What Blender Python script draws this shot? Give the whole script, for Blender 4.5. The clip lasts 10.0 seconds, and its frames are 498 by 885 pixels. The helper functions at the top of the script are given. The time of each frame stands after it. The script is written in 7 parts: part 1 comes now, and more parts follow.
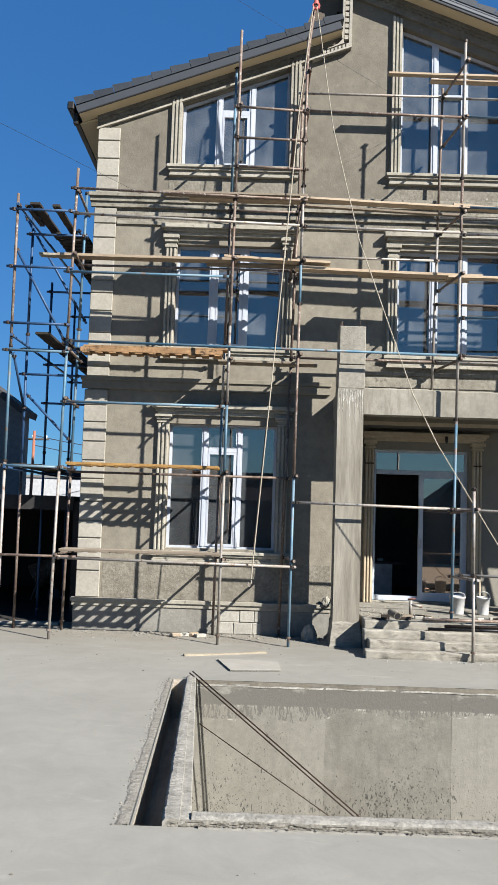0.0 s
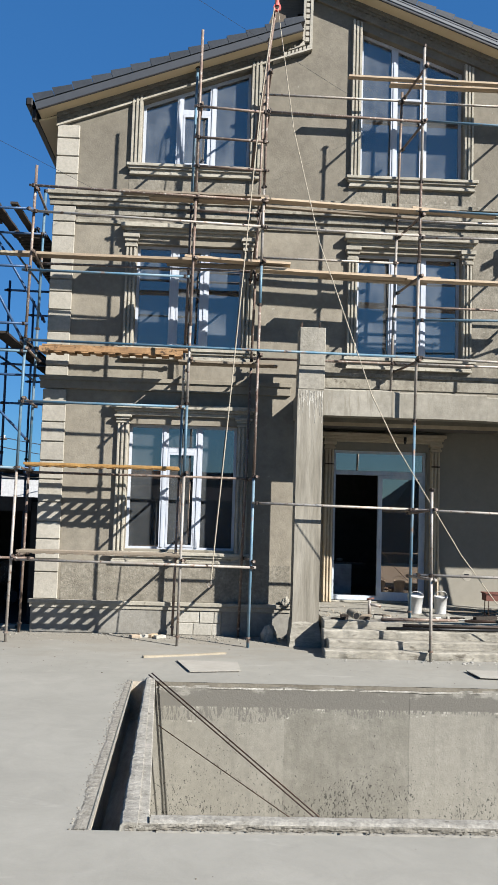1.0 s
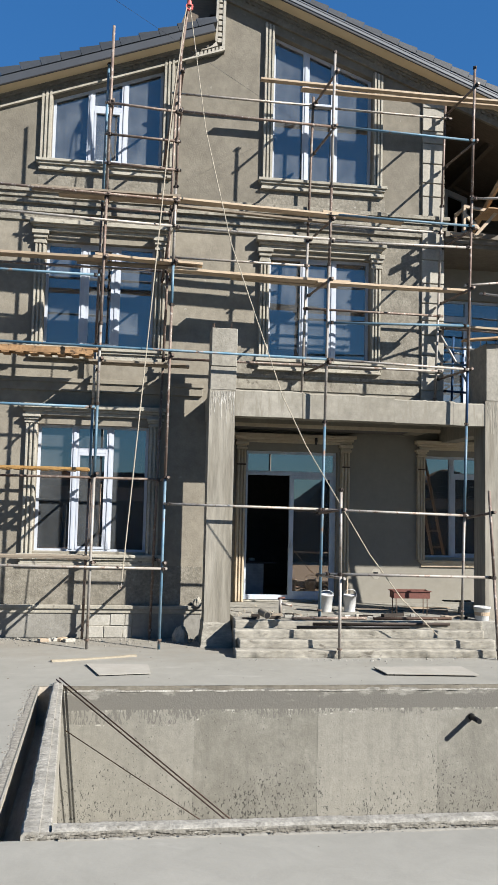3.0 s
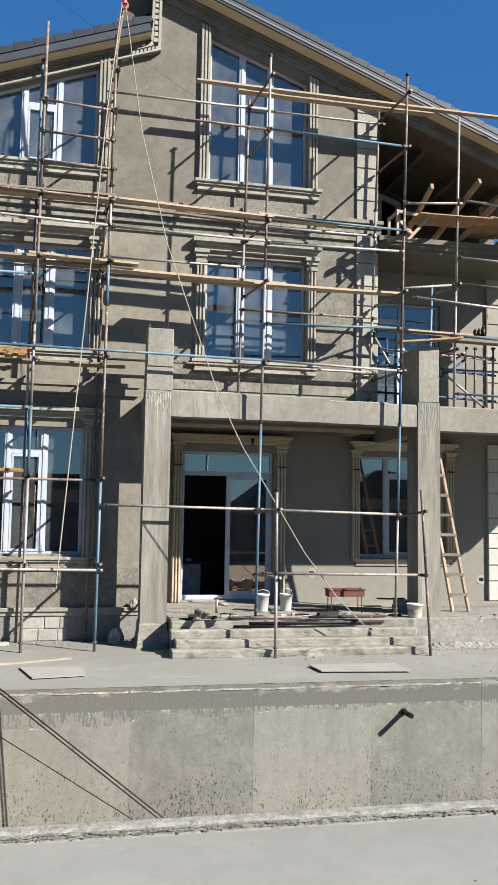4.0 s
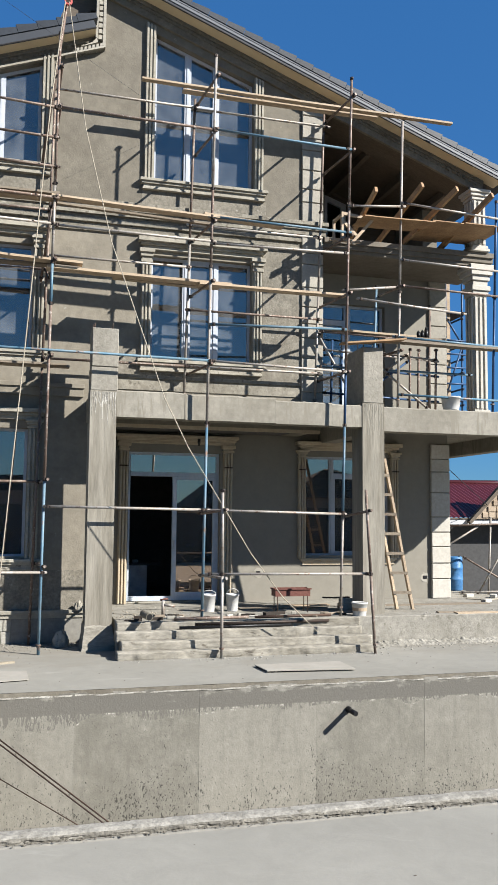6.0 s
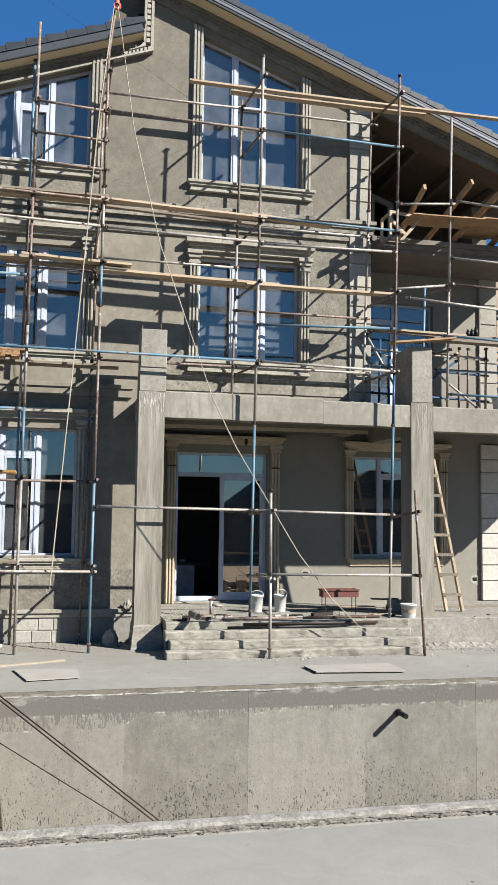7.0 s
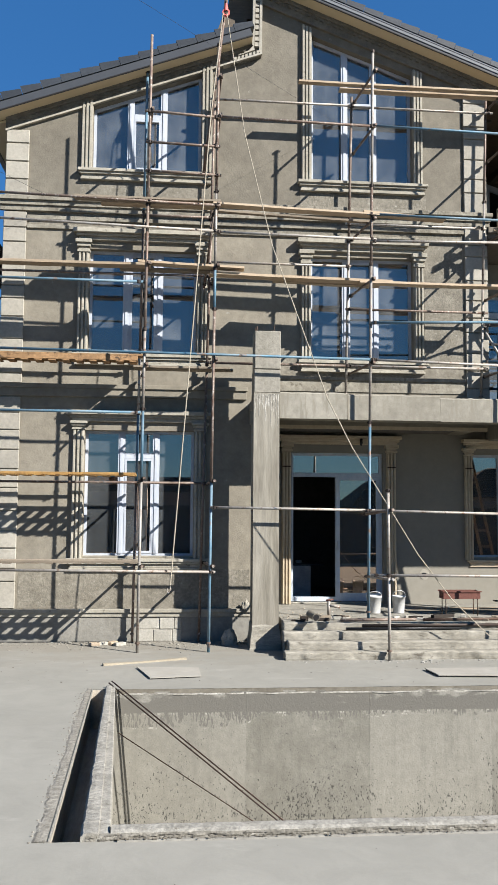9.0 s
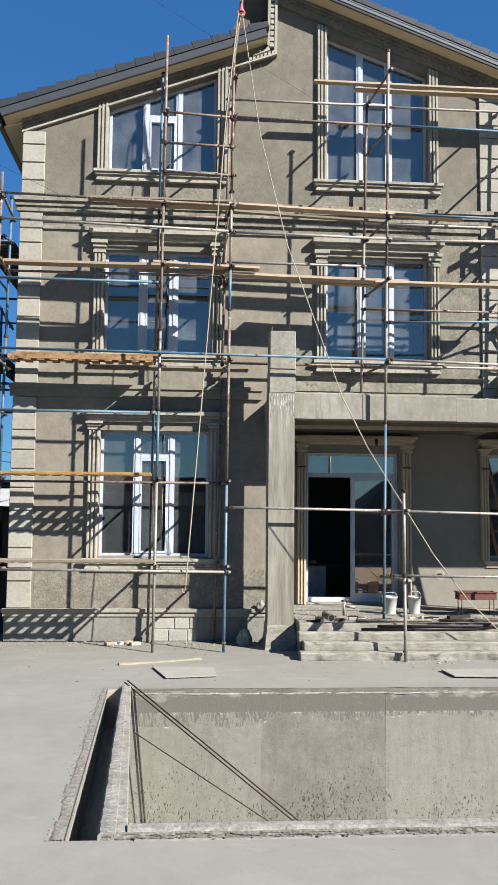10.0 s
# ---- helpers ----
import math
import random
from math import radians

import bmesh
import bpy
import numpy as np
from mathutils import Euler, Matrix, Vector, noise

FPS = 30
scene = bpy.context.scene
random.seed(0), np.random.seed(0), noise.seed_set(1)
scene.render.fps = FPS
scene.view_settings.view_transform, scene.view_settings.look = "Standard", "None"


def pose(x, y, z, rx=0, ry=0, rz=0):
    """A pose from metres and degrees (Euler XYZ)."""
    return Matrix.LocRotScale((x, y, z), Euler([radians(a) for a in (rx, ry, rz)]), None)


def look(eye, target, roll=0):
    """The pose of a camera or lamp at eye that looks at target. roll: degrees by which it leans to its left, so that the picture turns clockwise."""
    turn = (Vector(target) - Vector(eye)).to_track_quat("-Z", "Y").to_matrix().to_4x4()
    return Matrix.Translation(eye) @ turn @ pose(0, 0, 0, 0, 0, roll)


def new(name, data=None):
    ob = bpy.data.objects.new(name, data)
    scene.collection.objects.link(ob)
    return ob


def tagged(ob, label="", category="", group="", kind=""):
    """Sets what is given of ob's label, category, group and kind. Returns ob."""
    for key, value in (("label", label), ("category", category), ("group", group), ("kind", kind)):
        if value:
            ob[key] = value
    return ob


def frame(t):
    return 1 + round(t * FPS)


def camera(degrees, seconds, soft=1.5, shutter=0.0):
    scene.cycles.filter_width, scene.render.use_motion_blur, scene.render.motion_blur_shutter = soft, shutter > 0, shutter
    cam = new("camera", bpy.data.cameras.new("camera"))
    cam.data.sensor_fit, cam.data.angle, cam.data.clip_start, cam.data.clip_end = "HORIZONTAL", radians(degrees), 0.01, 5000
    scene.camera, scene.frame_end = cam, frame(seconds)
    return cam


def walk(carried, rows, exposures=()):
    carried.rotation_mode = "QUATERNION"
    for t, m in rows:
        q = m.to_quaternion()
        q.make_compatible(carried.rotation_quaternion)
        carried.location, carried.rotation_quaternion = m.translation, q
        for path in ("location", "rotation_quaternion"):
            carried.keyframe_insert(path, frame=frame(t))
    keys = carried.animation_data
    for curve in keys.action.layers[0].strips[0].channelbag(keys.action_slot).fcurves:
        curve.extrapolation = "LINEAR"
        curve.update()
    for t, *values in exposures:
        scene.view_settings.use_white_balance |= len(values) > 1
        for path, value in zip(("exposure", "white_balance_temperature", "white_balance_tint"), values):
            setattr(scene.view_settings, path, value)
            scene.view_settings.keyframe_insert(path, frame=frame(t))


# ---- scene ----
cam = camera(32.6, 10.0, soft=0.1)
PATH = [
    (0, (0.296, -1.142, 2.049), (0.28, 0.852, 2.208), 1.8),
    (0.5, (0.305, -1.15, 2.073), (0.332, 0.843, 2.233), 1.7),
    (1, (0.306, -1.138, 2.064), (0.382, 0.854, 2.225), 1.7),
    (1.5, (0.324, -1.121, 2.049), (0.451, 0.868, 2.215), 1.8),
    (2, (0.349, -1.127, 2.06), (0.527, 0.858, 2.227), 1.7),
    (3.5, (0.39, -1.154, 2.087), (0.726, 0.81, 2.253), 1.1),
    (4, (0.409, -1.176, 2.072), (0.822, 0.773, 2.242), 0.9),
    (4.5, (0.422, -1.184, 2.078), (0.885, 0.754, 2.247), 0.7),
    (5, (0.42, -1.184, 2.076), (0.93, 0.742, 2.247), 0.6),
    (6.3, (0.45, -1.192, 2.084), (0.981, 0.729, 2.255), 0.5),
    (6.5, (0.44, -1.177, 2.078), (0.951, 0.749, 2.25), 0.5),
    (7, (0.394, -1.165, 2.081), (0.824, 0.781, 2.252), 0.7),
    (7.5, (0.354, -1.162, 2.084), (0.689, 0.802, 2.254), 0.9),
    (8, (0.371, -1.148, 2.064), (0.628, 0.828, 2.236), 0.8),
    (8.5, (0.354, -1.144, 2.05), (0.569, 0.837, 2.224), 0.6),
    (9, (0.33, -1.152, 2.078), (0.503, 0.833, 2.248), 0.4),
    (9.5, (0.327, -1.167, 2.08), (0.489, 0.819, 2.25), 0.4),
    (10, (0.313, -1.148, 2.072), (0.453, 0.84, 2.243), 0.5),
]
walk(cam, [(t, look(eye, target, roll)) for t, eye, target, roll in PATH])

# ---- world, sun, exposure ----
SUN_TO = Vector((1.45, -1.2, 1.258)).normalized()
world = bpy.data.worlds.new("sky")
scene.world = world
world.use_nodes = True
wn = world.node_tree
wn.nodes.clear()
sky = wn.nodes.new("ShaderNodeTexSky")
sky.sky_type = "NISHITA"
sky.sun_disc = False
sky.sun_elevation = math.asin(SUN_TO.z)
sky.sun_rotation = math.atan2(SUN_TO.x, SUN_TO.y)
sky.air_density, sky.dust_density, sky.ozone_density = 1.0, 0.0, 4.0
wbg = wn.nodes.new("ShaderNodeBackground")
wbg.inputs["Strength"].default_value = 0.0655
wout = wn.nodes.new("ShaderNodeOutputWorld")
tint = wn.nodes.new("ShaderNodeMix")
tint.data_type, tint.blend_type = "RGBA", "MULTIPLY"
tint.inputs[0].default_value = 1.0
tint.inputs[7].default_value = (0.5, 0.86, 1.1, 1)
wn.links.new(sky.outputs[0], tint.inputs[6])
even = wn.nodes.new("ShaderNodeMix")
even.data_type = "RGBA"
even.inputs[0].default_value = 0.55
even.inputs[7].default_value = (0.3, 1.57, 4.45, 1)
wn.links.new(tint.outputs[2], even.inputs[6])
wn.links.new(even.outputs[2], wbg.inputs["Color"])
wn.links.new(wbg.outputs[0], wout.inputs["Surface"])
sun_data = bpy.data.lights.new("sun", "SUN")
sun_data.energy, sun_data.angle, sun_data.color = 7.75, radians(0.53), (1.0, 0.968, 0.922)
sun = new("sun", sun_data)
sun.rotation_euler = SUN_TO.to_track_quat("Z", "Y").to_euler()
sun.location = (20, -20, 30)
scene.view_settings.exposure = 0.81

# ---- materials ----
def node(nt, kind, **inputs):
    n = nt.nodes.new(kind)
    for k, v in inputs.items():
        n.inputs[k.replace("_", " ")].default_value = v
    return n


def math_node(nt, op, a, b):
    n = nt.nodes.new("ShaderNodeMath")
    n.operation = op
    for i, v in enumerate((a, b)):
        if isinstance(v, (int, float)):
            n.inputs[i].default_value = v
        else:
            nt.links.new(v, n.inputs[i])
    return n.outputs[0]


def noise_of(nt, scale, detail=5.0, rough=0.6, stretch=(1, 1, 1), distort=0.0):
    geo = nt.nodes.new("ShaderNodeNewGeometry")
    m = nt.nodes.new("ShaderNodeMapping")
    m.inputs["Scale"].default_value = stretch
    nt.links.new(geo.outputs["Position"], m.inputs["Vector"])
    n = node(nt, "ShaderNodeTexNoise", Scale=scale, Detail=detail, Roughness=rough, Distortion=distort)
    nt.links.new(m.outputs[0], n.inputs["Vector"])
    return n.outputs["Fac"]


def ramp(nt, fac, stops):
    r = nt.nodes.new("ShaderNodeValToRGB")
    els = r.color_ramp.elements
    while len(els) < len(stops):
        els.new(0.5)
    for e, (p, c) in zip(els, stops):
        e.position = p
        e.color = (*c, 1) if isinstance(c, tuple) else (c, c, c, 1)
    nt.links.new(fac, r.inputs["Fac"])
    return r.outputs["Color"]


def mix(nt, fac, a, b, how="MIX"):
    m = nt.nodes.new("ShaderNodeMix")
    m.data_type, m.blend_type = "RGBA", how
    for sock, v in ((m.inputs[0], fac), (m.inputs[6], a), (m.inputs[7], b)):
        if isinstance(v, (int, float)):
            sock.default_value = v
        elif isinstance(v, tuple):
            sock.default_value = (*v, 1)
        else:
            nt.links.new(v, sock)
    return m.outputs[2]


ALBEDO_SCALE = 0.63  # scales surface() colours down: weaker bounced light, deeper shade


def surface(name, base, second=None, rough=0.85, metal=0.0, big=0.6, fine=14.0, big_amount=0.35, fine_amount=0.3,
            bump=0.3, bump_scale=60.0, rnd=0.0, stretch=(1, 1, 1), spots=None, spec=0.25, tone_step=None):
    """A plain procedural surface: two scales of variation, relief, optional third-colour spots (scale, edge, colour),
    optional tone step at a height (height, factor below, factor above)."""
    m = bpy.data.materials.new(name)
    m.use_nodes = True
    nt = m.node_tree
    bsdf = nt.nodes["Principled BSDF"]
    second = tuple(c * ALBEDO_SCALE for c in (second or tuple(c * 0.7 for c in base)))
    base = tuple(c * ALBEDO_SCALE for c in base)
    large = ramp(nt, noise_of(nt, big, 6, 0.62, stretch), [(0.36, 0.0), (0.64, 1.0)])
    col = mix(nt, math_node(nt, "MULTIPLY", large, big_amount), base, second)
    grain = ramp(nt, noise_of(nt, fine, 8, 0.7, stretch), [(0.3, 1.0 - fine_amount), (0.7, 1.0 + fine_amount * 0.4)])
    col = mix(nt, 1.0, col, grain, "MULTIPLY")
    if spots:
        sc, edge, sc_col, *sstretch = spots
        sc_col = tuple(c * ALBEDO_SCALE for c in sc_col)
        f = ramp(nt, noise_of(nt, sc, 7, 0.65, sstretch[0] if sstretch else stretch), [(edge, 0.0), (edge + 0.07, 1.0)])
        col = mix(nt, f, col, sc_col)
    if tone_step:
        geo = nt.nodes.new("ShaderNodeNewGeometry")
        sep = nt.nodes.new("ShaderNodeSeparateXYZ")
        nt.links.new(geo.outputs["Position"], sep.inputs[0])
        rise = math_node(nt, "ADD", math_node(nt, "SUBTRACT", sep.outputs["Z"], tone_step[0]), 0.5)
        col = mix(nt, 1.0, col, ramp(nt, rise, [(0.49, tone_step[1]), (0.51, tone_step[2])]), "MULTIPLY")
    if rnd:
        info = nt.nodes.new("ShaderNodeObjectInfo")
        k = math_node(nt, "ADD", math_node(nt, "MULTIPLY", info.outputs["Random"], rnd), 1.0 - rnd / 2)
        comb = nt.nodes.new("ShaderNodeCombineColor")
        for i in range(3):
            nt.links.new(k, comb.inputs[i])
        col = mix(nt, 1.0, col, comb.outputs[0], "MULTIPLY")
    nt.links.new(col, bsdf.inputs["Base Color"])
    bsdf.inputs["Roughness"].default_value = rough
    bsdf.inputs["Metallic"].default_value = metal
    bsdf.inputs["Specular IOR Level"].default_value = spec
    if bump:
        b = node(nt, "ShaderNodeBump", Strength=bump, Distance=0.01)
        nt.links.new(noise_of(nt, bump_scale, 6, 0.7, stretch), b.inputs["Height"])
        nt.links.new(b.outputs[0], bsdf.inputs["Normal"])
    return m


# Darker above 7.3 m, lighter below.
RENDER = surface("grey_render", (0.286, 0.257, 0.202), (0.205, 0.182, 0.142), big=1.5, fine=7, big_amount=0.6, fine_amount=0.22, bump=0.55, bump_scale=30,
                 spots=(8.0, 0.665, (0.36, 0.335, 0.28)), tone_step=(7.3, 1.09, 0.84))
RENDER_PORCH = surface("porch_render", (0.315, 0.293, 0.242), (0.27, 0.25, 0.205), big=0.4, fine=6, big_amount=0.6, fine_amount=0.12, bump=0.2, bump_scale=70)
RENDER_ROUGH = surface("rough_patched_render", (0.315, 0.287, 0.232), (0.215, 0.194, 0.152), big=5.5, fine=20, big_amount=0.9, fine_amount=0.4, bump=0.9, bump_scale=30, spots=(10, 0.62, (0.4, 0.375, 0.32)))
QUOIN = surface("quoin_stone", (0.465, 0.435, 0.368), (0.37, 0.343, 0.285), big=2.0, fine=18, big_amount=0.7, fine_amount=0.2, bump=0.45, bump_scale=50, rnd=0.18,
                spots=(9.0, 0.69, (0.3, 0.28, 0.235)))
MOULD = surface("moulding_plaster", (0.5, 0.465, 0.382), (0.35, 0.322, 0.26), big=2.2, fine=16, big_amount=0.85, fine_amount=0.25, bump=0.5, bump_scale=50, rnd=0.08, spots=(11, 0.61, (0.225, 0.203, 0.16)))
BAND = surface("weathered_string_course", (0.4, 0.37, 0.3), (0.235, 0.212, 0.166), big=3.5, fine=16, big_amount=0.95, fine_amount=0.35, bump=0.8, bump_scale=40, spots=(9, 0.58, (0.17, 0.15, 0.117)))
WHITE_STONE = surface("white_dressed_stone", (0.66, 0.625, 0.55), (0.54, 0.51, 0.44), big=2.0, fine=18, big_amount=0.6, fine_amount=0.18, bump=0.35, bump_scale=50, rnd=0.12)
# Slab concrete darkened in colour for the shade under the formwork platform.
SLAB_DARK = surface("slab_concrete_shade_in_tone", (0.25, 0.22, 0.178), (0.18, 0.157, 0.125), big=1.5, fine=10, big_amount=0.8, fine_amount=0.2, bump=0.3)
PALE_EDGE = surface("pale_lime_edge", (0.60, 0.575, 0.51), (0.27, 0.25, 0.208), big=9, fine=30, big_amount=0.9, fine_amount=0.4, bump=0.8)
# Moulding plaster toned down: the verge's shade is in this colour.
MOULD_DARK = surface("verge_shaded_plaster", (0.27, 0.245, 0.195), (0.185, 0.165, 0.13), big=2.2, fine=16, big_amount=0.9, fine_amount=0.3, bump=0.4, bump_scale=60)
MOULD_CREAM = surface("cream_moulding", (0.66, 0.56, 0.41), (0.54, 0.43, 0.29), big=2, fine=12, big_amount=0.6, fine_amount=0.15, bump=0.2, rnd=0.06)
CONCRETE = surface("cast_concrete", (0.375, 0.348, 0.288), (0.285, 0.264, 0.214), big=1.8, fine=11, big_amount=0.8, fine_amount=0.22, bump=0.45, bump_scale=35,
                   stretch=(1, 1, 0.5), spots=(7.0, 0.68, (0.48, 0.455, 0.395)))
PLINTH = surface("plinth_concrete", (0.33, 0.315, 0.275), (0.25, 0.235, 0.2), big=2.0, fine=14, big_amount=0.8, fine_amount=0.25, bump=0.5, bump_scale=30)
STEP_CONC = surface("dirty_step_concrete", (0.46, 0.43, 0.36), (0.31, 0.285, 0.23), big=3.0, fine=16, big_amount=0.9, fine_amount=0.35, bump=0.9, bump_scale=28,
                    stretch=(0.6, 1, 1.6), spots=(7.0, 0.60, (0.18, 0.16, 0.128)))
BEAM_CONC = surface("beam_concrete", (0.395, 0.368, 0.305), (0.262, 0.24, 0.192), big=1.2, fine=9, big_amount=0.85, fine_amount=0.25, bump=0.45, bump_scale=35,
                    spots=(8.0, 0.53, (0.272, 0.249, 0.2), (1, 1, 0.12)))
SHEET = surface("dusty_sheet", (0.445, 0.42, 0.365), (0.38, 0.355, 0.305), big=2.5, fine=8, big_amount=0.7, fine_amount=0.1, bump=0.1)
ROUGH_CONC = surface("rough_concrete", (0.47, 0.44, 0.37), (0.35, 0.325, 0.265), big=2.2, fine=16, big_amount=0.8, fine_amount=0.35, bump=0.9, bump_scale=28)
PORCH_CONC = surface("porch_concrete", (0.40, 0.378, 0.325), (0.29, 0.272, 0.226), big=2.6, fine=18, big_amount=0.85, fine_amount=0.35, bump=0.7, bump_scale=28, spots=(6, 0.6, (0.21, 0.194, 0.158)))
COLUMN_CONC = surface("board_marked_concrete", (0.4, 0.37, 0.305), (0.255, 0.231, 0.182), big=5.5, fine=16, big_amount=1.0, fine_amount=0.36, bump=0.6, bump_scale=20, stretch=(0.9, 0.9, 0.09), spots=(6.0, 0.64, (0.235, 0.215, 0.172), (1, 1, 0.35)))
KERB_FACE = surface("pitted_kerb_face", (0.31, 0.288, 0.242), (0.15, 0.138, 0.115), rough=0.95, big=9, fine=45, big_amount=0.9, fine_amount=0.4, bump=0.9, bump_scale=30, spots=(26, 0.57, (0.085, 0.078, 0.064)))
STUB_CONC = surface("pitted_stub_concrete", (0.40, 0.372, 0.312), (0.31, 0.288, 0.236), big=3.0, fine=16, big_amount=0.9, fine_amount=0.3, bump=0.7, bump_scale=26, spots=(13, 0.62, (0.22, 0.2, 0.162)))
SLOT_BOARD = surface("brown_formwork_board", (0.66, 0.585, 0.475), (0.42, 0.365, 0.29), big=3, fine=16, big_amount=0.8, fine_amount=0.3, bump=0.4, stretch=(2, 0.3, 2))
COPING = surface("pitted_coping", (0.47, 0.447, 0.39), (0.29, 0.273, 0.232), big=11, fine=40, big_amount=0.9, fine_amount=0.4, bump=0.8, bump_scale=26, spots=(20, 0.595, (0.15, 0.136, 0.11)))
AGGREGATE = surface("exposed_aggregate", (0.42, 0.393, 0.335), (0.24, 0.22, 0.18), big=20, fine=50, big_amount=1.0, fine_amount=0.4, bump=0.5, bump_scale=40)
DECK = surface("red_brown_deck", (0.56, 0.36, 0.19), (0.34, 0.2, 0.105), rough=0.7, big=3, fine=25, big_amount=0.8, fine_amount=0.3, bump=0.2, rnd=0.2)
BLOCK = surface("concrete_block", (0.5, 0.475, 0.41), (0.4, 0.375, 0.315), big=4, fine=30, big_amount=0.6, fine_amount=0.3, bump=0.6, bump_scale=80, rnd=0.2)
SLATE = surface("slate_grey_tile", (0.052, 0.06, 0.072), (0.038, 0.045, 0.055), rough=0.5, big=3, fine=20, big_amount=0.6, fine_amount=0.2, bump=0.15, rnd=0.3)
FASCIA = surface("grey_fascia", (0.068, 0.075, 0.086), (0.058, 0.064, 0.074), rough=0.5, big=2, fine=9, big_amount=0.5, fine_amount=0.08, bump=0.05)
TRIM = surface("light_grey_metal_trim", (0.2, 0.21, 0.225), (0.16, 0.17, 0.185), rough=0.4, big=2, fine=9, big_amount=0.5, fine_amount=0.08, bump=0.05)
SOFFIT = surface("tan_soffit", (0.84, 0.69, 0.45), (0.77, 0.63, 0.41), rough=0.5, big=1, fine=5, big_amount=0.5, fine_amount=0.06, bump=0.05)
DARKMETAL = surface("black_gutter", (0.03, 0.028, 0.026), rough=0.45, big=2, fine=12, bump=0.05)
UNDERROOF = surface("dark_timber_lining", (0.17, 0.138, 0.104), (0.12, 0.095, 0.072), big=1.5, fine=10, stretch=(0.4, 3, 3), bump=0.3)
PVC = surface("white_upvc", (0.62, 0.65, 0.7), (0.5, 0.55, 0.62), rough=0.35, big=4, fine=20, big_amount=0.7, fine_amount=0.15, bump=0.03, stretch=(1, 1, 0.4))
PVC_FILM = surface("film_covered_upvc", (0.74, 0.79, 0.84), (0.5, 0.6, 0.72), rough=0.35, big=6, fine=20, big_amount=0.8, fine_amount=0.15, bump=0.05, stretch=(1, 1, 0.4))
PINE = surface("pine_board", (0.58, 0.455, 0.32), (0.42, 0.31, 0.205), rough=0.7, big=2, fine=30, big_amount=0.7, fine_amount=0.3, bump=0.25, bump_scale=60, stretch=(0.25, 2.5, 2.5), rnd=0.35)
PALEWOOD = surface("dusty_pale_batten", (0.47, 0.41, 0.305), (0.36, 0.31, 0.23), rough=0.85, big=3, fine=30, big_amount=0.7, fine_amount=0.3, bump=0.3, stretch=(0.4, 2, 2))
GREYWOOD = surface("weathered_board", (0.36, 0.30, 0.225), (0.25, 0.2, 0.15), rough=0.85, big=2, fine=30, big_amount=0.7, fine_amount=0.35, bump=0.4, bump_scale=60, stretch=(0.25, 2.5, 2.5), rnd=0.3)
# Wood darkened below its own tone: shade on the side boards' undersides.
SIDEWOOD = surface("dark_board_shade_in_tone", (0.055, 0.043, 0.034), (0.034, 0.027, 0.021), rough=0.85, big=2, fine=30, big_amount=0.7, fine_amount=0.35, bump=0.4, stretch=(2.5, 0.25, 2.5), rnd=0.3)
DECK_OLD = surface("stained_orange_deck", (0.52, 0.31, 0.15), (0.27, 0.155, 0.075), rough=0.75, big=4, fine=25, big_amount=0.9, fine_amount=0.35, bump=0.5, rnd=0.3, spots=(13, 0.56, (0.1, 0.062, 0.036)))
YELLOWBEAM = surface("orange_formwork_beam", (0.50, 0.29, 0.095), (0.30, 0.165, 0.06), rough=0.55, big=3, fine=25, big_amount=0.8, fine_amount=0.3, bump=0.2, rnd=0.1)
RUST = surface("rusty_pipe", (0.17, 0.113, 0.087), (0.31, 0.245, 0.2), rough=0.6, metal=0.3, big=2.2, fine=30, big_amount=0.9, fine_amount=0.3, bump=0.2, rnd=0.35, spots=(24.0, 0.555, (0.43, 0.385, 0.34), (1, 1, 0.6)))
GREYPIPE = surface("whitish_pipe", (0.50, 0.475, 0.43), (0.36, 0.30, 0.245), rough=0.5, metal=0.25, big=2.5, fine=25, big_amount=0.8, fine_amount=0.3, bump=0.2, rnd=0.25, spots=(12.0, 0.57, (0.22, 0.14, 0.10)))
BLUEPIPE = surface("blue_painted_pipe", (0.08, 0.195, 0.285), (0.21, 0.28, 0.32), rough=0.5, metal=0.1, big=2.5, fine=25, big_amount=0.8, fine_amount=0.25, bump=0.15, rnd=0.3, spots=(3.5, 0.58, (0.26, 0.17, 0.12)))
DARKBLUE = surface("dark_blue_pipe", (0.035, 0.085, 0.19), (0.06, 0.13, 0.24), rough=0.45, metal=0.1, big=2.5, fine=25, bump=0.15, rnd=0.3)
COUPLER = surface("dark_steel_coupler", (0.06, 0.05, 0.045), (0.13, 0.08, 0.055), rough=0.6, metal=0.5, big=9, fine=40, rnd=0.3)
REBAR = surface("rebar_steel", (0.10, 0.07, 0.055), (0.17, 0.09, 0.055), rough=0.65, metal=0.5, big=5, fine=60)
BLACKPIPE = surface("black_plastic", (0.02, 0.02, 0.021), rough=0.4, big=5, fine=40)
ROPE = surface("pale_rope", (0.52, 0.46, 0.36), (0.4, 0.34, 0.26), rough=0.9, big=8, fine=60)
PLASTIC_W = surface("white_plastic", (0.74, 0.74, 0.71), (0.58, 0.57, 0.53), rough=0.4, big=7, fine=30, big_amount=0.7, fine_amount=0.15, bump=0.05, rnd=0.1)
REDPAINT = surface("red_paint", (0.19, 0.075, 0.055), (0.15, 0.06, 0.05), rough=0.55, big=5, fine=30)
HOOKRED = surface("hook_red", (0.75, 0.17, 0.15), (0.6, 0.14, 0.12), rough=0.5, big=5, fine=30)
SCREED = surface("dust", (0.5, 0.48, 0.43), (0.4, 0.38, 0.33), big=4, fine=30, bump=1.0, bump_scale=24)
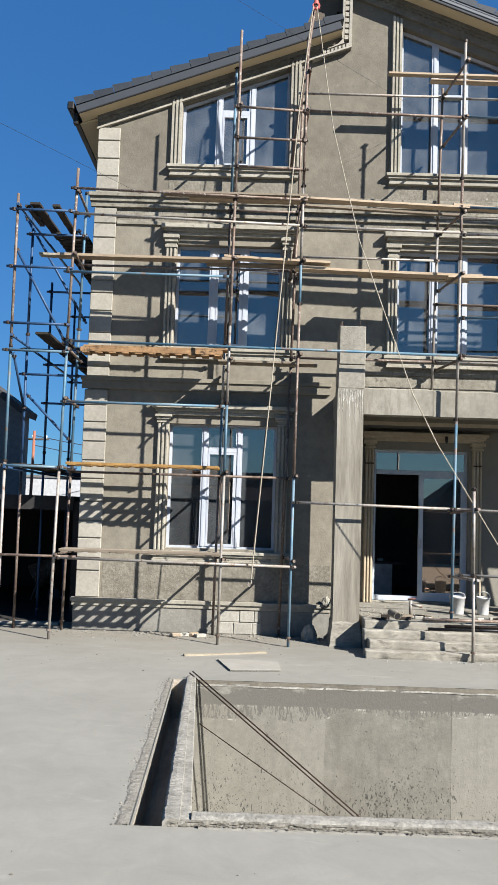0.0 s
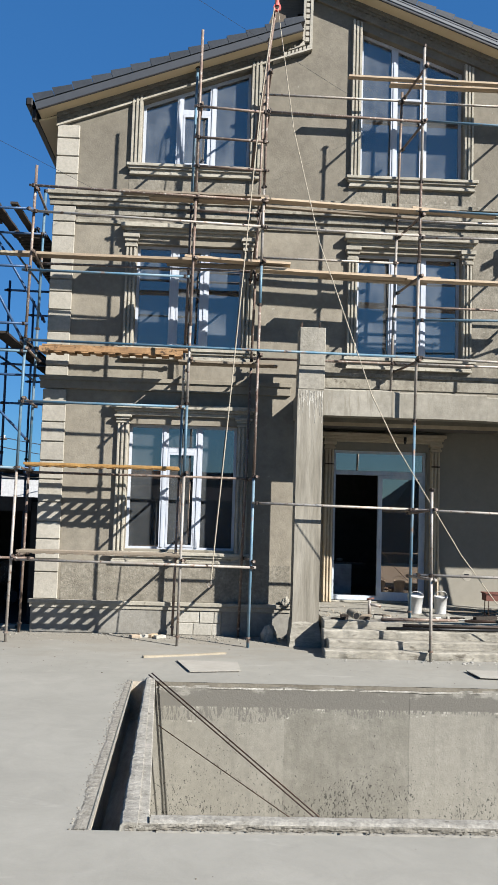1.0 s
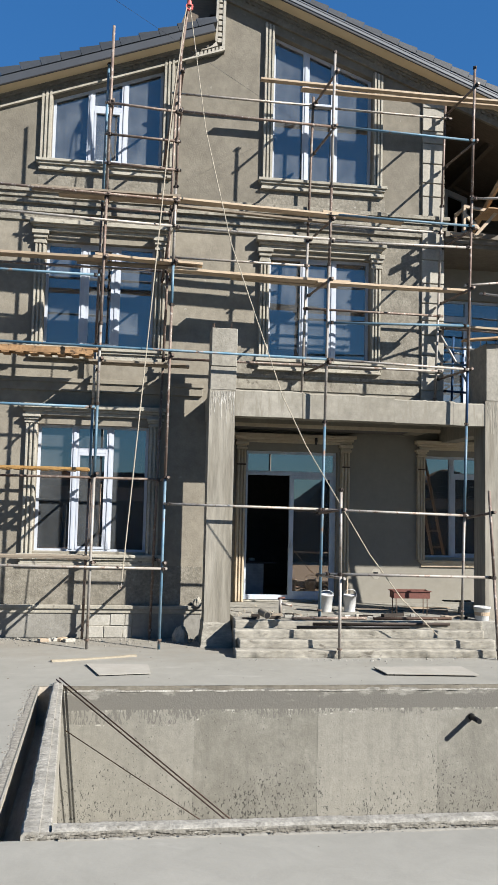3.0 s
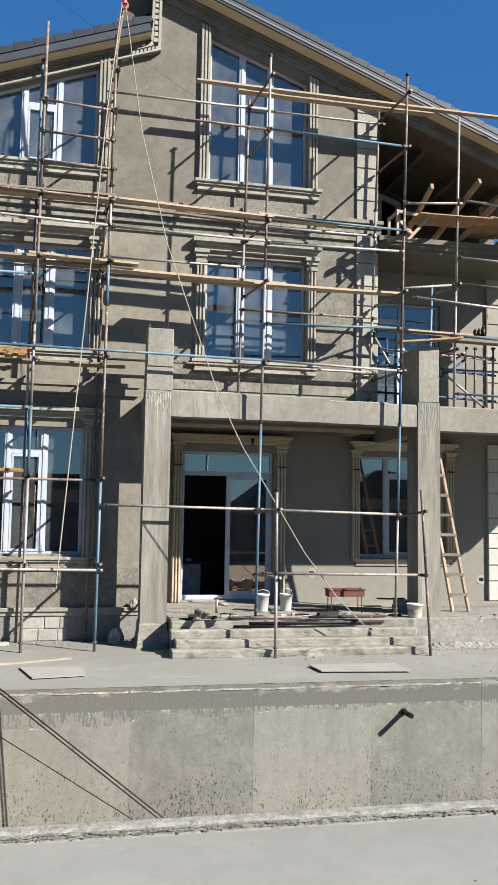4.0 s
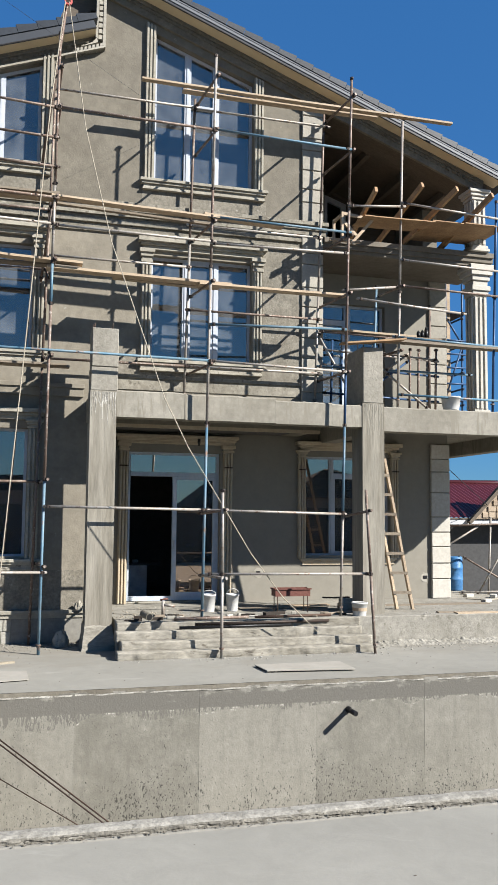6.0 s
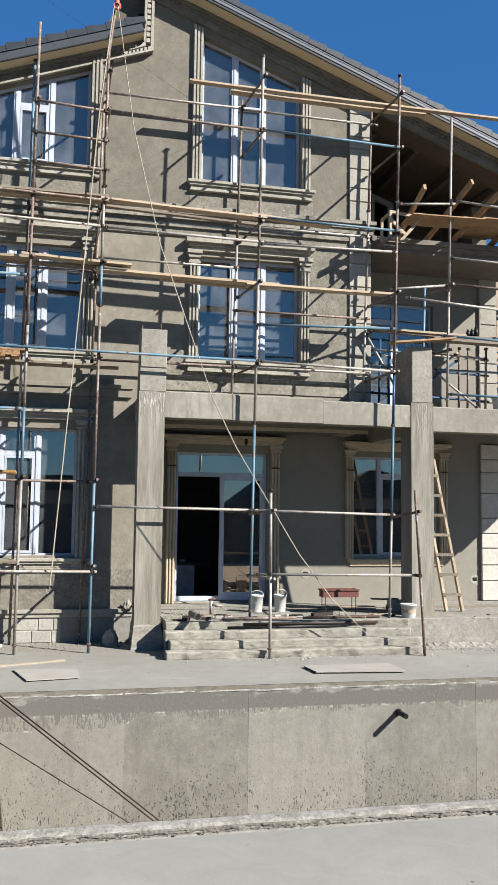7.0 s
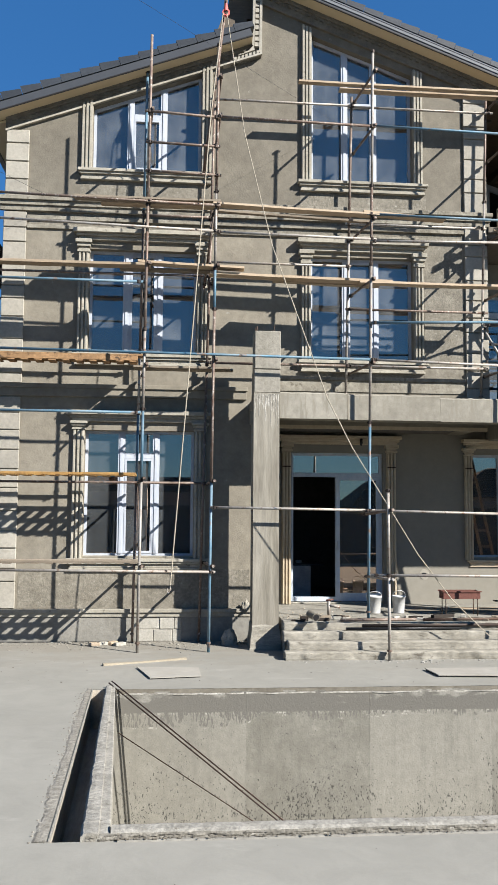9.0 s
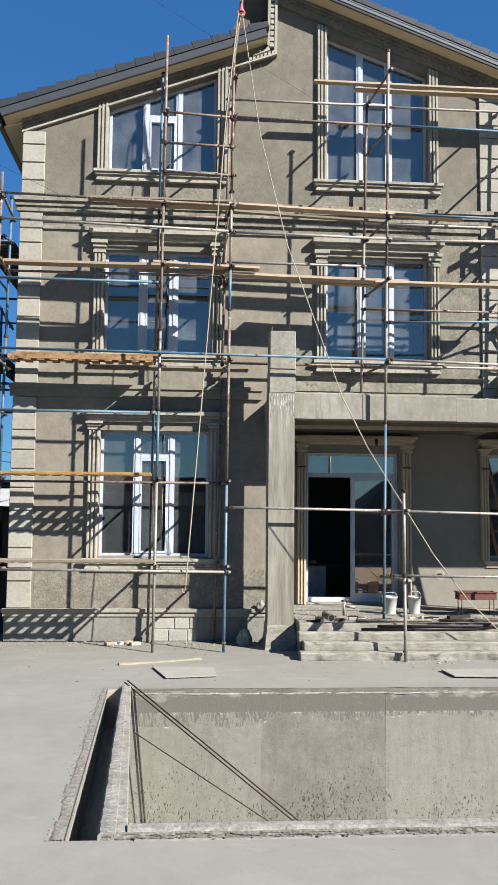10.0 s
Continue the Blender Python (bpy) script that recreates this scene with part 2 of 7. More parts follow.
HEAP = surface("tan_plaster_debris", (0.5, 0.44, 0.345), (0.36, 0.31, 0.235), big=7, fine=30, big_amount=0.9, fine_amount=0.4, bump=1.0, bump_scale=24)
SOIL = surface("dark_grit", (0.17, 0.15, 0.12), (0.3, 0.27, 0.22), big=12, fine=50, bump=0.5)
ROD_RED = surface("red_oxide_steel", (0.065, 0.042, 0.034), (0.10, 0.055, 0.04), rough=0.6, big=6, fine=40)
MAROON = surface("maroon_sheet_roof", (0.10, 0.018, 0.024), (0.07, 0.014, 0.018), rough=0.45, big=1.5, fine=10, bump=0.05)
SANDSTONE = surface("pale_rubble_stone", (0.56, 0.45, 0.33), (0.33, 0.24, 0.17), big=3.5, fine=14, big_amount=0.9, fine_amount=0.35, bump=1.0, bump_scale=9)
DARKWALL = surface("dark_grey_wall", (0.085, 0.085, 0.085), (0.06, 0.06, 0.06), big=0.8, fine=10, bump=0.2)
NEIGHBOUR = surface("neighbour_wall", (0.27, 0.262, 0.255), (0.2, 0.195, 0.19), big=0.7, fine=8, bump=0.15)
WHITEWALL = surface("white_fence", (0.66, 0.67, 0.68), (0.55, 0.56, 0.58), big=0.8, fine=10, bump=0.1)
# Near-black colour stands in for the shade inside the open shed.
SHED_SHADE = surface("shed_shade_black", (0.05, 0.048, 0.047), (0.075, 0.07, 0.066), rough=0.9, big=2, fine=12, spec=0.1)
BARREL = surface("blue_barrel_plastic", (0.05, 0.20, 0.46), (0.12, 0.29, 0.55), rough=0.4, big=6, fine=20, big_amount=0.8)
POLE_RED = surface("rusty_pole", (0.42, 0.17, 0.11), (0.3, 0.12, 0.08), rough=0.7, big=3, fine=20)
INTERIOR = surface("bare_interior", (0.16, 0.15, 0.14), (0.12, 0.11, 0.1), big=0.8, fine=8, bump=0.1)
WIRE = surface("black_wire", (0.03, 0.03, 0.035), rough=0.6, big=3, fine=20, bump=0)
ROOFTILE_FAR = surface("dark_clay_tile", (0.045, 0.043, 0.043), (0.03, 0.029, 0.03), rough=0.8, big=2, fine=12, bump=0.4, rnd=0.3)


def yard_material():
    """Trowelled concrete: soft clouds, faint trowel marks, brownish site dirt that thickens towards the house."""
    m = bpy.data.materials.new("yard_concrete")
    m.use_nodes = True
    nt = m.node_tree
    bsdf = nt.nodes["Principled BSDF"]
    clouds = ramp(nt, noise_of(nt, 0.5, 7, 0.62), [(0.35, 0.0), (0.66, 1.0)])
    col = mix(nt, clouds, (0.219, 0.211, 0.184), (0.188, 0.181, 0.157))
    marks = ramp(nt, noise_of(nt, 2.6, 8, 0.68, (1, 1, 1), 1.2), [(0.3, 0.92), (0.7, 1.06)])
    col = mix(nt, 1.0, col, marks, "MULTIPLY")
    pale = ramp(nt, noise_of(nt, 1.9, 6, 0.6, (0.7, 1.4, 1), 0.8), [(0.64, 0.0), (0.72, 0.55)])
    col = mix(nt, pale, col, (0.267, 0.258, 0.228))
    geo = nt.nodes.new("ShaderNodeNewGeometry")
    sep = nt.nodes.new("ShaderNodeSeparateXYZ")
    nt.links.new(geo.outputs["Position"], sep.inputs[0])
    near = math_node(nt, "MULTIPLY", math_node(nt, "SUBTRACT", sep.outputs["Y"], 10.9), 0.13)
    dirt = ramp(nt, math_node(nt, "ADD", noise_of(nt, 1.5, 8, 0.7, (0.6, 1.3, 1)), near), [(0.5, 0.0), (0.72, 0.75)])
    col = mix(nt, dirt, col, (0.174, 0.159, 0.131))
    specks = ramp(nt, noise_of(nt, 26, 4, 0.6), [(0.72, 1.0), (0.78, 0.72)])
    col = mix(nt, 1.0, col, specks, "MULTIPLY")
    nt.links.new(col, bsdf.inputs["Base Color"])
    bsdf.inputs["Roughness"].default_value = 0.8
    bsdf.inputs["Specular IOR Level"].default_value = 0.25
    b = node(nt, "ShaderNodeBump", Strength=0.25, Distance=0.01)
    nt.links.new(noise_of(nt, 16, 7, 0.65), b.inputs["Height"])
    nt.links.new(b.outputs[0], bsdf.inputs["Normal"])
    return m


def pool_material():
    """Cast pool wall: mottled grey, pitted, a damp dark band along the top whose lower edge runs down in drips."""
    m = bpy.data.materials.new("pool_concrete")
    m.use_nodes = True
    nt = m.node_tree
    bsdf = nt.nodes["Principled BSDF"]
    large = ramp(nt, noise_of(nt, 0.75, 8, 0.68), [(0.40, 0.0), (0.58, 1.0)])
    info = nt.nodes.new("ShaderNodeObjectInfo")
    col = mix(nt, math_node(nt, "MULTIPLY", large, info.outputs["Alpha"]), (0.194, 0.184, 0.155), (0.138, 0.13, 0.107))
    mottle = ramp(nt, noise_of(nt, 5.5, 9, 0.74, (1, 1, 0.8), 0.6), [(0.36, 0.0), (0.62, 1.0)])
    col = mix(nt, math_node(nt, "MULTIPLY", mottle, math_node(nt, "MULTIPLY", info.outputs["Alpha"], 0.75)), col, (0.118, 0.111, 0.09))
    cloud = ramp(nt, noise_of(nt, 11, 9, 0.78), [(0.3, 0.83), (0.68, 1.08)])
    col = mix(nt, 1.0, col, cloud, "MULTIPLY")
    runs = ramp(nt, noise_of(nt, 13, 6, 0.65, (1, 1, 0.07)), [(0.5, 1.0), (0.74, 0.84)])
    col = mix(nt, 1.0, col, runs, "MULTIPLY")
    geo = nt.nodes.new("ShaderNodeNewGeometry")
    sep = nt.nodes.new("ShaderNodeSeparateXYZ")
    nt.links.new(geo.outputs["Position"], sep.inputs[0])
    pits = math_node(nt, "ADD", noise_of(nt, 36, 4, 0.6, (1.3, 1, 0.8)), math_node(nt, "MULTIPLY", math_node(nt, "SUBTRACT", noise_of(nt, 5, 3, 0.6), 0.5), 0.22))
    patch = ramp(nt, noise_of(nt, 1.1, 3, 0.5), [(0.45, 0.0), (0.65, 0.05)])
    low = ramp(nt, math_node(nt, "MULTIPLY", sep.outputs["Z"], -0.5), [(0.3, 0.0), (0.74, 0.13)])
    pit = ramp(nt, math_node(nt, "ADD", math_node(nt, "ADD", pits, patch), low), [(0.71, 1.0), (0.76, 0.3)])
    col = mix(nt, 1.0, col, pit, "MULTIPLY")
    col = mix(nt, 1.0, col, info.outputs["Color"], "MULTIPLY")
    drip = ramp(nt, noise_of(nt, 22, 4, 0.65, (1, 1, 0.3), 1.6), [(0.49, 0.0), (0.54, 1.0)])
    spread = math_node(nt, "ADD", noise_of(nt, 1.1, 2, 0.5, (1, 1, 0.05)), ramp(nt, math_node(nt, "MULTIPLY", math_node(nt, "ADD", sep.outputs["X"], 0.4), 0.5), [(0.72, 0.26), (0.86, 0.0)]))
    reach = ramp(nt, spread, [(0.44, 0.012), (0.74, 0.17)])
    edge = math_node(nt, "ADD", math_node(nt, "MULTIPLY", drip, reach), math_node(nt, "MULTIPLY", noise_of(nt, 3.2, 4, 0.6, (1, 1, 0.2)), 0.025))
    level = math_node(nt, "ADD", sep.outputs["Z"], edge)
    band = ramp(nt, math_node(nt, "ADD", level, 0.5), [(0.228, 0.0), (0.24, 1.0)])
    crust = ramp(nt, math_node(nt, "ADD", level, 0.5), [(0.207, 0.0), (0.222, 1.0), (0.229, 1.0), (0.231, 0.0)])
    crust = mix(nt, 1.0, crust, ramp(nt, noise_of(nt, 7, 4, 0.6), [(0.5, 0.0), (0.62, 0.9)]), "MULTIPLY")
    col = mix(nt, crust, col, (0.34, 0.325, 0.28))
    lift = math_node(nt, "MULTIPLY", math_node(nt, "ADD", sep.outputs["Z"], 0.15), 1.1)
    damp = mix(nt, ramp(nt, math_node(nt, "ADD", noise_of(nt, 4.5, 8, 0.72, (0.6, 1, 1.3)), lift), [(0.56, 0.0), (0.66, 1.0)]), (0.099, 0.093, 0.079), (0.192, 0.183, 0.157))
    col = mix(nt, band, col, damp)
    nt.links.new(col, bsdf.inputs["Base Color"])
    bsdf.inputs["Roughness"].default_value = 0.9
    b = node(nt, "ShaderNodeBump", Strength=0.35, Distance=0.012)
    nt.links.new(math_node(nt, "ADD", noise_of(nt, 30, 7, 0.7), math_node(nt, "MULTIPLY", pit, 0.6)), b.inputs["Height"])
    nt.links.new(b.outputs[0], bsdf.inputs["Normal"])
    return m


def glass_material(name, mirror, tint, clear, film_low, film_high):
    """A coated pane: part of the light is mirrored, the rest passes, tinted."""
    m = bpy.data.materials.new(name)
    m.use_nodes = True
    nt = m.node_tree
    nt.nodes.clear()
    out = nt.nodes.new("ShaderNodeOutputMaterial")
    mx = nt.nodes.new("ShaderNodeMixShader")
    mx.inputs[0].default_value = mirror
    tr = nt.nodes.new("ShaderNodeBsdfTransparent")
    tr.inputs[0].default_value = (*clear, 1)
    gl = nt.nodes.new("ShaderNodeBsdfGlossy")
    gl.inputs["Roughness"].default_value = 0.012
    gl.inputs["Color"].default_value = (*tint, 1)
    b = node(nt, "ShaderNodeBump", Strength=0.03, Distance=0.01)
    nt.links.new(noise_of(nt, 1.7, 2, 0.5), b.inputs["Height"])
    nt.links.new(b.outputs[0], gl.inputs["Normal"])
    nt.links.new(tr.outputs[0], mx.inputs[1])
    nt.links.new(gl.outputs[0], mx.inputs[2])
    dust = nt.nodes.new("ShaderNodeMixShader")
    film = nt.nodes.new("ShaderNodeBsdfDiffuse")
    film.inputs["Color"].default_value = (0.33, 0.355, 0.375, 1)
    amount = ramp(nt, math_node(nt, "ADD", noise_of(nt, 1.8, 7, 0.68), math_node(nt, "MULTIPLY", noise_of(nt, 9, 4, 0.6, (1, 1, 0.12)), 0.35)), [(0.48, film_low), (0.82, film_high)])
    nt.links.new(amount, dust.inputs[0])
    nt.links.new(mx.outputs[0], dust.inputs[1])
    nt.links.new(film.outputs[0], dust.inputs[2])
    nt.links.new(dust.outputs[0], out.inputs["Surface"])
    return m


YARD = yard_material()
POOL = pool_material()
GLASS = glass_material("coated_glass", 0.21, (1.0, 0.92, 0.82), (0.4, 0.44, 0.48), 0.05, 0.16)
GLASS_LOW = glass_material("ground_floor_glass", 0.29, (1.0, 0.8, 0.65), (0.36, 0.4, 0.41), 0.045, 0.11)
GLASS_CLEAN = glass_material("clean_coated_glass", 0.36, (1.0, 0.76, 0.58), (0.4, 0.43, 0.45), 0.05, 0.11)

# ---- building helpers ----
def part(name, bm, material, parent=None, label="", smooth=False):
    me = bpy.data.meshes.new(name)
    bm.normal_update()
    bm.to_mesh(me)
    bm.free()
    if smooth:
        for p in me.polygons:
            p.use_smooth = True
    me.materials.append(material)
    ob = new(name, me)
    if parent:
        ob.parent = parent
    if label:
        ob["label"] = label
    return ob


def empty(name, place=(0, 0, 0), **tags):
    ob = new(name)
    ob.location = place
    ob.empty_display_size = 0.1
    return tagged(ob, **tags)


def add_box(bm, x0, x1, y0, y1, z0, z1, bevel=0.0):
    vs = [bm.verts.new(c) for c in ((x0, y0, z0), (x1, y0, z0), (x1, y1, z0), (x0, y1, z0), (x0, y0, z1), (x1, y0, z1), (x1, y1, z1), (x0, y1, z1))]
    fs = [bm.faces.new([vs[i] for i in f]) for f in ((0, 3, 2, 1), (4, 5, 6, 7), (0, 1, 5, 4), (1, 2, 6, 5), (2, 3, 7, 6), (3, 0, 4, 7))]
    if bevel:
        bmesh.ops.bevel(bm, geom=list({e for f in fs for e in f.edges}), offset=bevel, segments=1, affect="EDGES")
    return vs


def box(x0, x1, y0, y1, z0, z1, bevel=0.0):
    bm = bmesh.new()
    add_box(bm, x0, x1, y0, y1, z0, z1, bevel)
    return bm


def boxes(rows, bevel=0.0):
    bm = bmesh.new()
    for r in rows:
        add_box(bm, *r, bevel)
    return bm


def add_tube(bm, p, q, r, segs=9, r2=None):
    p, q = Vector(p), Vector(q)
    d = q - p
    m = Matrix.Translation((p + q) / 2) @ d.to_track_quat("Z", "Y").to_matrix().to_4x4()
    return bmesh.ops.create_cone(bm, cap_ends=True, segments=segs, radius1=r, radius2=r if r2 is None else r2, depth=d.length, matrix=m)


def tube(name, p, q, r, material, parent=None, label="", segs=9, r2=None):
    bm = bmesh.new()
    add_tube(bm, p, q, r, segs, r2)
    for f in bm.faces:
        f.smooth = len(f.verts) == 4
    return part(name, bm, material, parent, label)


def prism_xz(polys, y0, y1):
    """Extrudes outline polygons (first: outer, rest: holes), given in x and z, from y0 to y1."""
    from_tess = [[Vector((x, z, 0)) for x, z in poly] for poly in polys]
    tris = tess(from_tess)
    flat = [p for poly in polys for p in poly]
    bm = bmesh.new()
    front = [bm.verts.new((x, y0, z)) for x, z in flat]
    back = [bm.verts.new((x, y1, z)) for x, z in flat]
    for t in tris:
        a, b, c = (flat[i] for i in t)
        ccw = (b[0] - a[0]) * (c[1] - a[1]) - (b[1] - a[1]) * (c[0] - a[0]) > 0
        order = t if ccw else tuple(reversed(t))
        bm.faces.new([front[i] for i in order])
        bm.faces.new([back[i] for i in reversed(order)])
    k = 0
    for poly in polys:
        n = len(poly)
        for i in range(n):
            a, b = k + i, k + (i + 1) % n
            bm.faces.new((front[a], front[b], back[b], back[a]))
        k += n
    bmesh.ops.recalc_face_normals(bm, faces=bm.faces)
    return bm


def tess(polys):
    import mathutils
    return mathutils.geometry.tessellate_polygon(polys)


def prism_xy(polys, z0, z1):
    """Extrudes a plan (outer, holes) given in x and y from z0 to z1."""
    bm = prism_xz(polys, z0, z1)
    for v in bm.verts:
        v.co = (v.co.x, v.co.z, v.co.y)
    bmesh.ops.recalc_face_normals(bm, faces=bm.faces)
    return bm


def roughen(bm, amount, scale, seed=0.0):
    for v in bm.verts:
        n = noise.noise_vector(v.co * scale + Vector((seed, seed * 1.7, -seed)))
        v.co += n * amount


def shared(ob, name, place, parent=None, scale=(1, 1, 1), turn=(0, 0, 0)):
    """Another object on the same mesh."""
    o = new(name, ob.data)
    o.location, o.scale, o.rotation_euler = place, scale, turn
    if parent:
        o.parent = parent
    return o

# ---- ground and pool ----
FAR_Y, NEAR_Y, POOL_R = 9.3, 4.53, 10.5


def build_ground():
    outer = [(-500, -500), (500, -500), (500, 500), (-500, 500)]
    hole = [(-0.6, FAR_Y), (-0.43, NEAR_Y), (POOL_R, NEAR_Y), (POOL_R, FAR_Y)]
    bm = bmesh.new()
    polys = [outer, hole]
    flat = [p for q in polys for p in q]
    vs = [bm.verts.new((x, y, 0)) for x, y in flat]
    for t in tess([[Vector((x, y, 0)) for x, y in q] for q in polys]):
        bm.faces.new([vs[i] for i in t])
    bmesh.ops.recalc_face_normals(bm, faces=bm.faces)
    if sum(f.normal.z for f in bm.faces) < 0:
        bmesh.ops.reverse_faces(bm, faces=bm.faces)
    g = part("ground", bm, YARD)
    tagged(g, "pale trowelled concrete yard with dusty patches", "ground", kind="structure")


def build_pool():
    pool = empty("pool_basin", (0, 0, 0), label="empty cast concrete pool sunk in the yard", category="pool", kind="structure")
    wall = part("far_wall", box(-0.35, POOL_R, FAR_Y + 0.02, FAR_Y + 0.3, -2.3, -0.01), POOL, pool)
    xs = (-0.35, 1.23, 2.74, 4.26, 5.78, 6.59, 7.9, 9.3, POOL_R)
    for i in range(len(xs) - 1):
        off = (0.0, 0.002, 0.0005, 0.002, 0.0, 0.002, 0.0005, 0.002)[i]
        fp = part("formwork_panel", box(xs[i] + 0.0005, xs[i + 1] - 0.0005, FAR_Y - 0.012 + off, FAR_Y + 0.02, -2.3, -0.03), POOL, wall)
        k = (0.98, 0.97, 1.03, 0.96, 1.0, 1.02, 0.96, 1.0)[i]
        fp.color = (k, k, k, (0.4, 0.95, 0.3, 0.7, 0.5, 0.25, 0.7, 0.5)[i])
    for name, y0, z0, z1, rough, m, lab in (("slab_edge", FAR_Y - 0.012, -0.05, -0.003, 0.006, MOULD_DARK, "grey broken edge of the yard slab"), ("lime_line", FAR_Y - 0.015, -0.069, -0.051, 0.008, PALE_EDGE, "pale lime crust under the slab edge")):
        bm = box(-0.33, POOL_R, y0, FAR_Y + 0.05, z0, z1)
        bmesh.ops.subdivide_edges(bm, edges=[e for e in bm.edges if e.calc_length() > 1], cuts=160)
        roughen(bm, rough, 5.0)
        roughen(bm, rough * 0.6, 17.0)
        for v in bm.verts:
            v.co.z = min(v.co.z, -0.002)
        part(name, bm, m, pool, lab)
    part("left_wall", prism_xy([[(-0.45, FAR_Y), (-0.34, FAR_Y), (-0.06, 4.76), (-0.06, NEAR_Y), (-0.23, NEAR_Y)]], -2.3, -0.05), ROUGH_CONC, pool)
    part("near_wall", box(-0.06, POOL_R, NEAR_Y, 4.69, -2.3, -0.07), POOL, pool)
    part("pool_floor", box(-0.4, POOL_R, NEAR_Y, FAR_Y + 0.2, -2.4, -2.3), ROUGH_CONC, pool)
    part("right_wall", box(POOL_R, POOL_R + 0.3, NEAR_Y, FAR_Y, -2.3, -0.004), POOL, pool)
    # coping along the slot and the near side, hand-trowelled and uneven
    bm = bmesh.new()
    rows = []
    for i in range(321):
        t = i / 320
        y = FAR_Y - 0.01 + (NEAR_Y - FAR_Y + 0.01) * t
        xl, xr = -0.452 + 0.217 * t, min(-0.335 + 0.29 * t, -0.05)
        w = noise.noise(Vector((y * 3.3, 1, 0))) * 0.008 + noise.noise(Vector((y * 17, 2, 0))) * 0.009
        h = noise.noise(Vector((y * 2.9, 4, 0))) * 0.006 + noise.noise(Vector((y * 19, 4, 0))) * 0.007
        xm = xl + (xr - xl) * 0.62
        lump = noise.noise(Vector((y * 31, 6, 0))) * 0.009
        rows.append([bm.verts.new(c) for c in ((xl, y, -0.3), (xl + w, y, 0.03 + h), (xl + 0.015 + w, y, 0.046 + h), ((xl + xm) / 2, y, 0.05 + h + lump), (xm - 0.004 + w * 0.5, y, 0.05 + h - lump), (xm + w * 0.4, y, 0.036), (xr - 0.008, y, 0.034), (xr, y, 0.024), (xr, y, -0.06))])
    for a, b in zip(rows, rows[1:]):
        for k in range(8):
            bm.faces.new((a[k], b[k], b[k + 1], a[k + 1]))
    bm.faces.new(rows[0])
    bm.faces.new(rows[-1])
    bmesh.ops.recalc_face_normals(bm, faces=bm.faces)
    part("coping", bm, COPING, pool, "rough pale concrete coping")
    bm = bmesh.new()
    n = 620
    rows = []
    for i in range(n + 1):
        x = -0.045 + (POOL_R + 0.045) * i / n
        w = noise.noise(Vector((x * 2.1, 0, 0))) * 0.012 + noise.noise(Vector((x * 7, 3, 0))) * 0.004
        h = noise.noise(Vector((x * 1.7, 7, 0))) * 0.01 + noise.noise(Vector((x * 8, 7, 0))) * 0.003
        w *= 0.6
        prof = [(NEAR_Y + 0.004 + w, -0.01), (NEAR_Y + 0.006 + w, 0.026 + h), (NEAR_Y + 0.016 + w, 0.044 + h), (NEAR_Y + 0.05 - w, 0.054 + h), (4.655 - w, 0.056 + h * 0.6), (4.69 + w, 0.046), (4.705 + w, 0.01), (4.705 + w, -0.075)]
        rows.append([bm.verts.new((x, py + noise.noise(Vector((x * 9, q * 2.3, 2))) * 0.008, pz + (0 < q < 6) * (noise.noise(Vector((x * 7, q * 3.7, 2))) * 0.004 + noise.noise(Vector((x * 41, q * 5.1, 2))) * 0.002))) for q, (py, pz) in enumerate(prof)])
    for a, b in zip(rows, rows[1:]):
        for j in range(7):
            bm.faces.new((a[j], b[j], b[j + 1], a[j + 1]))
    bm.faces.new(rows[0])
    bmesh.ops.recalc_face_normals(bm, faces=bm.faces)
    part("coping", bm, COPING, pool, "rough pale concrete coping")
    bm = bmesh.new()
    rows = []
    for i in range(241):
        x = 0.0 + POOL_R * i / 240
        w = 0.012 * noise.noise(Vector((x * 2.7, 11, 0))) + 0.008 * noise.noise(Vector((x * 12, 11, 0)))
        rows.append([bm.verts.new(c) for c in ((x, NEAR_Y + 0.01, 0.012), (x, NEAR_Y - 0.02 + w, 0.01), (x, NEAR_Y - 0.026 + w, 0.006), (x, NEAR_Y - 0.03 + w, -0.001))])
    for a, b in zip(rows, rows[1:]):
        for k in range(3):
            bm.faces.new((a[k], a[k + 1], b[k + 1], b[k]))
    bmesh.ops.recalc_face_normals(bm, faces=bm.faces)
    part("kerb_ledge", bm, PLINTH, pool, "thin grey screed ledge at the kerb's foot")
    # the kerb's front: broken, pitted lumps of mortar with hollows between
    bm = bmesh.new()
    cols = []
    for i in range(1400):
        x = -0.2 + (POOL_R + 0.2) * i / 1399
        w = (noise.noise(Vector((x * 2.1, 0, 0))) * 0.012 + noise.noise(Vector((x * 7, 3, 0))) * 0.004) * 0.6
        col = []
        for j in range(6):
            z = 0.001 + 0.0085 * j
            lump = 0.014 * noise.noise(Vector((x * 13, z * 60, 9))) + 0.008 * noise.noise(Vector((x * 40, z * 110, 4)))
            col.append(bm.verts.new((x, NEAR_Y + 0.0 + w + min(lump, 0.006) + (0.012 if j == 5 else 0.0), z)))
        cols.append(col)
    for a, b in zip(cols, cols[1:]):
        for j in range(5):
            bm.faces.new((a[j], b[j], b[j + 1], a[j + 1]))
    part("kerb_face", bm, KERB_FACE, pool, "dark pitted mortar face of the kerb")
    # dark grit gathered in the joint at the kerb's foot
    bm = bmesh.new()
    rnd = random.Random(8)
    for i in range(1500):
        x = rnd.uniform(0.0, 9.5)
        r = 0.0015 + min(rnd.expovariate(420), 0.009)
        y = NEAR_Y - 0.006 + noise.noise(Vector((x * 2.1, 0, 0))) * 0.007 - abs(rnd.gauss(0, 0.012))
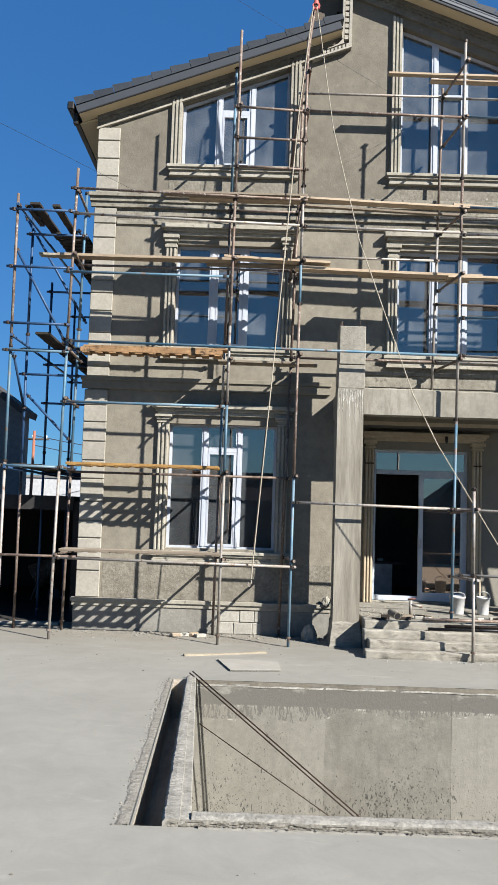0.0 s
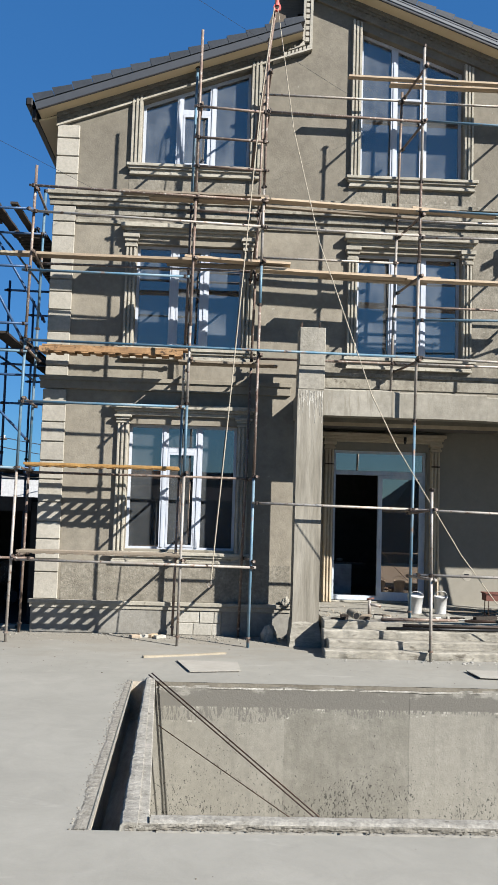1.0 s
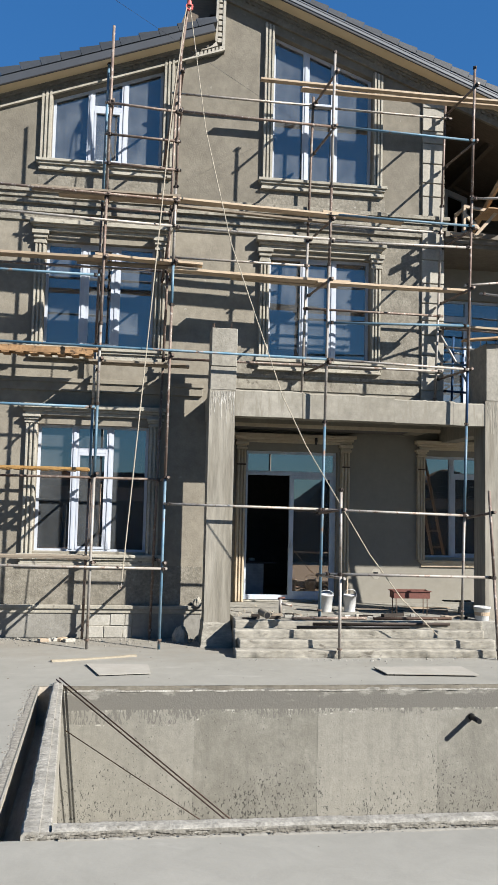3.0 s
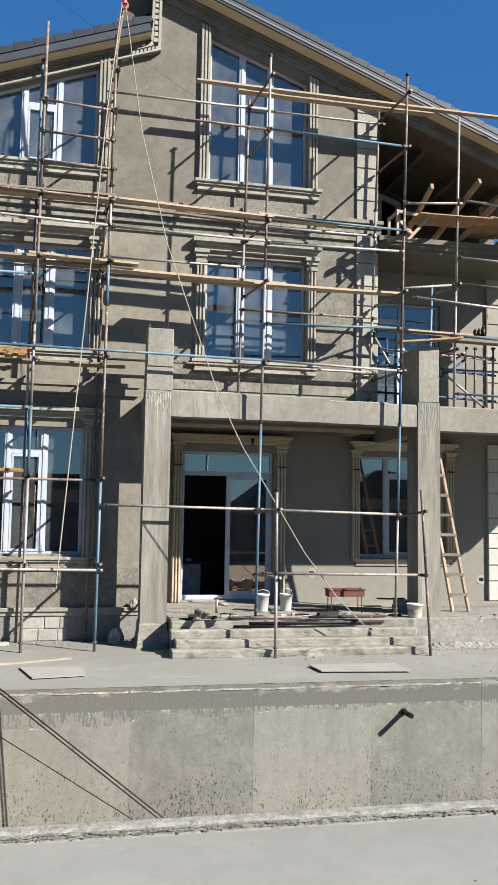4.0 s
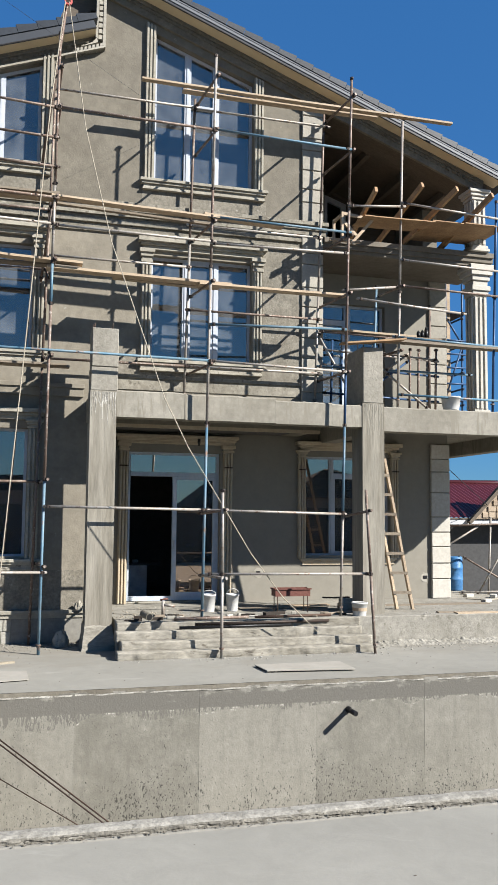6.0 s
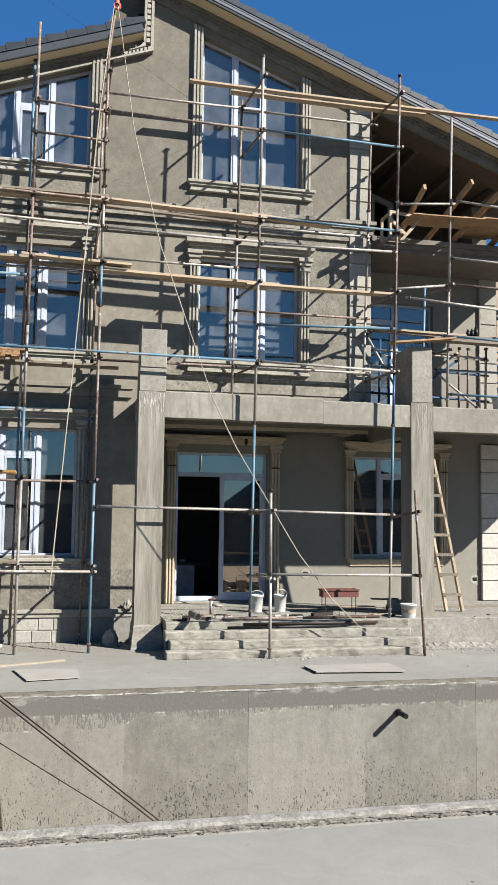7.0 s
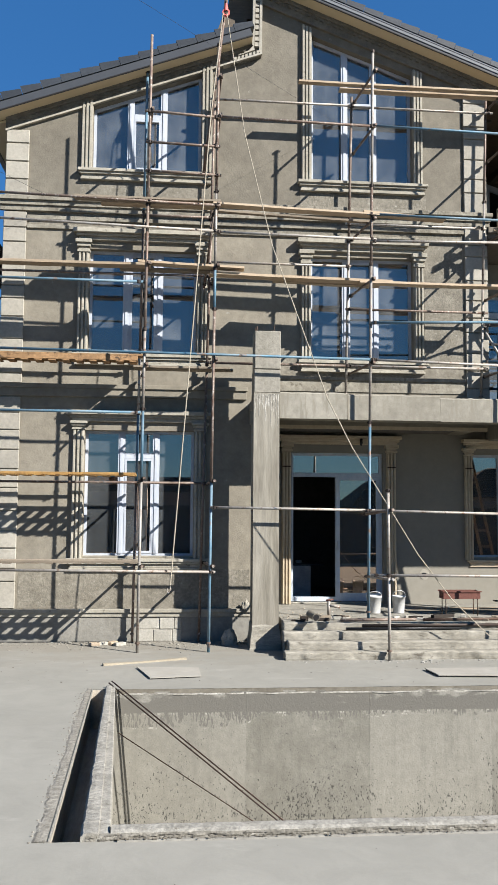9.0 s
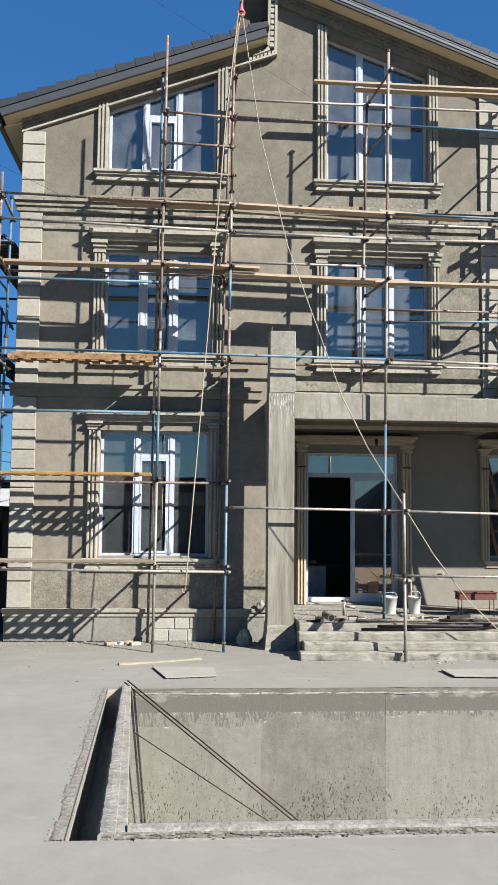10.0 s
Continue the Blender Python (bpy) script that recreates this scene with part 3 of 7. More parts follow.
        bmesh.ops.create_icosphere(bm, subdivisions=1, radius=r, matrix=Matrix.Translation((x, y, 0.014 + r * 0.2)) @ Matrix.Diagonal((rnd.uniform(0.8, 1.5), 1, 0.6, 1)))
    tagged(part("kerb_grit", bm, SOIL), "dark grit in the joint along the pool kerb", "rubble", kind="stuff")
    # side slot of the basin
    slot = empty("drain_slot", (0, 0, 0), label="narrow deep concrete slot beside the pool", category="channel", kind="structure")
    part("slot_wall", prism_xy([[(-0.98, FAR_Y + 0.02), (-0.625, FAR_Y), (-0.455, NEAR_Y), (-0.455, NEAR_Y - 0.1), (-0.98, NEAR_Y - 0.1)]], -1.5, -0.004), SLOT_BOARD, slot, "brown boarded inner side of the slot")
    part("slot_lip", prism_xy([[(-0.609, FAR_Y), (-0.6, FAR_Y), (-0.43, NEAR_Y), (-0.439, NEAR_Y)]], -0.03, 0.008), COPING, slot, "pale straight lip of the slot")
    part("slot_floor", prism_xy([[(-0.77, FAR_Y), (-0.4, FAR_Y), (-0.2, NEAR_Y), (-0.61, NEAR_Y)]], -0.54, -0.46), SLOT_BOARD, slot)
    part("slot_end", box(-0.98, -0.3, FAR_Y, FAR_Y + 0.1, -1.6, -0.004), SLOT_BOARD, slot)
    part("slot_end", box(-0.62, 0.0, NEAR_Y - 0.1, NEAR_Y - 0.002, -1.6, -0.004), POOL, slot)
    # broken edging strip along the slot
    bm = bmesh.new()
    rows = []
    for i in range(101):
        t = i / 100
        y = FAR_Y + 0.06 + (NEAR_Y - FAR_Y - 0.06) * t
        x = -0.619 + 0.17 * t
        w = 0.065 + 0.025 * t + 0.03 * noise.noise(Vector((y * 1.9, 3, 1))) + 0.025 * noise.noise(Vector((y * 9, 3, 1)))
        rows.append([bm.verts.new(c) for c in ((x, y, 0.007), (x - w * 0.4, y, 0.008 + 0.004 * noise.noise(Vector((y * 21, 8, 0)))), (x - w * 0.8, y, 0.006 + 0.003 * noise.noise(Vector((y * 23, 5, 0)))), (x - w, y, 0.0005))])
    for a, b in zip(rows, rows[1:]):
        for k in range(3):
            bm.faces.new((a[k], a[k + 1], b[k + 1], b[k]))
    bmesh.ops.recalc_face_normals(bm, faces=bm.faces)
    part("edging_strip", bm, AGGREGATE, slot, "rough exposed aggregate edging")
    bm = bmesh.new()
    rnd = random.Random(5)
    for i in range(650):
        t = rnd.random()
        x = -0.63 + 0.17 * t - abs(rnd.gauss(0, 0.05))
        y = FAR_Y + 0.08 + (NEAR_Y - FAR_Y - 0.1) * t
        r = rnd.uniform(0.003, 0.012)
        bmesh.ops.create_icosphere(bm, subdivisions=1, radius=r, matrix=Matrix.Translation((x, y, r * 0.2)) @ Matrix.Diagonal((1, rnd.uniform(0.7, 1.4), 0.55, 1)))
    tagged(part("edging_rubble", bm, AGGREGATE), "crumbled concrete grit along the slot edge", "rubble", kind="stuff")


# ---- house: walls ----
WY, RY, CY, FLOOR = 13.2, 14.5, 12.2, 0.46


def zl(x):
    return 8.70 + 0.366 * (x + 2.89)


def zr(x):
    return 10.44 - 0.3755 * (x - 4.26)


OPEN_W1L = (-1.17, 0.65, 1.38, 3.48, 3.48)
OPEN_W2L = (-1.16, 0.66, 4.8, 6.58, 6.58)
OPEN_W3L = (-1.15, 0.71, 8.0, 9.09, 9.77)
OPEN_W2R = (2.64, 4.45, 4.75, 6.58, 6.58)
OPEN_W3R = (2.65, 4.46, 7.95, 10.6, 9.94)
OPEN_DOOR = (2.49, 4.22, FLOOR, 3.25, 3.25)
OPEN_W1R = (5.93, 7.72, 1.31, 3.25, 3.25)
OPEN_W2X = (6.17, 7.62, 4.02, 6.33, 6.33)
OPEN_D3 = (6.95, 7.52, 7.32, 9.32, 9.12)


def hole(o):
    x0, x1, z0, za, zb = o
    return [(x0, z0), (x1, z0), (x1, zb), (x0, za)]


def build_walls():
    main = [(-2.59, 0), (1.63, 0), (1.63, 3.62), (5.76, 3.62), (5.76, zr(5.76) - 0.02), (1.73, zr(1.73) - 0.02), (1.73, 10.32), (1.56, zl(1.56) - 0.02), (-2.59, zl(-2.59) - 0.02)]
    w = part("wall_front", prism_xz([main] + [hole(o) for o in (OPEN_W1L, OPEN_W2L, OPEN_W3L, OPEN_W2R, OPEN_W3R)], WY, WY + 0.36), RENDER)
    tagged(w, "three-storey house front in raw grey-brown render", "wall", kind="structure")
    rec = [(1.63, 0), (9.0, 0), (9.0, 7.25), (5.5, 7.25), (5.5, 3.9), (1.63, 3.9)]
    r = part("wall_porch", prism_xz([rec] + [hole(o) for o in (OPEN_DOOR, OPEN_W1R, OPEN_W2X)], RY, RY + 0.34), RENDER_PORCH)
    tagged(r, "recessed porch wall in smooth grey render", "wall", kind="structure")
    att = [(5.5, 7.3), (9.0, 7.3), (9.0, zr(9.0)), (5.5, zr(5.5) - 0.05)]
    tagged(part("wall_attic", prism_xz([att, hole(OPEN_D3)], 16.2, 16.5), UNDERROOF), "dark unfinished attic wall behind the loggia", "wall", kind="structure")
    for name, b in (("wall_west", (-2.6, -2.26, WY + 0.36, 22.0, 0, 8.72)), ("wall_return_low", (1.3, 1.62, WY + 0.36, RY + 0.3, 0, 3.9)),
                    ("wall_return_high", (5.42, 5.75, WY + 0.36, RY, 3.62, 6.99)), ("wall_return_attic", (5.42, 5.75, WY + 0.36, 18.0, 7.3, 9.85)), ("wall_east", (8.66, 8.99, RY + 0.34, 22.0, 0, 8.6)), ("wall_north", (-2.6, 9.0, 22.0, 22.3, 0, 11.0)),
                    ("wall_gable_return", (1.73, 2.0, WY + 0.36, 18.0, 9.0, 11.3))):
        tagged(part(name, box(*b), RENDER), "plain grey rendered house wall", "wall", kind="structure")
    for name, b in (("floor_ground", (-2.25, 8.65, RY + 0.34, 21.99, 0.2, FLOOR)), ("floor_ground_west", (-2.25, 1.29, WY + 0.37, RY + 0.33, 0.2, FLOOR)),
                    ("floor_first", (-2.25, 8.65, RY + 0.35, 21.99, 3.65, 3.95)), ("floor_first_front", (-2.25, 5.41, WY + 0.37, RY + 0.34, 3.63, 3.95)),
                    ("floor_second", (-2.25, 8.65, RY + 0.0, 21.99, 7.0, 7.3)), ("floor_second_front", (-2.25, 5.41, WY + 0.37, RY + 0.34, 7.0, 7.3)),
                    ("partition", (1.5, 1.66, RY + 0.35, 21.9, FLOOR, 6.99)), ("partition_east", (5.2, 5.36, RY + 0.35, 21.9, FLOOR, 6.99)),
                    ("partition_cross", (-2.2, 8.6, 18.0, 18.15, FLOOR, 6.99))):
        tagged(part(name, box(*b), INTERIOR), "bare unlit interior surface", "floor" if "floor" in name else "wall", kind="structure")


def build_quoins():
    def column(label, x0, x1, y, zs, proud=0.045, stone=QUOIN):
        q = empty("quoin_column", ((x0 + x1) / 2, y, zs[0]), label=label, category="quoins", kind="structure")
        q_inv = Vector(q.location)
        for a, b in zip(zs, zs[1:]):
            bm = box(x0 - q_inv.x, x1 - q_inv.x, -proud, 0.0, a + 0.009 - q_inv.z, b - 0.009 - q_inv.z, 0.008)
            part("quoin", bm, stone, q)
        part("mortar", box(x0 + 0.006 - q_inv.x, x1 - 0.006 - q_inv.x, -proud + 0.03, 0.001, 0.0, zs[-1] - q_inv.z), MOULD, q)
    column("pale dressed quoin stones on the house corner", -2.63, -2.24, WY, (0.53, 0.97, 1.18, 1.51, 1.8, 2.12, 2.5, 2.81, 3.13, 3.46, 3.75, 4.02))
    column("pale dressed quoin stones on the house corner", -2.61, -2.23, WY, (4.24, 4.41, 4.7, 4.99, 5.37, 5.68, 5.9, 6.3, 6.65, 6.9, 7.18))
    column("pale dressed quoin stones on the house corner", -2.6, -2.22, WY, (7.44, 7.74, 8.05, 8.37, 8.61))
    column("pale quoin stones on the upper corner", 5.38, 5.79, WY, (4.05, 4.3, 4.61, 4.92, 5.29, 5.55, 5.86, 6.22, 6.65, 6.86, 7.16))
    column("pale quoin stones on the upper corner", 5.38, 5.79, WY, (7.44, 7.81, 8.06, 8.42, 8.8, 9.03, 9.46, 9.66))
    column("pale quoin stones at the porch wall's end", 8.6, 9.01, RY, (FLOOR, 0.85, 1.16, 1.49, 1.78, 2.09, 2.58, 3.0, 3.26, 3.56), 0.07, WHITE_STONE)
    column("pale quoin stones at the balcony wall's end", 8.6, 8.98, RY, (4.02, 4.4, 4.8, 5.2, 5.6, 6.0, 6.4, 6.8, 7.02), 0.06)


def strip(name, x0, x1, y, profile, material, parent=None, label=""):
    """A moulding run along x: profile rows are z0, z1, how far it stands out."""
    return part(name, boxes([(x0 - d * 0.5, x1 + d * 0.5, y - d, y + 0.002, a, b) for a, b, d in profile], 0.004), material, parent, label)


def build_bands():
    rows = (("string_course", -2.64, 5.8, [(7.36, 7.43, 0.13), (7.28, 7.36, 0.09), (7.19, 7.28, 0.06)]),
            ("string_course", -2.2, 5.34, [(7.05, 7.12, 0.05)]),
            ("string_course", -2.2, 5.34, [(6.9, 6.96, 0.035)]),
            ("string_course_low", -2.65, 1.5, [(4.17, 4.24, 0.09), (4.03, 4.17, 0.06)]),
            ("string_course", 1.98, 5.34, [(4.40, 4.46, 0.05), (4.2, 4.4, 0.02)]))
    for name, x0, x1, prof in rows:
        tagged(strip(name, x0, x1, WY, prof, RENDER if name == "string_course_low" else BAND), "stepped plaster string course on the house front", "moulding", kind="structure")
    # rough render of the frieze between the storeys
    tagged(part("frieze_render", box(-2.2, 5.34, WY - 0.006, WY + 0.002, 6.965, 7.045), RENDER_ROUGH), "rough unpainted frieze render", "wall finish", kind="structure")
    for x0, x1, z0, z1 in ((-2.2, 1.6, 0.535, 1.17), (-1.35, 0.9, 7.44, 7.77), (2.45, 4.7, 7.44, 7.72), (2.45, 4.645, 4.47, 4.53), (4.65, 5.34, 4.47, 6.89), (1.75, 2.4, 4.47, 4.9), (-2.2, 5.34, 7.125, 7.185)):
        tagged(part("patched_render", box(x0, x1, WY - 0.004, WY + 0.002, z0, z1), RENDER_ROUGH), "rough stained render below a sill", "wall finish", kind="structure")
    plinth = empty("plinth", (-0.5, WY, 0), label="projecting rendered plinth at the foot of the house", category="plinth", kind="structure")
    part("plinth_body", box(-2.16, 0.24, -0.06, 0.0, 0, 0.4, 0.006), PLINTH, plinth)
    part("plinth_body", box(0.98, 2.1, -0.06, 0.0, 0, 0.4, 0.006), PLINTH, plinth)
    part("plinth_cap", boxes([(-2.2, 2.14, -0.11, 0.0, 0.47, 0.53), (-2.18, 2.12, -0.08, 0.0, 0.4, 0.47)], 0.005), MOULD, plinth)
    part("mortar", box(0.24, 0.98, -0.042, 0.0, 0, 0.4), ROUGH_CONC, plinth)
    rnd = random.Random(2)
    for row in range(2):
        z0 = 0.005 + row * 0.198
        x = 0.245
        for w in ((0.27, 0.31, 0.15), (0.37, 0.24, 0.12))[row]:
            part("block", box(x + 0.005, x + w - 0.005, -0.05 - rnd.uniform(0, 0.012), 0.0, z0, z0 + 0.186, 0.006), BLOCK, plinth)
            x += w


# ---- windows ----
def top_at(o, x):
    x0, x1, z0, za, zb = o
    return za + (zb - za) * (x - x0) / (x1 - x0)


def quad_bar(o, xa, xb, z0, y0, y1, drop=0.0):
    """An upright bar from z0 to the opening's (sloped) head."""
    return prism_xz([[(xa, z0), (xb, z0), (xb, top_at(o, xb) - drop), (xa, top_at(o, xa) - drop)]], y0, y1)


def build_window(name, label, o, y, mullions, sashes=(), transoms=(), frame_mat=None, pilaster=0.17, head=None, sill=None, caps=None, mould=None, panes=True, glass=None, fw=0.046, sill_out=0.12):
    x0, x1, z0, za, zb = o
    mould, frame_mat, glass = mould or MOULD, frame_mat or PVC, glass or GLASS
    win = tagged(new(name), label, "window", kind="structure")
    yf, yb = y + 0.13, y + 0.2
    fr = [[(x0, z0), (x1, z0), (x1, zb), (x0, za)], [(x0 + fw, z0 + fw), (x1 - fw, z0 + fw), (x1 - fw, top_at(o, x1 - fw) - fw), (x0 + fw, top_at(o, x0 + fw) - fw)]]
    frame_ob = part("window_frame", prism_xz(fr, yf, yb), frame_mat, win)
    cuts = [x0 + fw]
    for m, w in mullions:
        bar = part("mullion", quad_bar(o, m - w / 2, m + w / 2, z0 + fw, yf - 0.006, yb, fw), frame_mat, win)
        part("bead", quad_bar(o, m - w * 0.2, m + w * 0.2, z0 + fw, yf - 0.02, yf - 0.0061, fw), frame_mat, bar)
        cuts += [m - w / 2, m + w / 2]
    cuts.append(x1 - fw)
    for xa, xb, za_, zb_ in transoms:
        part("transom", box(xa, xb, yf - 0.008, yb - 0.004, za_, zb_, 0.004), frame_mat, win)
    for xa, xb, za_, zb_ in sashes:
        ring = [[(xa, za_), (xb, za_), (xb, zb_), (xa, zb_)], [(xa + 0.03, za_ + 0.04), (xb - 0.03, za_ + 0.04), (xb - 0.03, zb_ - 0.04), (xa + 0.03, zb_ - 0.04)]]
        part("sash", prism_xz(ring, yf - 0.012, yf + 0.04), frame_mat, win)
    if panes:
        for a, b in zip(cuts[::2], cuts[1::2]):
            pane = part("pane", quad_bar(o, a - 0.01, b + 0.01, z0 + fw - 0.01, yf + 0.03, yf + 0.042, fw - 0.01), glass, win)
            pane.visible_shadow = False
    # reveal sill inside the opening
    part("window_board", box(x0, x1, y + 0.005, yf, z0 - 0.004, z0 + 0.012), MOULD, win)
    if pilaster:
        zbase = (sill[1] if sill else z0) - 0.002
        for xa, xb in ((x0 - pilaster, x0 - 0.004), (x1 + 0.004, x1 + pilaster)):
            w = xb - xa
            zt = (caps[0] if caps else min(top_at(o, xa), top_at(o, xb)) + 0.06)
            bm = bmesh.new()
            if caps:
                add_box(bm, xa, xb, y - 0.035, y + 0.02, zbase, zt)
                for k in (0.06, 0.40, 0.74):
                    add_box(bm, xa + w * k, xa + w * (k + 0.2), y - 0.07, y - 0.035, zbase + 0.002, zt - 0.002, 0.006)
            else:
                zat, zbt = top_at(o, xa) + 0.1, top_at(o, xb) + 0.1
                bm.free()
                bm = prism_xz([[(xa, zbase), (xb, zbase), (xb, zbt), (xa, zat)]], y - 0.035, y + 0.02)
                for k in (0.06, 0.40, 0.74):
                    xa2, xb2 = xa + w * k, xa + w * (k + 0.2)
                    b2 = prism_xz([[(xa2, zbase), (xb2, zbase), (xb2, top_at(o, xb2) + 0.1), (xa2, top_at(o, xa2) + 0.1)]], y - 0.07, y - 0.034)
                    tmp = bpy.data.meshes.new("tmp")
                    b2.to_mesh(tmp)
                    b2.free()
                    bm.from_mesh(tmp)
                    bpy.data.meshes.remove(tmp)
            pil = part("pilaster", bm, mould, win)
            if caps:
                c0, c1 = caps
                h = c1 - c0
                part("capital", boxes([(xa - 0.015, xb + 0.015, y - 0.085, y + 0.01, c0, c0 + h * 0.22), (xa + 0.005, xb - 0.005, y - 0.07, y + 0.01, c0 + h * 0.22, c0 + h * 0.42),
                                       (xa - 0.02, xb + 0.02, y - 0.1, y + 0.01, c0 + h * 0.42, c0 + h * 0.7), (xa - 0.045, xb + 0.045, y - 0.13, y + 0.01, c0 + h * 0.7, c1)], 0.006), mould, pil)
    if head:
        h0, h1, over = head
        h = h1 - h0
        part("cornice", boxes([(x0 - over + 0.09, x1 + over - 0.09, y - 0.06, y + 0.01, h0, h0 + h * 0.35), (x0 - over + 0.05, x1 + over - 0.05, y - 0.1, y + 0.01, h0 + h * 0.35, h0 + h * 0.6),
                               (x0 - over, x1 + over, y - 0.16, y + 0.01, h0 + h * 0.6, h1)], 0.006), mould, win)
    if sill:
        s0, s1, over = sill
        h = s1 - s0
        part("sill", boxes([(x0 - over, x1 + over, y - sill_out, y + 0.01, s0 + h * 0.72, s1), (x0 - over + 0.03, x1 + over - 0.03, y - sill_out * 0.75, y + 0.01, s0 + h * 0.5, s0 + h * 0.72),
                            (x0 - over + 0.06, x1 + over - 0.06, y - sill_out * 0.45, y + 0.01, s0 + h * 0.2, s0 + h * 0.5), (x0 - over + 0.045, x1 + over - 0.045, y - sill_out * 0.62, y + 0.01, s0, s0 + h * 0.2)], 0.006), mould, win)
    return win


def build_windows():
    white = "white-framed three-light window in a fluted plaster surround"
    build_window("window_1", white, OPEN_W1L, WY, [(-0.565, 0.115), (0.015, 0.115)], [(-0.507, -0.043, 1.427, 3.02)], [(-0.507, -0.043, 3.02, 3.11)],
                 pilaster=0.2, head=(3.62, 3.80, 0.3), sill=(1.165, 1.35, 0.26), caps=(3.48, 3.62), glass=GLASS_LOW)
    build_window("window_2", white, OPEN_W2L, WY, [(-0.53, 0.125), (0.025, 0.125)], [(-0.467, -0.038, 4.847, 6.53)], pilaster=0.19, head=(6.72, 6.9, 0.27), sill=(4.575, 4.77, 0.26), caps=(6.5, 6.72))
    build_window("window_3", "white-framed window with a raking head under the eaves", OPEN_W3L, WY, [(-0.515, 0.115), (0.06, 0.115)], [(-0.457, 0.002, 8.047, 8.96)], [(-0.457, 0.002, 8.96, 9.05)],
                 pilaster=0.19, sill=(7.775, 7.965, 0.24))
    build_window("window_4", white, OPEN_W2R, WY, [(3.27, 0.11), (3.8, 0.125)], [(3.325, 3.737, 4.797, 6.53)], pilaster=0.18, head=(6.66, 6.86, 0.25), sill=(4.535, 4.735, 0.23), caps=(6.42, 6.66))
    build_window("window_5", "tall white-framed window with a raking head in the gable", OPEN_W3R, WY, [(3.26, 0.115), (3.78, 0.12)], [], [(3.318, 3.72, 9.36, 9.44)],
                 pilaster=0.18, sill=(7.725, 7.915, 0.25))
    build_window("window_6", "white-framed porch window in a cream moulded surround", OPEN_W1R, RY, [(6.51, 0.09), (7.15, 0.09)], [(6.555, 7.105, 1.356, 2.86)], [(6.555, 7.105, 2.86, 2.93)],
                 pilaster=0.16, head=(3.36, 3.53, 0.21), sill=(1.14, 1.27, 0.12), caps=(3.22, 3.36), mould=MOULD_CREAM, glass=GLASS_CLEAN, sill_out=0.05)
    build_window("window_7", "blue film-covered balcony door and window", OPEN_W2X, RY, [(6.845, 0.14)], [(6.216, 6.775, 4.066, 5.95)], [(6.216, 6.775, 5.95, 6.02)], frame_mat=PVC_FILM, pilaster=0.0)
    build_window("window_8", "dark attic loggia door opening with a grey frame", OPEN_D3, 16.2, [], [], frame_mat=PVC_FILM, pilaster=0.0, panes=False, fw=0.12)
    # entrance: transom light, fixed leaf, open sliding leaf
    o = OPEN_DOOR
    x0, x1, z0, zt, _ = o
    d = tagged(new("door_1"), "white glazed sliding entrance door standing half open", "door", kind="structure")
    y0, y1 = RY + 0.12, RY + 0.2
    outer = [[(x0, z0 + 0.04), (x1, z0 + 0.04), (x1, zt), (x0, zt)], [(x0 + 0.05, z0 + 0.12), (x1 - 0.05, z0 + 0.12), (x1 - 0.05, zt - 0.05), (x0 + 0.05, zt - 0.05)]]
    part("door_frame", prism_xz(outer, y0, y1), PVC_FILM, d)
    part("transom", box(x0 + 0.05, x1 - 0.05, y0 - 0.01, y1, 2.8, 2.88, 0.005), PVC_FILM, d)
    pane = part("transom_pane", box(x0 + 0.04, x1 - 0.04, y0 + 0.03, y0 + 0.04, 2.87, zt - 0.04), GLASS_CLEAN, d)
    pane.visible_shadow = False
    leaf = part("sliding_leaf", prism_xz([[(3.335, z0 + 0.12), (x1 - 0.05, z0 + 0.12), (x1 - 0.05, 2.8), (3.335, 2.8)], [(3.415, z0 + 0.19), (x1 - 0.11, z0 + 0.19), (x1 - 0.11, 2.74), (3.415, 2.74)]], y0 - 0.015, y1 - 0.02), PVC_FILM, d)
    pane = part("pane", box(3.405, x1 - 0.1, y0 + 0.02, y0 + 0.03, z0 + 0.18, 2.75), GLASS_CLEAN, leaf)
    pane.visible_shadow = False
    part("handle", box(3.36, 3.385, y0 - 0.06, y0 - 0.016, 1.45, 1.62, 0.006), PVC, leaf)
    part("threshold", box(x0 - 0.02, x1 + 0.02, y0 - 0.1, y1, z0 + 0.002, z0 + 0.03, 0.006), ROUGH_CONC, d)
    for xa, xb in ((2.31, 2.475), (4.275, 4.45)):
        w = xb - xa
        bm = boxes([(xa, xb, RY - 0.04, RY + 0.01, z0, 3.26)])
        for k in (0.06, 0.4, 0.74):
            add_box(bm, xa + w * k, xa + w * (k + 0.2), RY - 0.08, RY - 0.04, z0 + 0.01, 3.25, 0.006)
        p = part("pilaster", bm, MOULD_CREAM, d, "cream fluted door pilaster")
        part("capital", boxes([(xa - 0.02, xb + 0.02, RY - 0.1, RY, 3.26, 3.3), (xa - 0.005, xb + 0.005, RY - 0.085, RY, 3.3, 3.34), (xa - 0.04, xb + 0.04, RY - 0.13, RY, 3.34, 3.4)], 0.006), MOULD_CREAM, p)
    part("cornice", boxes([(2.29, 4.47, RY - 0.1, RY, 3.4, 3.45), (2.25, 4.5, RY - 0.14, RY, 3.45, 3.50), (2.21, 4.54, RY - 0.18, RY, 3.5, 3.56)], 0.006), MOULD_CREAM, d)


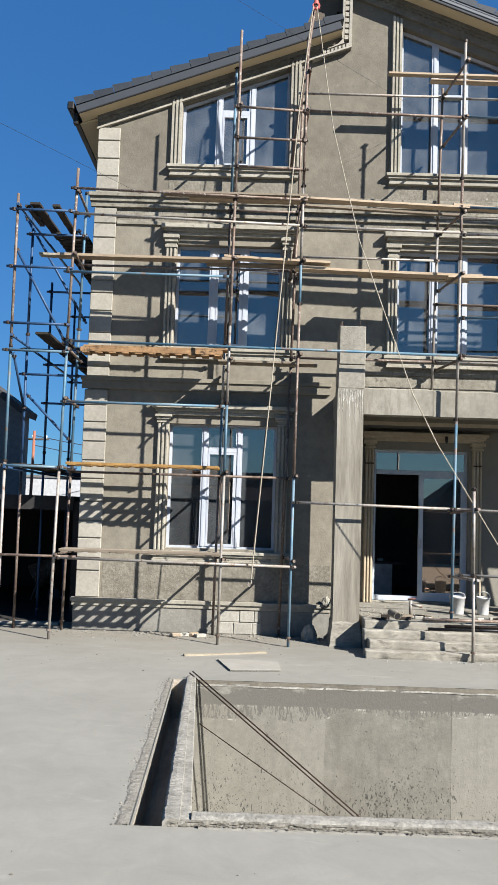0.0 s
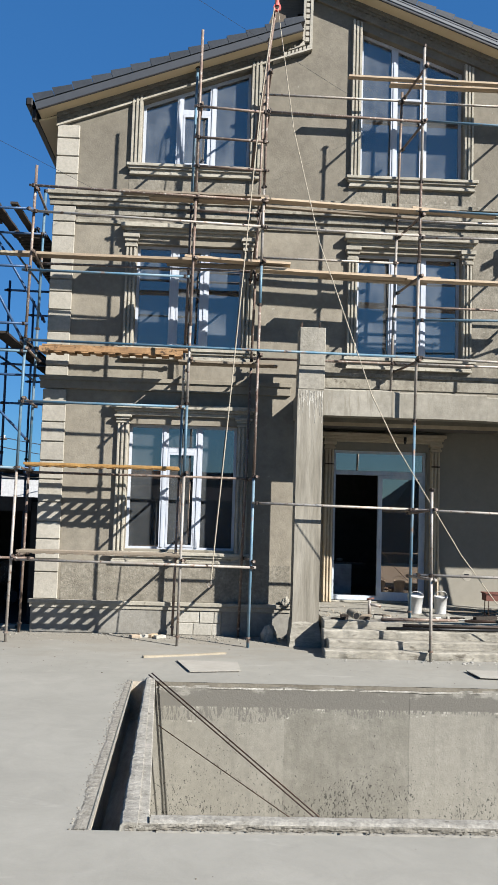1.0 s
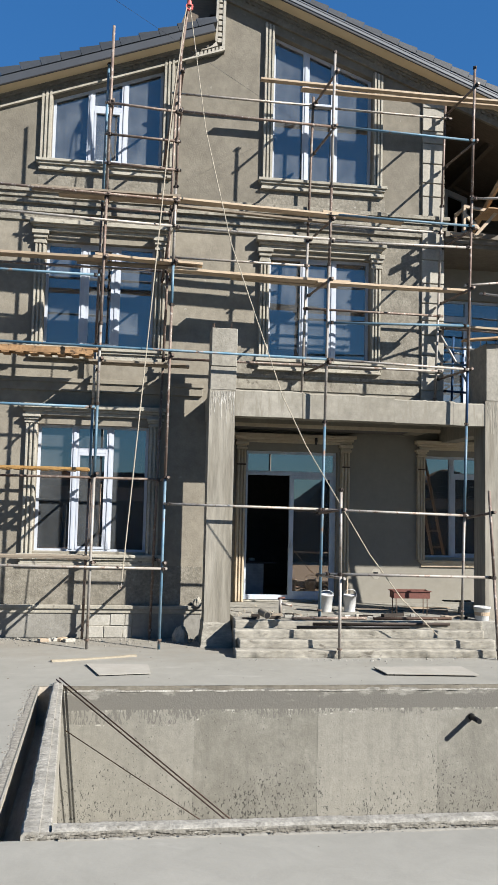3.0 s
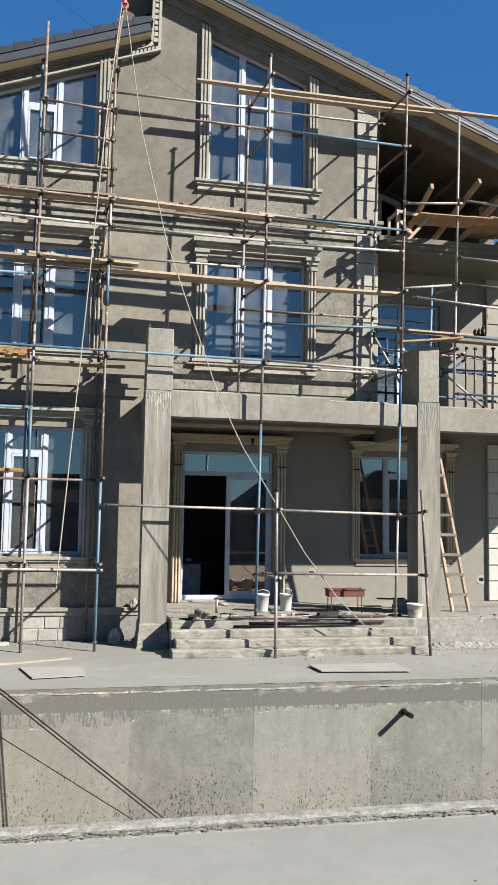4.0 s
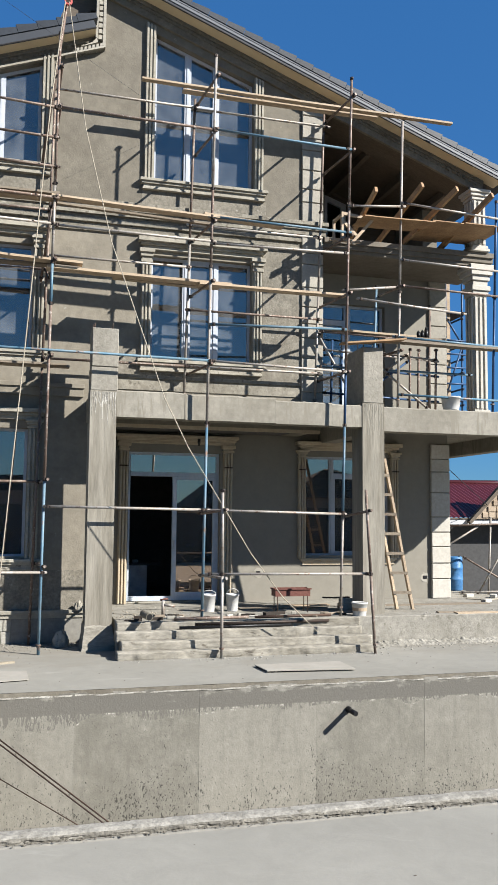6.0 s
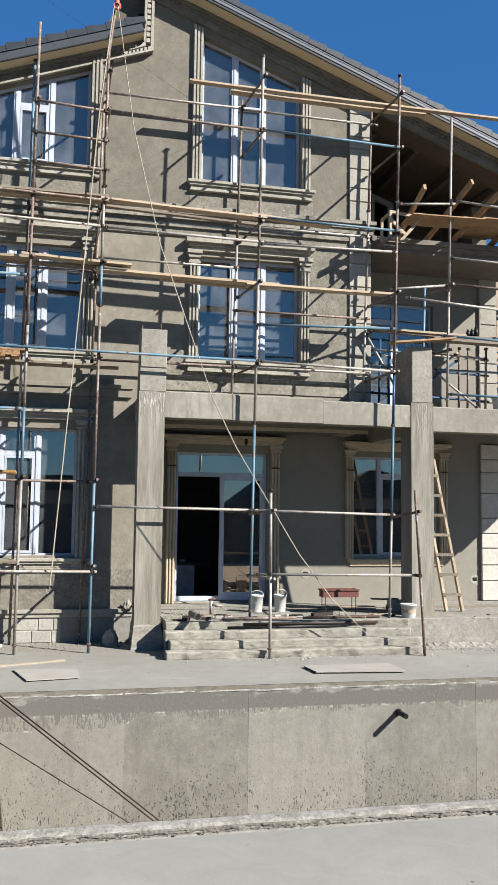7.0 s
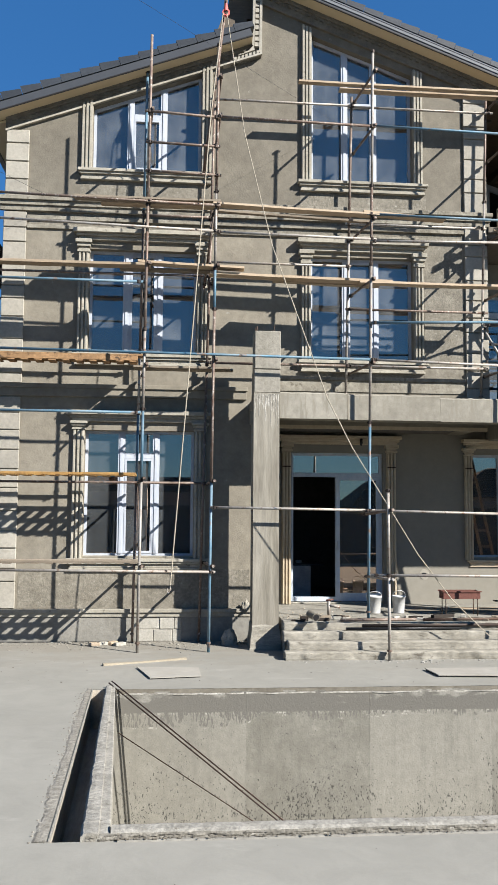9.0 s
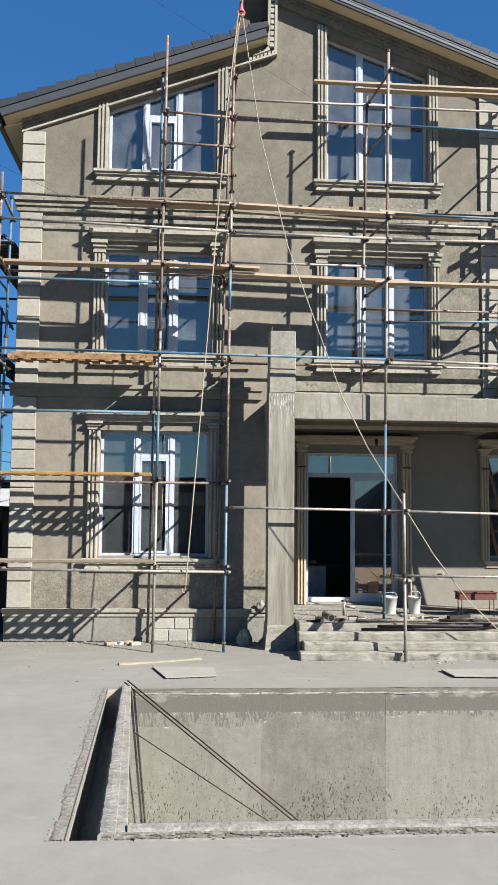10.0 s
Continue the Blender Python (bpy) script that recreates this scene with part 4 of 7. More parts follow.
# ---- roof ----
def build_roof():
    YF, YBACK = 12.85, 22.3
    for name, za, xa, xb in (("roof_low", zl, -2.89, 1.57), ("roof_high", zr, 1.2, 9.35)):
        roof = tagged(new(name), "slate-grey tiled roof slope with a deep verge" if name == "roof_low" else "slate-grey tiled main roof slope over gable and loggia", "roof", kind="structure")
        a, b = (xa, za(xa)), (xb, za(xb))
        ln = math.hypot(b[0] - a[0], b[1] - a[1])
        u = ((b[0] - a[0]) / ln, (b[1] - a[1]) / ln)
        n = (-u[1], u[0])

        def pt(s, h):
            return (a[0] + u[0] * s + n[0] * h, a[1] + u[1] * s + n[1] * h)
        part("roof_deck", prism_xz([[pt(0, 0.02), pt(ln, 0.02), pt(ln, 0.14), pt(0, 0.14)]], YF + 0.03, YBACK), UNDERROOF, roof)
        part("fascia", prism_xz([[pt(-0.01, 0.0), pt(ln, 0.0), pt(ln, 0.145), pt(-0.01, 0.145)]], YF, YF + 0.029), FASCIA, roof)
        part("soffit", prism_xz([[pt(0, 0.0), pt(ln, 0.0), pt(ln, 0.019), pt(0, 0.019)]], YF + 0.03, WY + 0.0), SOFFIT, roof)
        part("drip_edge", prism_xz([[pt(-0.01, -0.006), pt(ln, -0.006), pt(ln, 0.012), pt(-0.01, 0.012)]], YF - 0.012, YF - 0.001), DARKMETAL, roof)
        if name == "roof_high":
            part("fascia_fold", prism_xz([[pt(-0.01, 0.055), pt(ln, 0.055), pt(ln, 0.1), pt(-0.01, 0.1)]], YF - 0.012, YF - 0.001), TRIM, roof)
            part("fascia_fold", prism_xz([[pt(-0.01, 0.116), pt(ln, 0.116), pt(ln, 0.14), pt(-0.01, 0.14)]], YF - 0.008, YF - 0.001), TRIM, roof)
        # courses of tiles: one verge tile each in front, the rest of the course behind it
        step = 0.345
        count = int(ln / step)
        low_first = u[1] > 0
        rest = bmesh.new()
        for i in range(count + 1):
            s0, s1 = i * step, min((i + 1) * step + 0.05, ln)
            lo, hi = (0.145, 0.1) if low_first else (0.092, 0.122)
            poly = [pt(s0, 0.147), pt(s0 + step - 0.007, 0.147), pt(s0 + step - 0.007, 0.147 + hi), pt(s0, 0.147 + lo)]
            tile = part("verge_tile", prism_xz([poly], YF - 0.014, YF + 0.28), SLATE, roof)
            hem = [pt(s0, 0.15), pt(s0 + step - 0.007, 0.15), pt(s0 + step - 0.007, 0.165), pt(s0, 0.165)]
            part("hem", prism_xz([hem], YF - 0.02, YF - 0.0145), SLATE, tile)
            tmp = bpy.data.meshes.new("tmp")
            b2 = prism_xz([poly], YF + 0.285, YBACK)
            b2.to_mesh(tmp)
            b2.free()
            rest.from_mesh(tmp)
            bpy.data.meshes.remove(tmp)
        tagged(part("tile_courses", rest, SLATE, roof), kind="stuff")
    # gutter along the low eave and along the high eave's end
    bm = boxes([(-3.09, -2.975, YF - 0.02, YBACK, 8.76, 8.905)], 0.02)
    g = part("gutter", bm, DARKMETAL)
    tagged(g, "black gutter along the low eave", "gutter", kind="structure")
    part("downpipe_head", box(-3.0, -2.93, 12.95, 13.05, 8.56, 8.757, 0.01), DARKMETAL, g)
    # soffit of the eave along the side
    tagged(part("eave_soffit", prism_xz([[(-2.93, 8.66), (-2.6, 8.75), (-2.6, 8.79), (-2.93, 8.69)]], WY, YBACK), SOFFIT), "tan boarded eave soffit along the side", "soffit", kind="structure")
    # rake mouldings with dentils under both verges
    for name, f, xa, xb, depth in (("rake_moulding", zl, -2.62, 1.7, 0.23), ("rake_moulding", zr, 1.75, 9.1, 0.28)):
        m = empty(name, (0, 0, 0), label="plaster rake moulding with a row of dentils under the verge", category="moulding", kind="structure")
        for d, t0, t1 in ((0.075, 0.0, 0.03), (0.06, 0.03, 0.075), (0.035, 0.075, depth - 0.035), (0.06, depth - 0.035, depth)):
            # Only the low verge's bottom band keeps the lit plaster; the rest is shade-toned.
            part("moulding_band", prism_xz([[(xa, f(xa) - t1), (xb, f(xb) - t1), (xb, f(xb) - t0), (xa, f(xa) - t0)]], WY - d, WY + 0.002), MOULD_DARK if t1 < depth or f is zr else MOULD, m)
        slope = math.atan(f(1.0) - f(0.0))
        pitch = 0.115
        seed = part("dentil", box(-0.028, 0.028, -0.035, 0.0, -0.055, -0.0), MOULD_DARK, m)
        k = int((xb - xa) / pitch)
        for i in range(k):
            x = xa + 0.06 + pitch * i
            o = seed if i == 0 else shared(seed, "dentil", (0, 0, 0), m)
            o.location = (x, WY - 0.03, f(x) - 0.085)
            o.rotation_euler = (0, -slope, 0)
    # moulded return at the step between the two roofs
    r = empty("verge_return", (0, 0, 0), label="white dentilled return at the step between the roofs", category="moulding", kind="structure")
    # Dark backing boards here colour in the shade between the dentils.
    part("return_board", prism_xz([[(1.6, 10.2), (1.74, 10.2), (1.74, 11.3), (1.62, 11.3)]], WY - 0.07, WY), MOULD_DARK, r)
    part("fillet", prism_xz([[(1.575, 10.28), (1.615, 10.26), (1.635, 11.3), (1.59, 11.3)]], WY - 0.15, WY), QUOIN, r)
    part("fillet", prism_xz([[(1.7, 10.17), (1.75, 10.14), (1.755, 11.3), (1.71, 11.3)]], WY - 0.13, WY), QUOIN, r)
    for i in range(10):
        part("dentil", box(1.62 + 0.0015 * i, 1.7 + 0.001 * i, WY - 0.12, WY - 0.071, 10.27 + 0.105 * i, 10.35 + 0.105 * i, 0.006), QUOIN, r)

    def rake(x, h):
        return (x, 10.13 + 0.366 * (x - 1.75) + h)
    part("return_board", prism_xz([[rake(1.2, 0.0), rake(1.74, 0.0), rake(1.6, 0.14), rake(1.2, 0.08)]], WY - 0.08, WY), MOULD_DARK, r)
    part("fillet", prism_xz([[rake(1.08, 0.0), rake(1.75, 0.0), rake(1.75, 0.035), rake(1.08, 0.03)]], WY - 0.14, WY), QUOIN, r)
    part("fillet", prism_xz([[rake(1.34, 0.095), rake(1.62, 0.11), rake(1.6, 0.2), rake(1.52, 0.135)]], WY - 0.15, WY), QUOIN, r)
    for i in range(7):
        x = 1.26 + 0.066 * i
        part("dentil", prism_xz([[rake(x, 0.04), rake(x + 0.044, 0.04), rake(x + 0.044, 0.092), rake(x, 0.092)]], WY - 0.13, WY - 0.081), QUOIN, r)
    # side eave of the higher roof, dark underside
    tagged(part("high_eave", prism_xz([[(0.86, 10.32), (1.06, 10.9), (1.3, 11.5), (1.72, 11.45), (1.72, 10.9), (1.5, 10.9), (1.42, 10.55)]], WY + 0.1, 19.0), UNDERROOF), "dark boxed eave of the higher roof", "roof", kind="structure")
    # raking beam and ceiling over the loggia
    lo, hi = 5.8, 9.2
    tagged(part("loggia_ceiling", prism_xz([[(lo, zr(lo) - 0.02), (hi, zr(hi) - 0.02), (hi, zr(hi) - 0.11), (lo, zr(lo) - 0.13)]], WY + 0.003, 14.0), UNDERROOF), "dark brown boarded ceiling along the loggia's front", "ceiling", kind="structure")
    bm = bmesh.new()
    for i in range(4):
        xm = 6.2 + 0.85 * i
        add_box(bm, xm - 0.05, xm + 0.05, 14.01, 16.2, zr(xm) - 0.16, zr(xm) - 0.0)
    tagged(part("loggia_rafters", bm, UNDERROOF), "dark roof rafters above the loggia", "rafters", kind="structure")


# ---- porch, balcony, columns ----
def cast_beam(x0, x1, z0, z1, parent):
    """A cast edge beam: slightly wavy face, ragged top arris."""
    n = max(6, int((x1 - x0) / 0.03))
    bm = bmesh.new()
    rows = []
    for k in range(n + 1):
        x = x0 + (x1 - x0) * k / n
        h = 0.012 * noise.noise(Vector((x * 3, 0, 2))) + 0.01 * noise.noise(Vector((x * 14, 0, 2)))
        w = 0.004 * noise.noise(Vector((x * 4, 5, 2)))
        prof = ((CY, z0 + h * 0.3), (CY + w, (z0 + z1) / 2), (CY + w * 0.5, z1 - 0.025 + h), (CY + 0.02, z1 - 0.004 + h), (CY + 0.3, z1 - 0.004), (CY + 0.3, z0))
        rows.append([bm.verts.new((x, py, pz)) for py, pz in prof])
    for a, b in zip(rows, rows[1:]):
        for q in range(6):
            bm.faces.new((a[q], b[q], b[(q + 1) % 6], a[(q + 1) % 6]))
    bm.faces.new(rows[0])
    bm.faces.new(rows[-1])
    bmesh.ops.recalc_face_normals(bm, faces=bm.faces)
    return part("edge_beam", bm, BEAM_CONC, parent)


def build_porch():
    tagged(part("porch_platform", box(2.02, 10.5, 11.86, RY, 0.0, FLOOR, 0.01), PORCH_CONC), "raised bare concrete porch floor", "platform", kind="structure")
    tagged(part("side_platform", box(9.02, 10.22, RY, 19.0, 0.0, FLOOR, 0.01), ROUGH_CONC), "raised concrete walk along the house side", "platform", kind="structure")
    st = empty("porch_steps", (3.9, 11.5, 0), label="worn cast concrete steps up to the porch", category="steps", kind="structure")
    for i in range(4):
        z0, z1 = FLOOR * i / 4 - 0.03, FLOOR * (i + 1) / 4
        xa, xb = 2.0 - 3.9 + (-0.05, 0.03, -0.02, 0.01)[i], 5.92 - 3.9 + (0.0, 0.05, -0.04, 0.02)[i]
        y0 = 11.2 + 0.215 * i - 11.5
        bm = bmesh.new()
        rows = []
        for k in range(181):
            x = xa + (xb - xa) * k / 180
            w = 0.022 * noise.noise(Vector((x * 1.6, i * 5.1, 0))) + 0.016 * noise.noise(Vector((x * 7, i * 3.3, 1)))
            h = 0.008 * noise.noise(Vector((x * 2.2, i * 2.7, 5))) + 0.006 * noise.noise(Vector((x * 9, i * 2.7, 6)))
            u = 0.014 * noise.noise(Vector((x * 5, i * 4.7, 9)))
            prof = ((y0 + 0.01 + u, z0), (y0 + 0.004 + w * 0.7 + u, z0 + 0.05), (y0 + 0.004 + w, z1 - 0.03), (y0 + w, z1 - 0.012 + h), (y0 + 0.003 + w, z1 - 0.007 + h), (y0 + 0.01 + w, z1 - 0.003 + h), (y0 + 0.03 + w, z1 - 0.002 + h), (y0 + 0.13, z1 - 0.003 + h), (y0 + 0.26, z1 - 0.003), (y0 + 0.26, z0))
            rows.append([bm.verts.new((x, py, max(pz, 0.0))) for py, pz in prof])
        for a, b in zip(rows, rows[1:]):
            for q in range(9):
                bm.faces.new((a[q], b[q], b[q + 1], a[q + 1]))
        bm.faces.new(rows[0])
        bm.faces.new(rows[-1])
        bmesh.ops.recalc_face_normals(bm, faces=bm.faces)
        part("step", bm, STEP_CONC, st, smooth=True)
    for name, x0, x1, z0 in (("column", 1.565, 1.975, 0.0), ("column", 6.145, 6.545, 0.0)):
        left = x0 < 3
        c = tagged(new(name), "bare board-marked concrete porch column" if left else "bare concrete porch column with a deeper upper part", "column", kind="structure")
        bm = box(x0, x1, CY - 0.012, CY + (0.4 if left else 0.45), z0, 4.02)
        part("shaft", bm, COLUMN_CONC, c)
        part("upper_stub", box(x0 + 0.01, x1 + (0.015 if left else -0.015), CY - 0.016, CY + (0.38 if left else 0.82), 4.4 if left else 4.02, 5.015 if left else 4.985, 0.01), STUB_CONC, c)
        if left:
            part("upper_stub", box(x0 + 0.004, x1 + 0.012, CY - 0.008, CY + 0.385, 4.021, 4.392, 0.008), STUB_CONC, c)
        if left:
            bm = bmesh.new()
            rings = []
            for q in range(9):
                z = 0.05 * q
                e = 0.035 * (1 - q / 8) ** 0.7 + 0.004
                ring = []
                for cx, cy in ((x0 - e, CY - e), ((x0 + x1) / 2, CY - e - 0.008), (x1 + e, CY - e), (x1 + e, CY + 0.2), (x1 + e, CY + 0.41 + e), ((x0 + x1) / 2, CY + 0.41 + e), (x0 - e, CY + 0.41 + e), (x0 - e, CY + 0.2)):
                    v = Vector((cx, cy, z))
                    ring.append(bm.verts.new(v + noise.noise_vector(v * 7) * 0.018 * (1 if q < 8 else 0.3)))
                rings.append(ring)
            for ra, rb in zip(rings, rings[1:]):
                for q in range(8):
                    bm.faces.new((ra[q], ra[(q + 1) % 8], rb[(q + 1) % 8], rb[q]))
            for v in bm.verts:
                v.co.z = max(v.co.z, 0.0)
            bmesh.ops.recalc_face_normals(bm, faces=bm.faces)
            part("rough_foot", bm, STEP_CONC, c, "rough mortar collar at the column's foot")
        rnd = random.Random(21 if left else 22)
        for k in range(15):
            xd = x0 + 0.03 + (x1 - x0 - 0.06) * k / 14 + rnd.uniform(-0.008, 0.008)
            ln = rnd.uniform(0.15, 0.55)
            w = rnd.uniform(0.006, 0.013)
            bm = bmesh.new()
            prev = None
            for q in range(7):
                f = q / 6
                xq = xd + 0.006 * math.sin(q * 1.7 + k)
                wq = w * (1 - 0.45 * f)
                ring = [bm.verts.new(c) for c in ((xq - wq, CY - 0.0125, 4.0 - ln * f), (xq, CY - 0.0125 - 0.003 * (1 - 0.3 * f), 4.0 - ln * f), (xq + wq, CY - 0.0125, 4.0 - ln * f))]
                if prev:
                    for e in range(2):
                        bm.faces.new((prev[e], ring[e], ring[e + 1], prev[e + 1]))
                prev = ring
            bmesh.ops.recalc_face_normals(bm, faces=bm.faces)
            if sum(f.normal.y for f in bm.faces) > 0:
                bmesh.ops.reverse_faces(bm, faces=bm.faces)
            part("cement_run", bm, PALE_EDGE if left else CONCRETE, c)
        for k in range(4):
            xx, yy = (x0 + 0.05 + (k % 2) * 0.28, CY + 0.06 + (k // 2) * 0.26)
            tube("starter_bar", (xx, yy, 4.98), (xx + 0.004, yy, 5.1 + 0.02 * (k % 3)), 0.007, REBAR, c, segs=6)
    b = tagged(new("balcony"), "bare concrete balcony slab and edge beam over the porch", "balcony", kind="structure")
    xs = (1.977, 3.08, 4.6, 5.6, 6.143)
    for i in range(4):
        cast_beam(xs[i] + 0.001, xs[i + 1] - 0.001, (3.617, 3.61, 3.603, 3.598)[i], (4.045, 4.03, 3.995, 3.98)[i], b)
    cast_beam(6.547, 10.6, 3.545, 3.972, b)
    part("edge_beam", box(1.585, 1.9, CY + 0.402, WY - 0.002, 3.61, 3.795), CONCRETE, b)
    part("slab", box(1.58, 10.6, CY + 0.302, RY - 0.002, 3.8, 3.97), CONCRETE, b)
    for x in (6.2,):
        part("cross_beam", box(x, x + 0.3, CY + 0.452, RY - 0.004, 3.5, 3.8), CONCRETE, b)
    # the balcony runs on along the east side
    part("slab", box(9.02, 10.6, RY, 19.0, 3.8, 3.98), BEAM_CONC, b)
    part("edge_beam", box(10.3, 10.6, CY + 0.302, 19.0, 3.5, 3.8), BEAM_CONC, b)
    part("ceiling_trim", box(1.64, 5.75, WY - 0.005, WY + 0.03, 3.56, 3.62), MOULD_CREAM, b)
    # joints in the beam
    part("beam_joint", box(3.07, 3.09, CY - 0.004, CY + 0.02, 3.62, 4.03), RENDER, b)
    # The loggia slab's colour includes the shade below the platform.
    lg = tagged(new("loggia_floor"), "concrete slab of the attic loggia with moulded edge", "slab", kind="structure")
    part("slab", box(5.8, 9.3, WY + 0.02, RY - 0.002, 6.93, 7.18), SLAB_DARK, lg)
    part("edge_moulding", boxes([(5.8, 9.3, WY - 0.08, WY + 0.02, 7.09, 7.19), (5.8, 9.3, WY - 0.04, WY + 0.02, 7.0, 7.09), (5.8, 9.3, WY, WY + 0.02, 6.93, 7.0)], 0.005), SLAB_DARK, lg)
    # classical columns of the loggia
    for z0, z1, cap in ((4.0, 6.92, 0.6), (7.195, 8.42, 0.2)):
        x0, x1, y0, y1 = 8.84, 9.12, WY - 0.08, WY + 0.2
        c = tagged(new("column"), "white fluted square column with a moulded capital", "column", kind="structure")
        bm = box(x0, x1, y0, y1, z0 + 0.12, z1 - cap)
        for k in (0.06, 0.4, 0.74):
            w = x1 - x0
            add_box(bm, x0 + w * k, x0 + w * (k + 0.2), y0 - 0.03, y0, z0 + 0.14, z1 - cap - 0.02, 0.006)
            add_box(bm, x0 - 0.03, x0, y0 + w * k, y0 + w * (k + 0.2), z0 + 0.14, z1 - cap - 0.02, 0.006)
        part("shaft", bm, WHITE_STONE, c)
        part("base", boxes([(x0 - 0.06, x1 + 0.06, y0 - 0.06, y1 + 0.06, z0, z0 + 0.06), (x0 - 0.03, x1 + 0.03, y0 - 0.04, y1 + 0.03, z0 + 0.06, z0 + 0.12)], 0.008), WHITE_STONE, c)
        n = 6 if cap > 0.3 else 3
        rows = []
        for i in range(n):
            e = (0.03, 0.06, 0.02, 0.05, 0.09, 0.12)[i] if n == 6 else (0.03, 0.06, 0.09)[i]
            rows.append((x0 - e, x1 + e, y0 - e, y1 + e, z1 - cap + cap * i / n, z1 - cap + cap * (i + 1) / n))
        part("capital", boxes(rows, 0.01), WHITE_STONE, c)


build_ground()
build_pool()
build_walls()
build_quoins()
build_bands()
build_windows()
build_roof()
build_porch()

# ---- scaffolding ----
R = 0.023
FY, BY, SY = 12.0, 13.02, 12.36  # front row, rear row, row on the balcony slab


def coupler_seed():
    bm = bmesh.new()
    add_tube(bm, (0, 0, -0.024), (0, 0, 0.024), 0.031, 8)
    add_box(bm, -0.045, 0.045, -0.01, 0.01, -0.012, 0.012)
    return bm


class Scaffold:
    """One scaffold: an empty that parents its posts, ledgers, transoms, braces and couplers."""

    def __init__(self, label):
        self.ob = empty("scaffold", (0, 0, 0), label=label, category="scaffold")
        self.seed = None

    def coupler(self, p):
        if self.seed is None:
            self.seed = part("coupler", coupler_seed(), COUPLER, self.ob, "dark steel pipe coupler")
            self.seed.location = p
        else:
            shared(self.seed, "coupler", p, self.ob, turn=(0, 0, 0.7 * len(self.ob.children) % 3))

    def post(self, p, q, cuts, foot=True):
        """cuts: (upper z, material) from the bottom up."""
        p, q = Vector(p), Vector(q)
        a = p
        first = None
        for z, m in cuts:
            t = min((z - p.z) / (q.z - p.z), 1.0)
            b = p.lerp(q, t)
            tb = tube("post", a, b, R, m, self.ob)
            first = first or tb
            if t < 1.0:
                self.coupler(b)
            a = b
        if foot:
            bm = bmesh.new()
            add_tube(bm, (0, 0, 0.13), (0, 0, 0.155), 0.038, 10)
            f = part("foot_collar", bm, RUST, first)
            f.location = p

    def bar(self, name, p, q, m, ends=True):
        tube(name, p, q, R * 0.92, m, self.ob)
        if ends:
            d = (Vector(q) - Vector(p)).normalized() * 0.07
            self.coupler(Vector(p) + d)
            self.coupler(Vector(q) - d)


def px(a, b, z):
    """x of a leaning post (bottom x, z; top x, z) at height z."""
    return a[0] + (b[0] - a[0]) * (z - a[1]) / (b[1] - a[1])


POSTS = {"A": ((-2.77, 0.0), (-2.66, 7.39)), "B": ((-0.195, 0.0), (-0.13, 9.75)), "C": ((0.88, 0.0), (0.945, 9.64)), "D": ((3.35, FLOOR), (3.47, 9.67)),
         "E": ((5.67, FLOOR), (5.88, 9.64)), "F": ((6.88, 3.98), (7.01, 9.19)), "G": ((8.75, 3.98), (8.9, 8.06))}
REARS = {"A": ((-2.80, 0.0), (-2.72, 7.36)), "B": ((-0.32, 0.0), (-0.23, 9.67)), "C": ((0.76, 0.0), (0.93, 9.15)), "D": ((3.21, 4.0), (3.33, 9.4)), "E": ((5.58, 4.0), (5.75, 9.45)), "F": ((6.7, 4.0), (6.78, 6.3))}


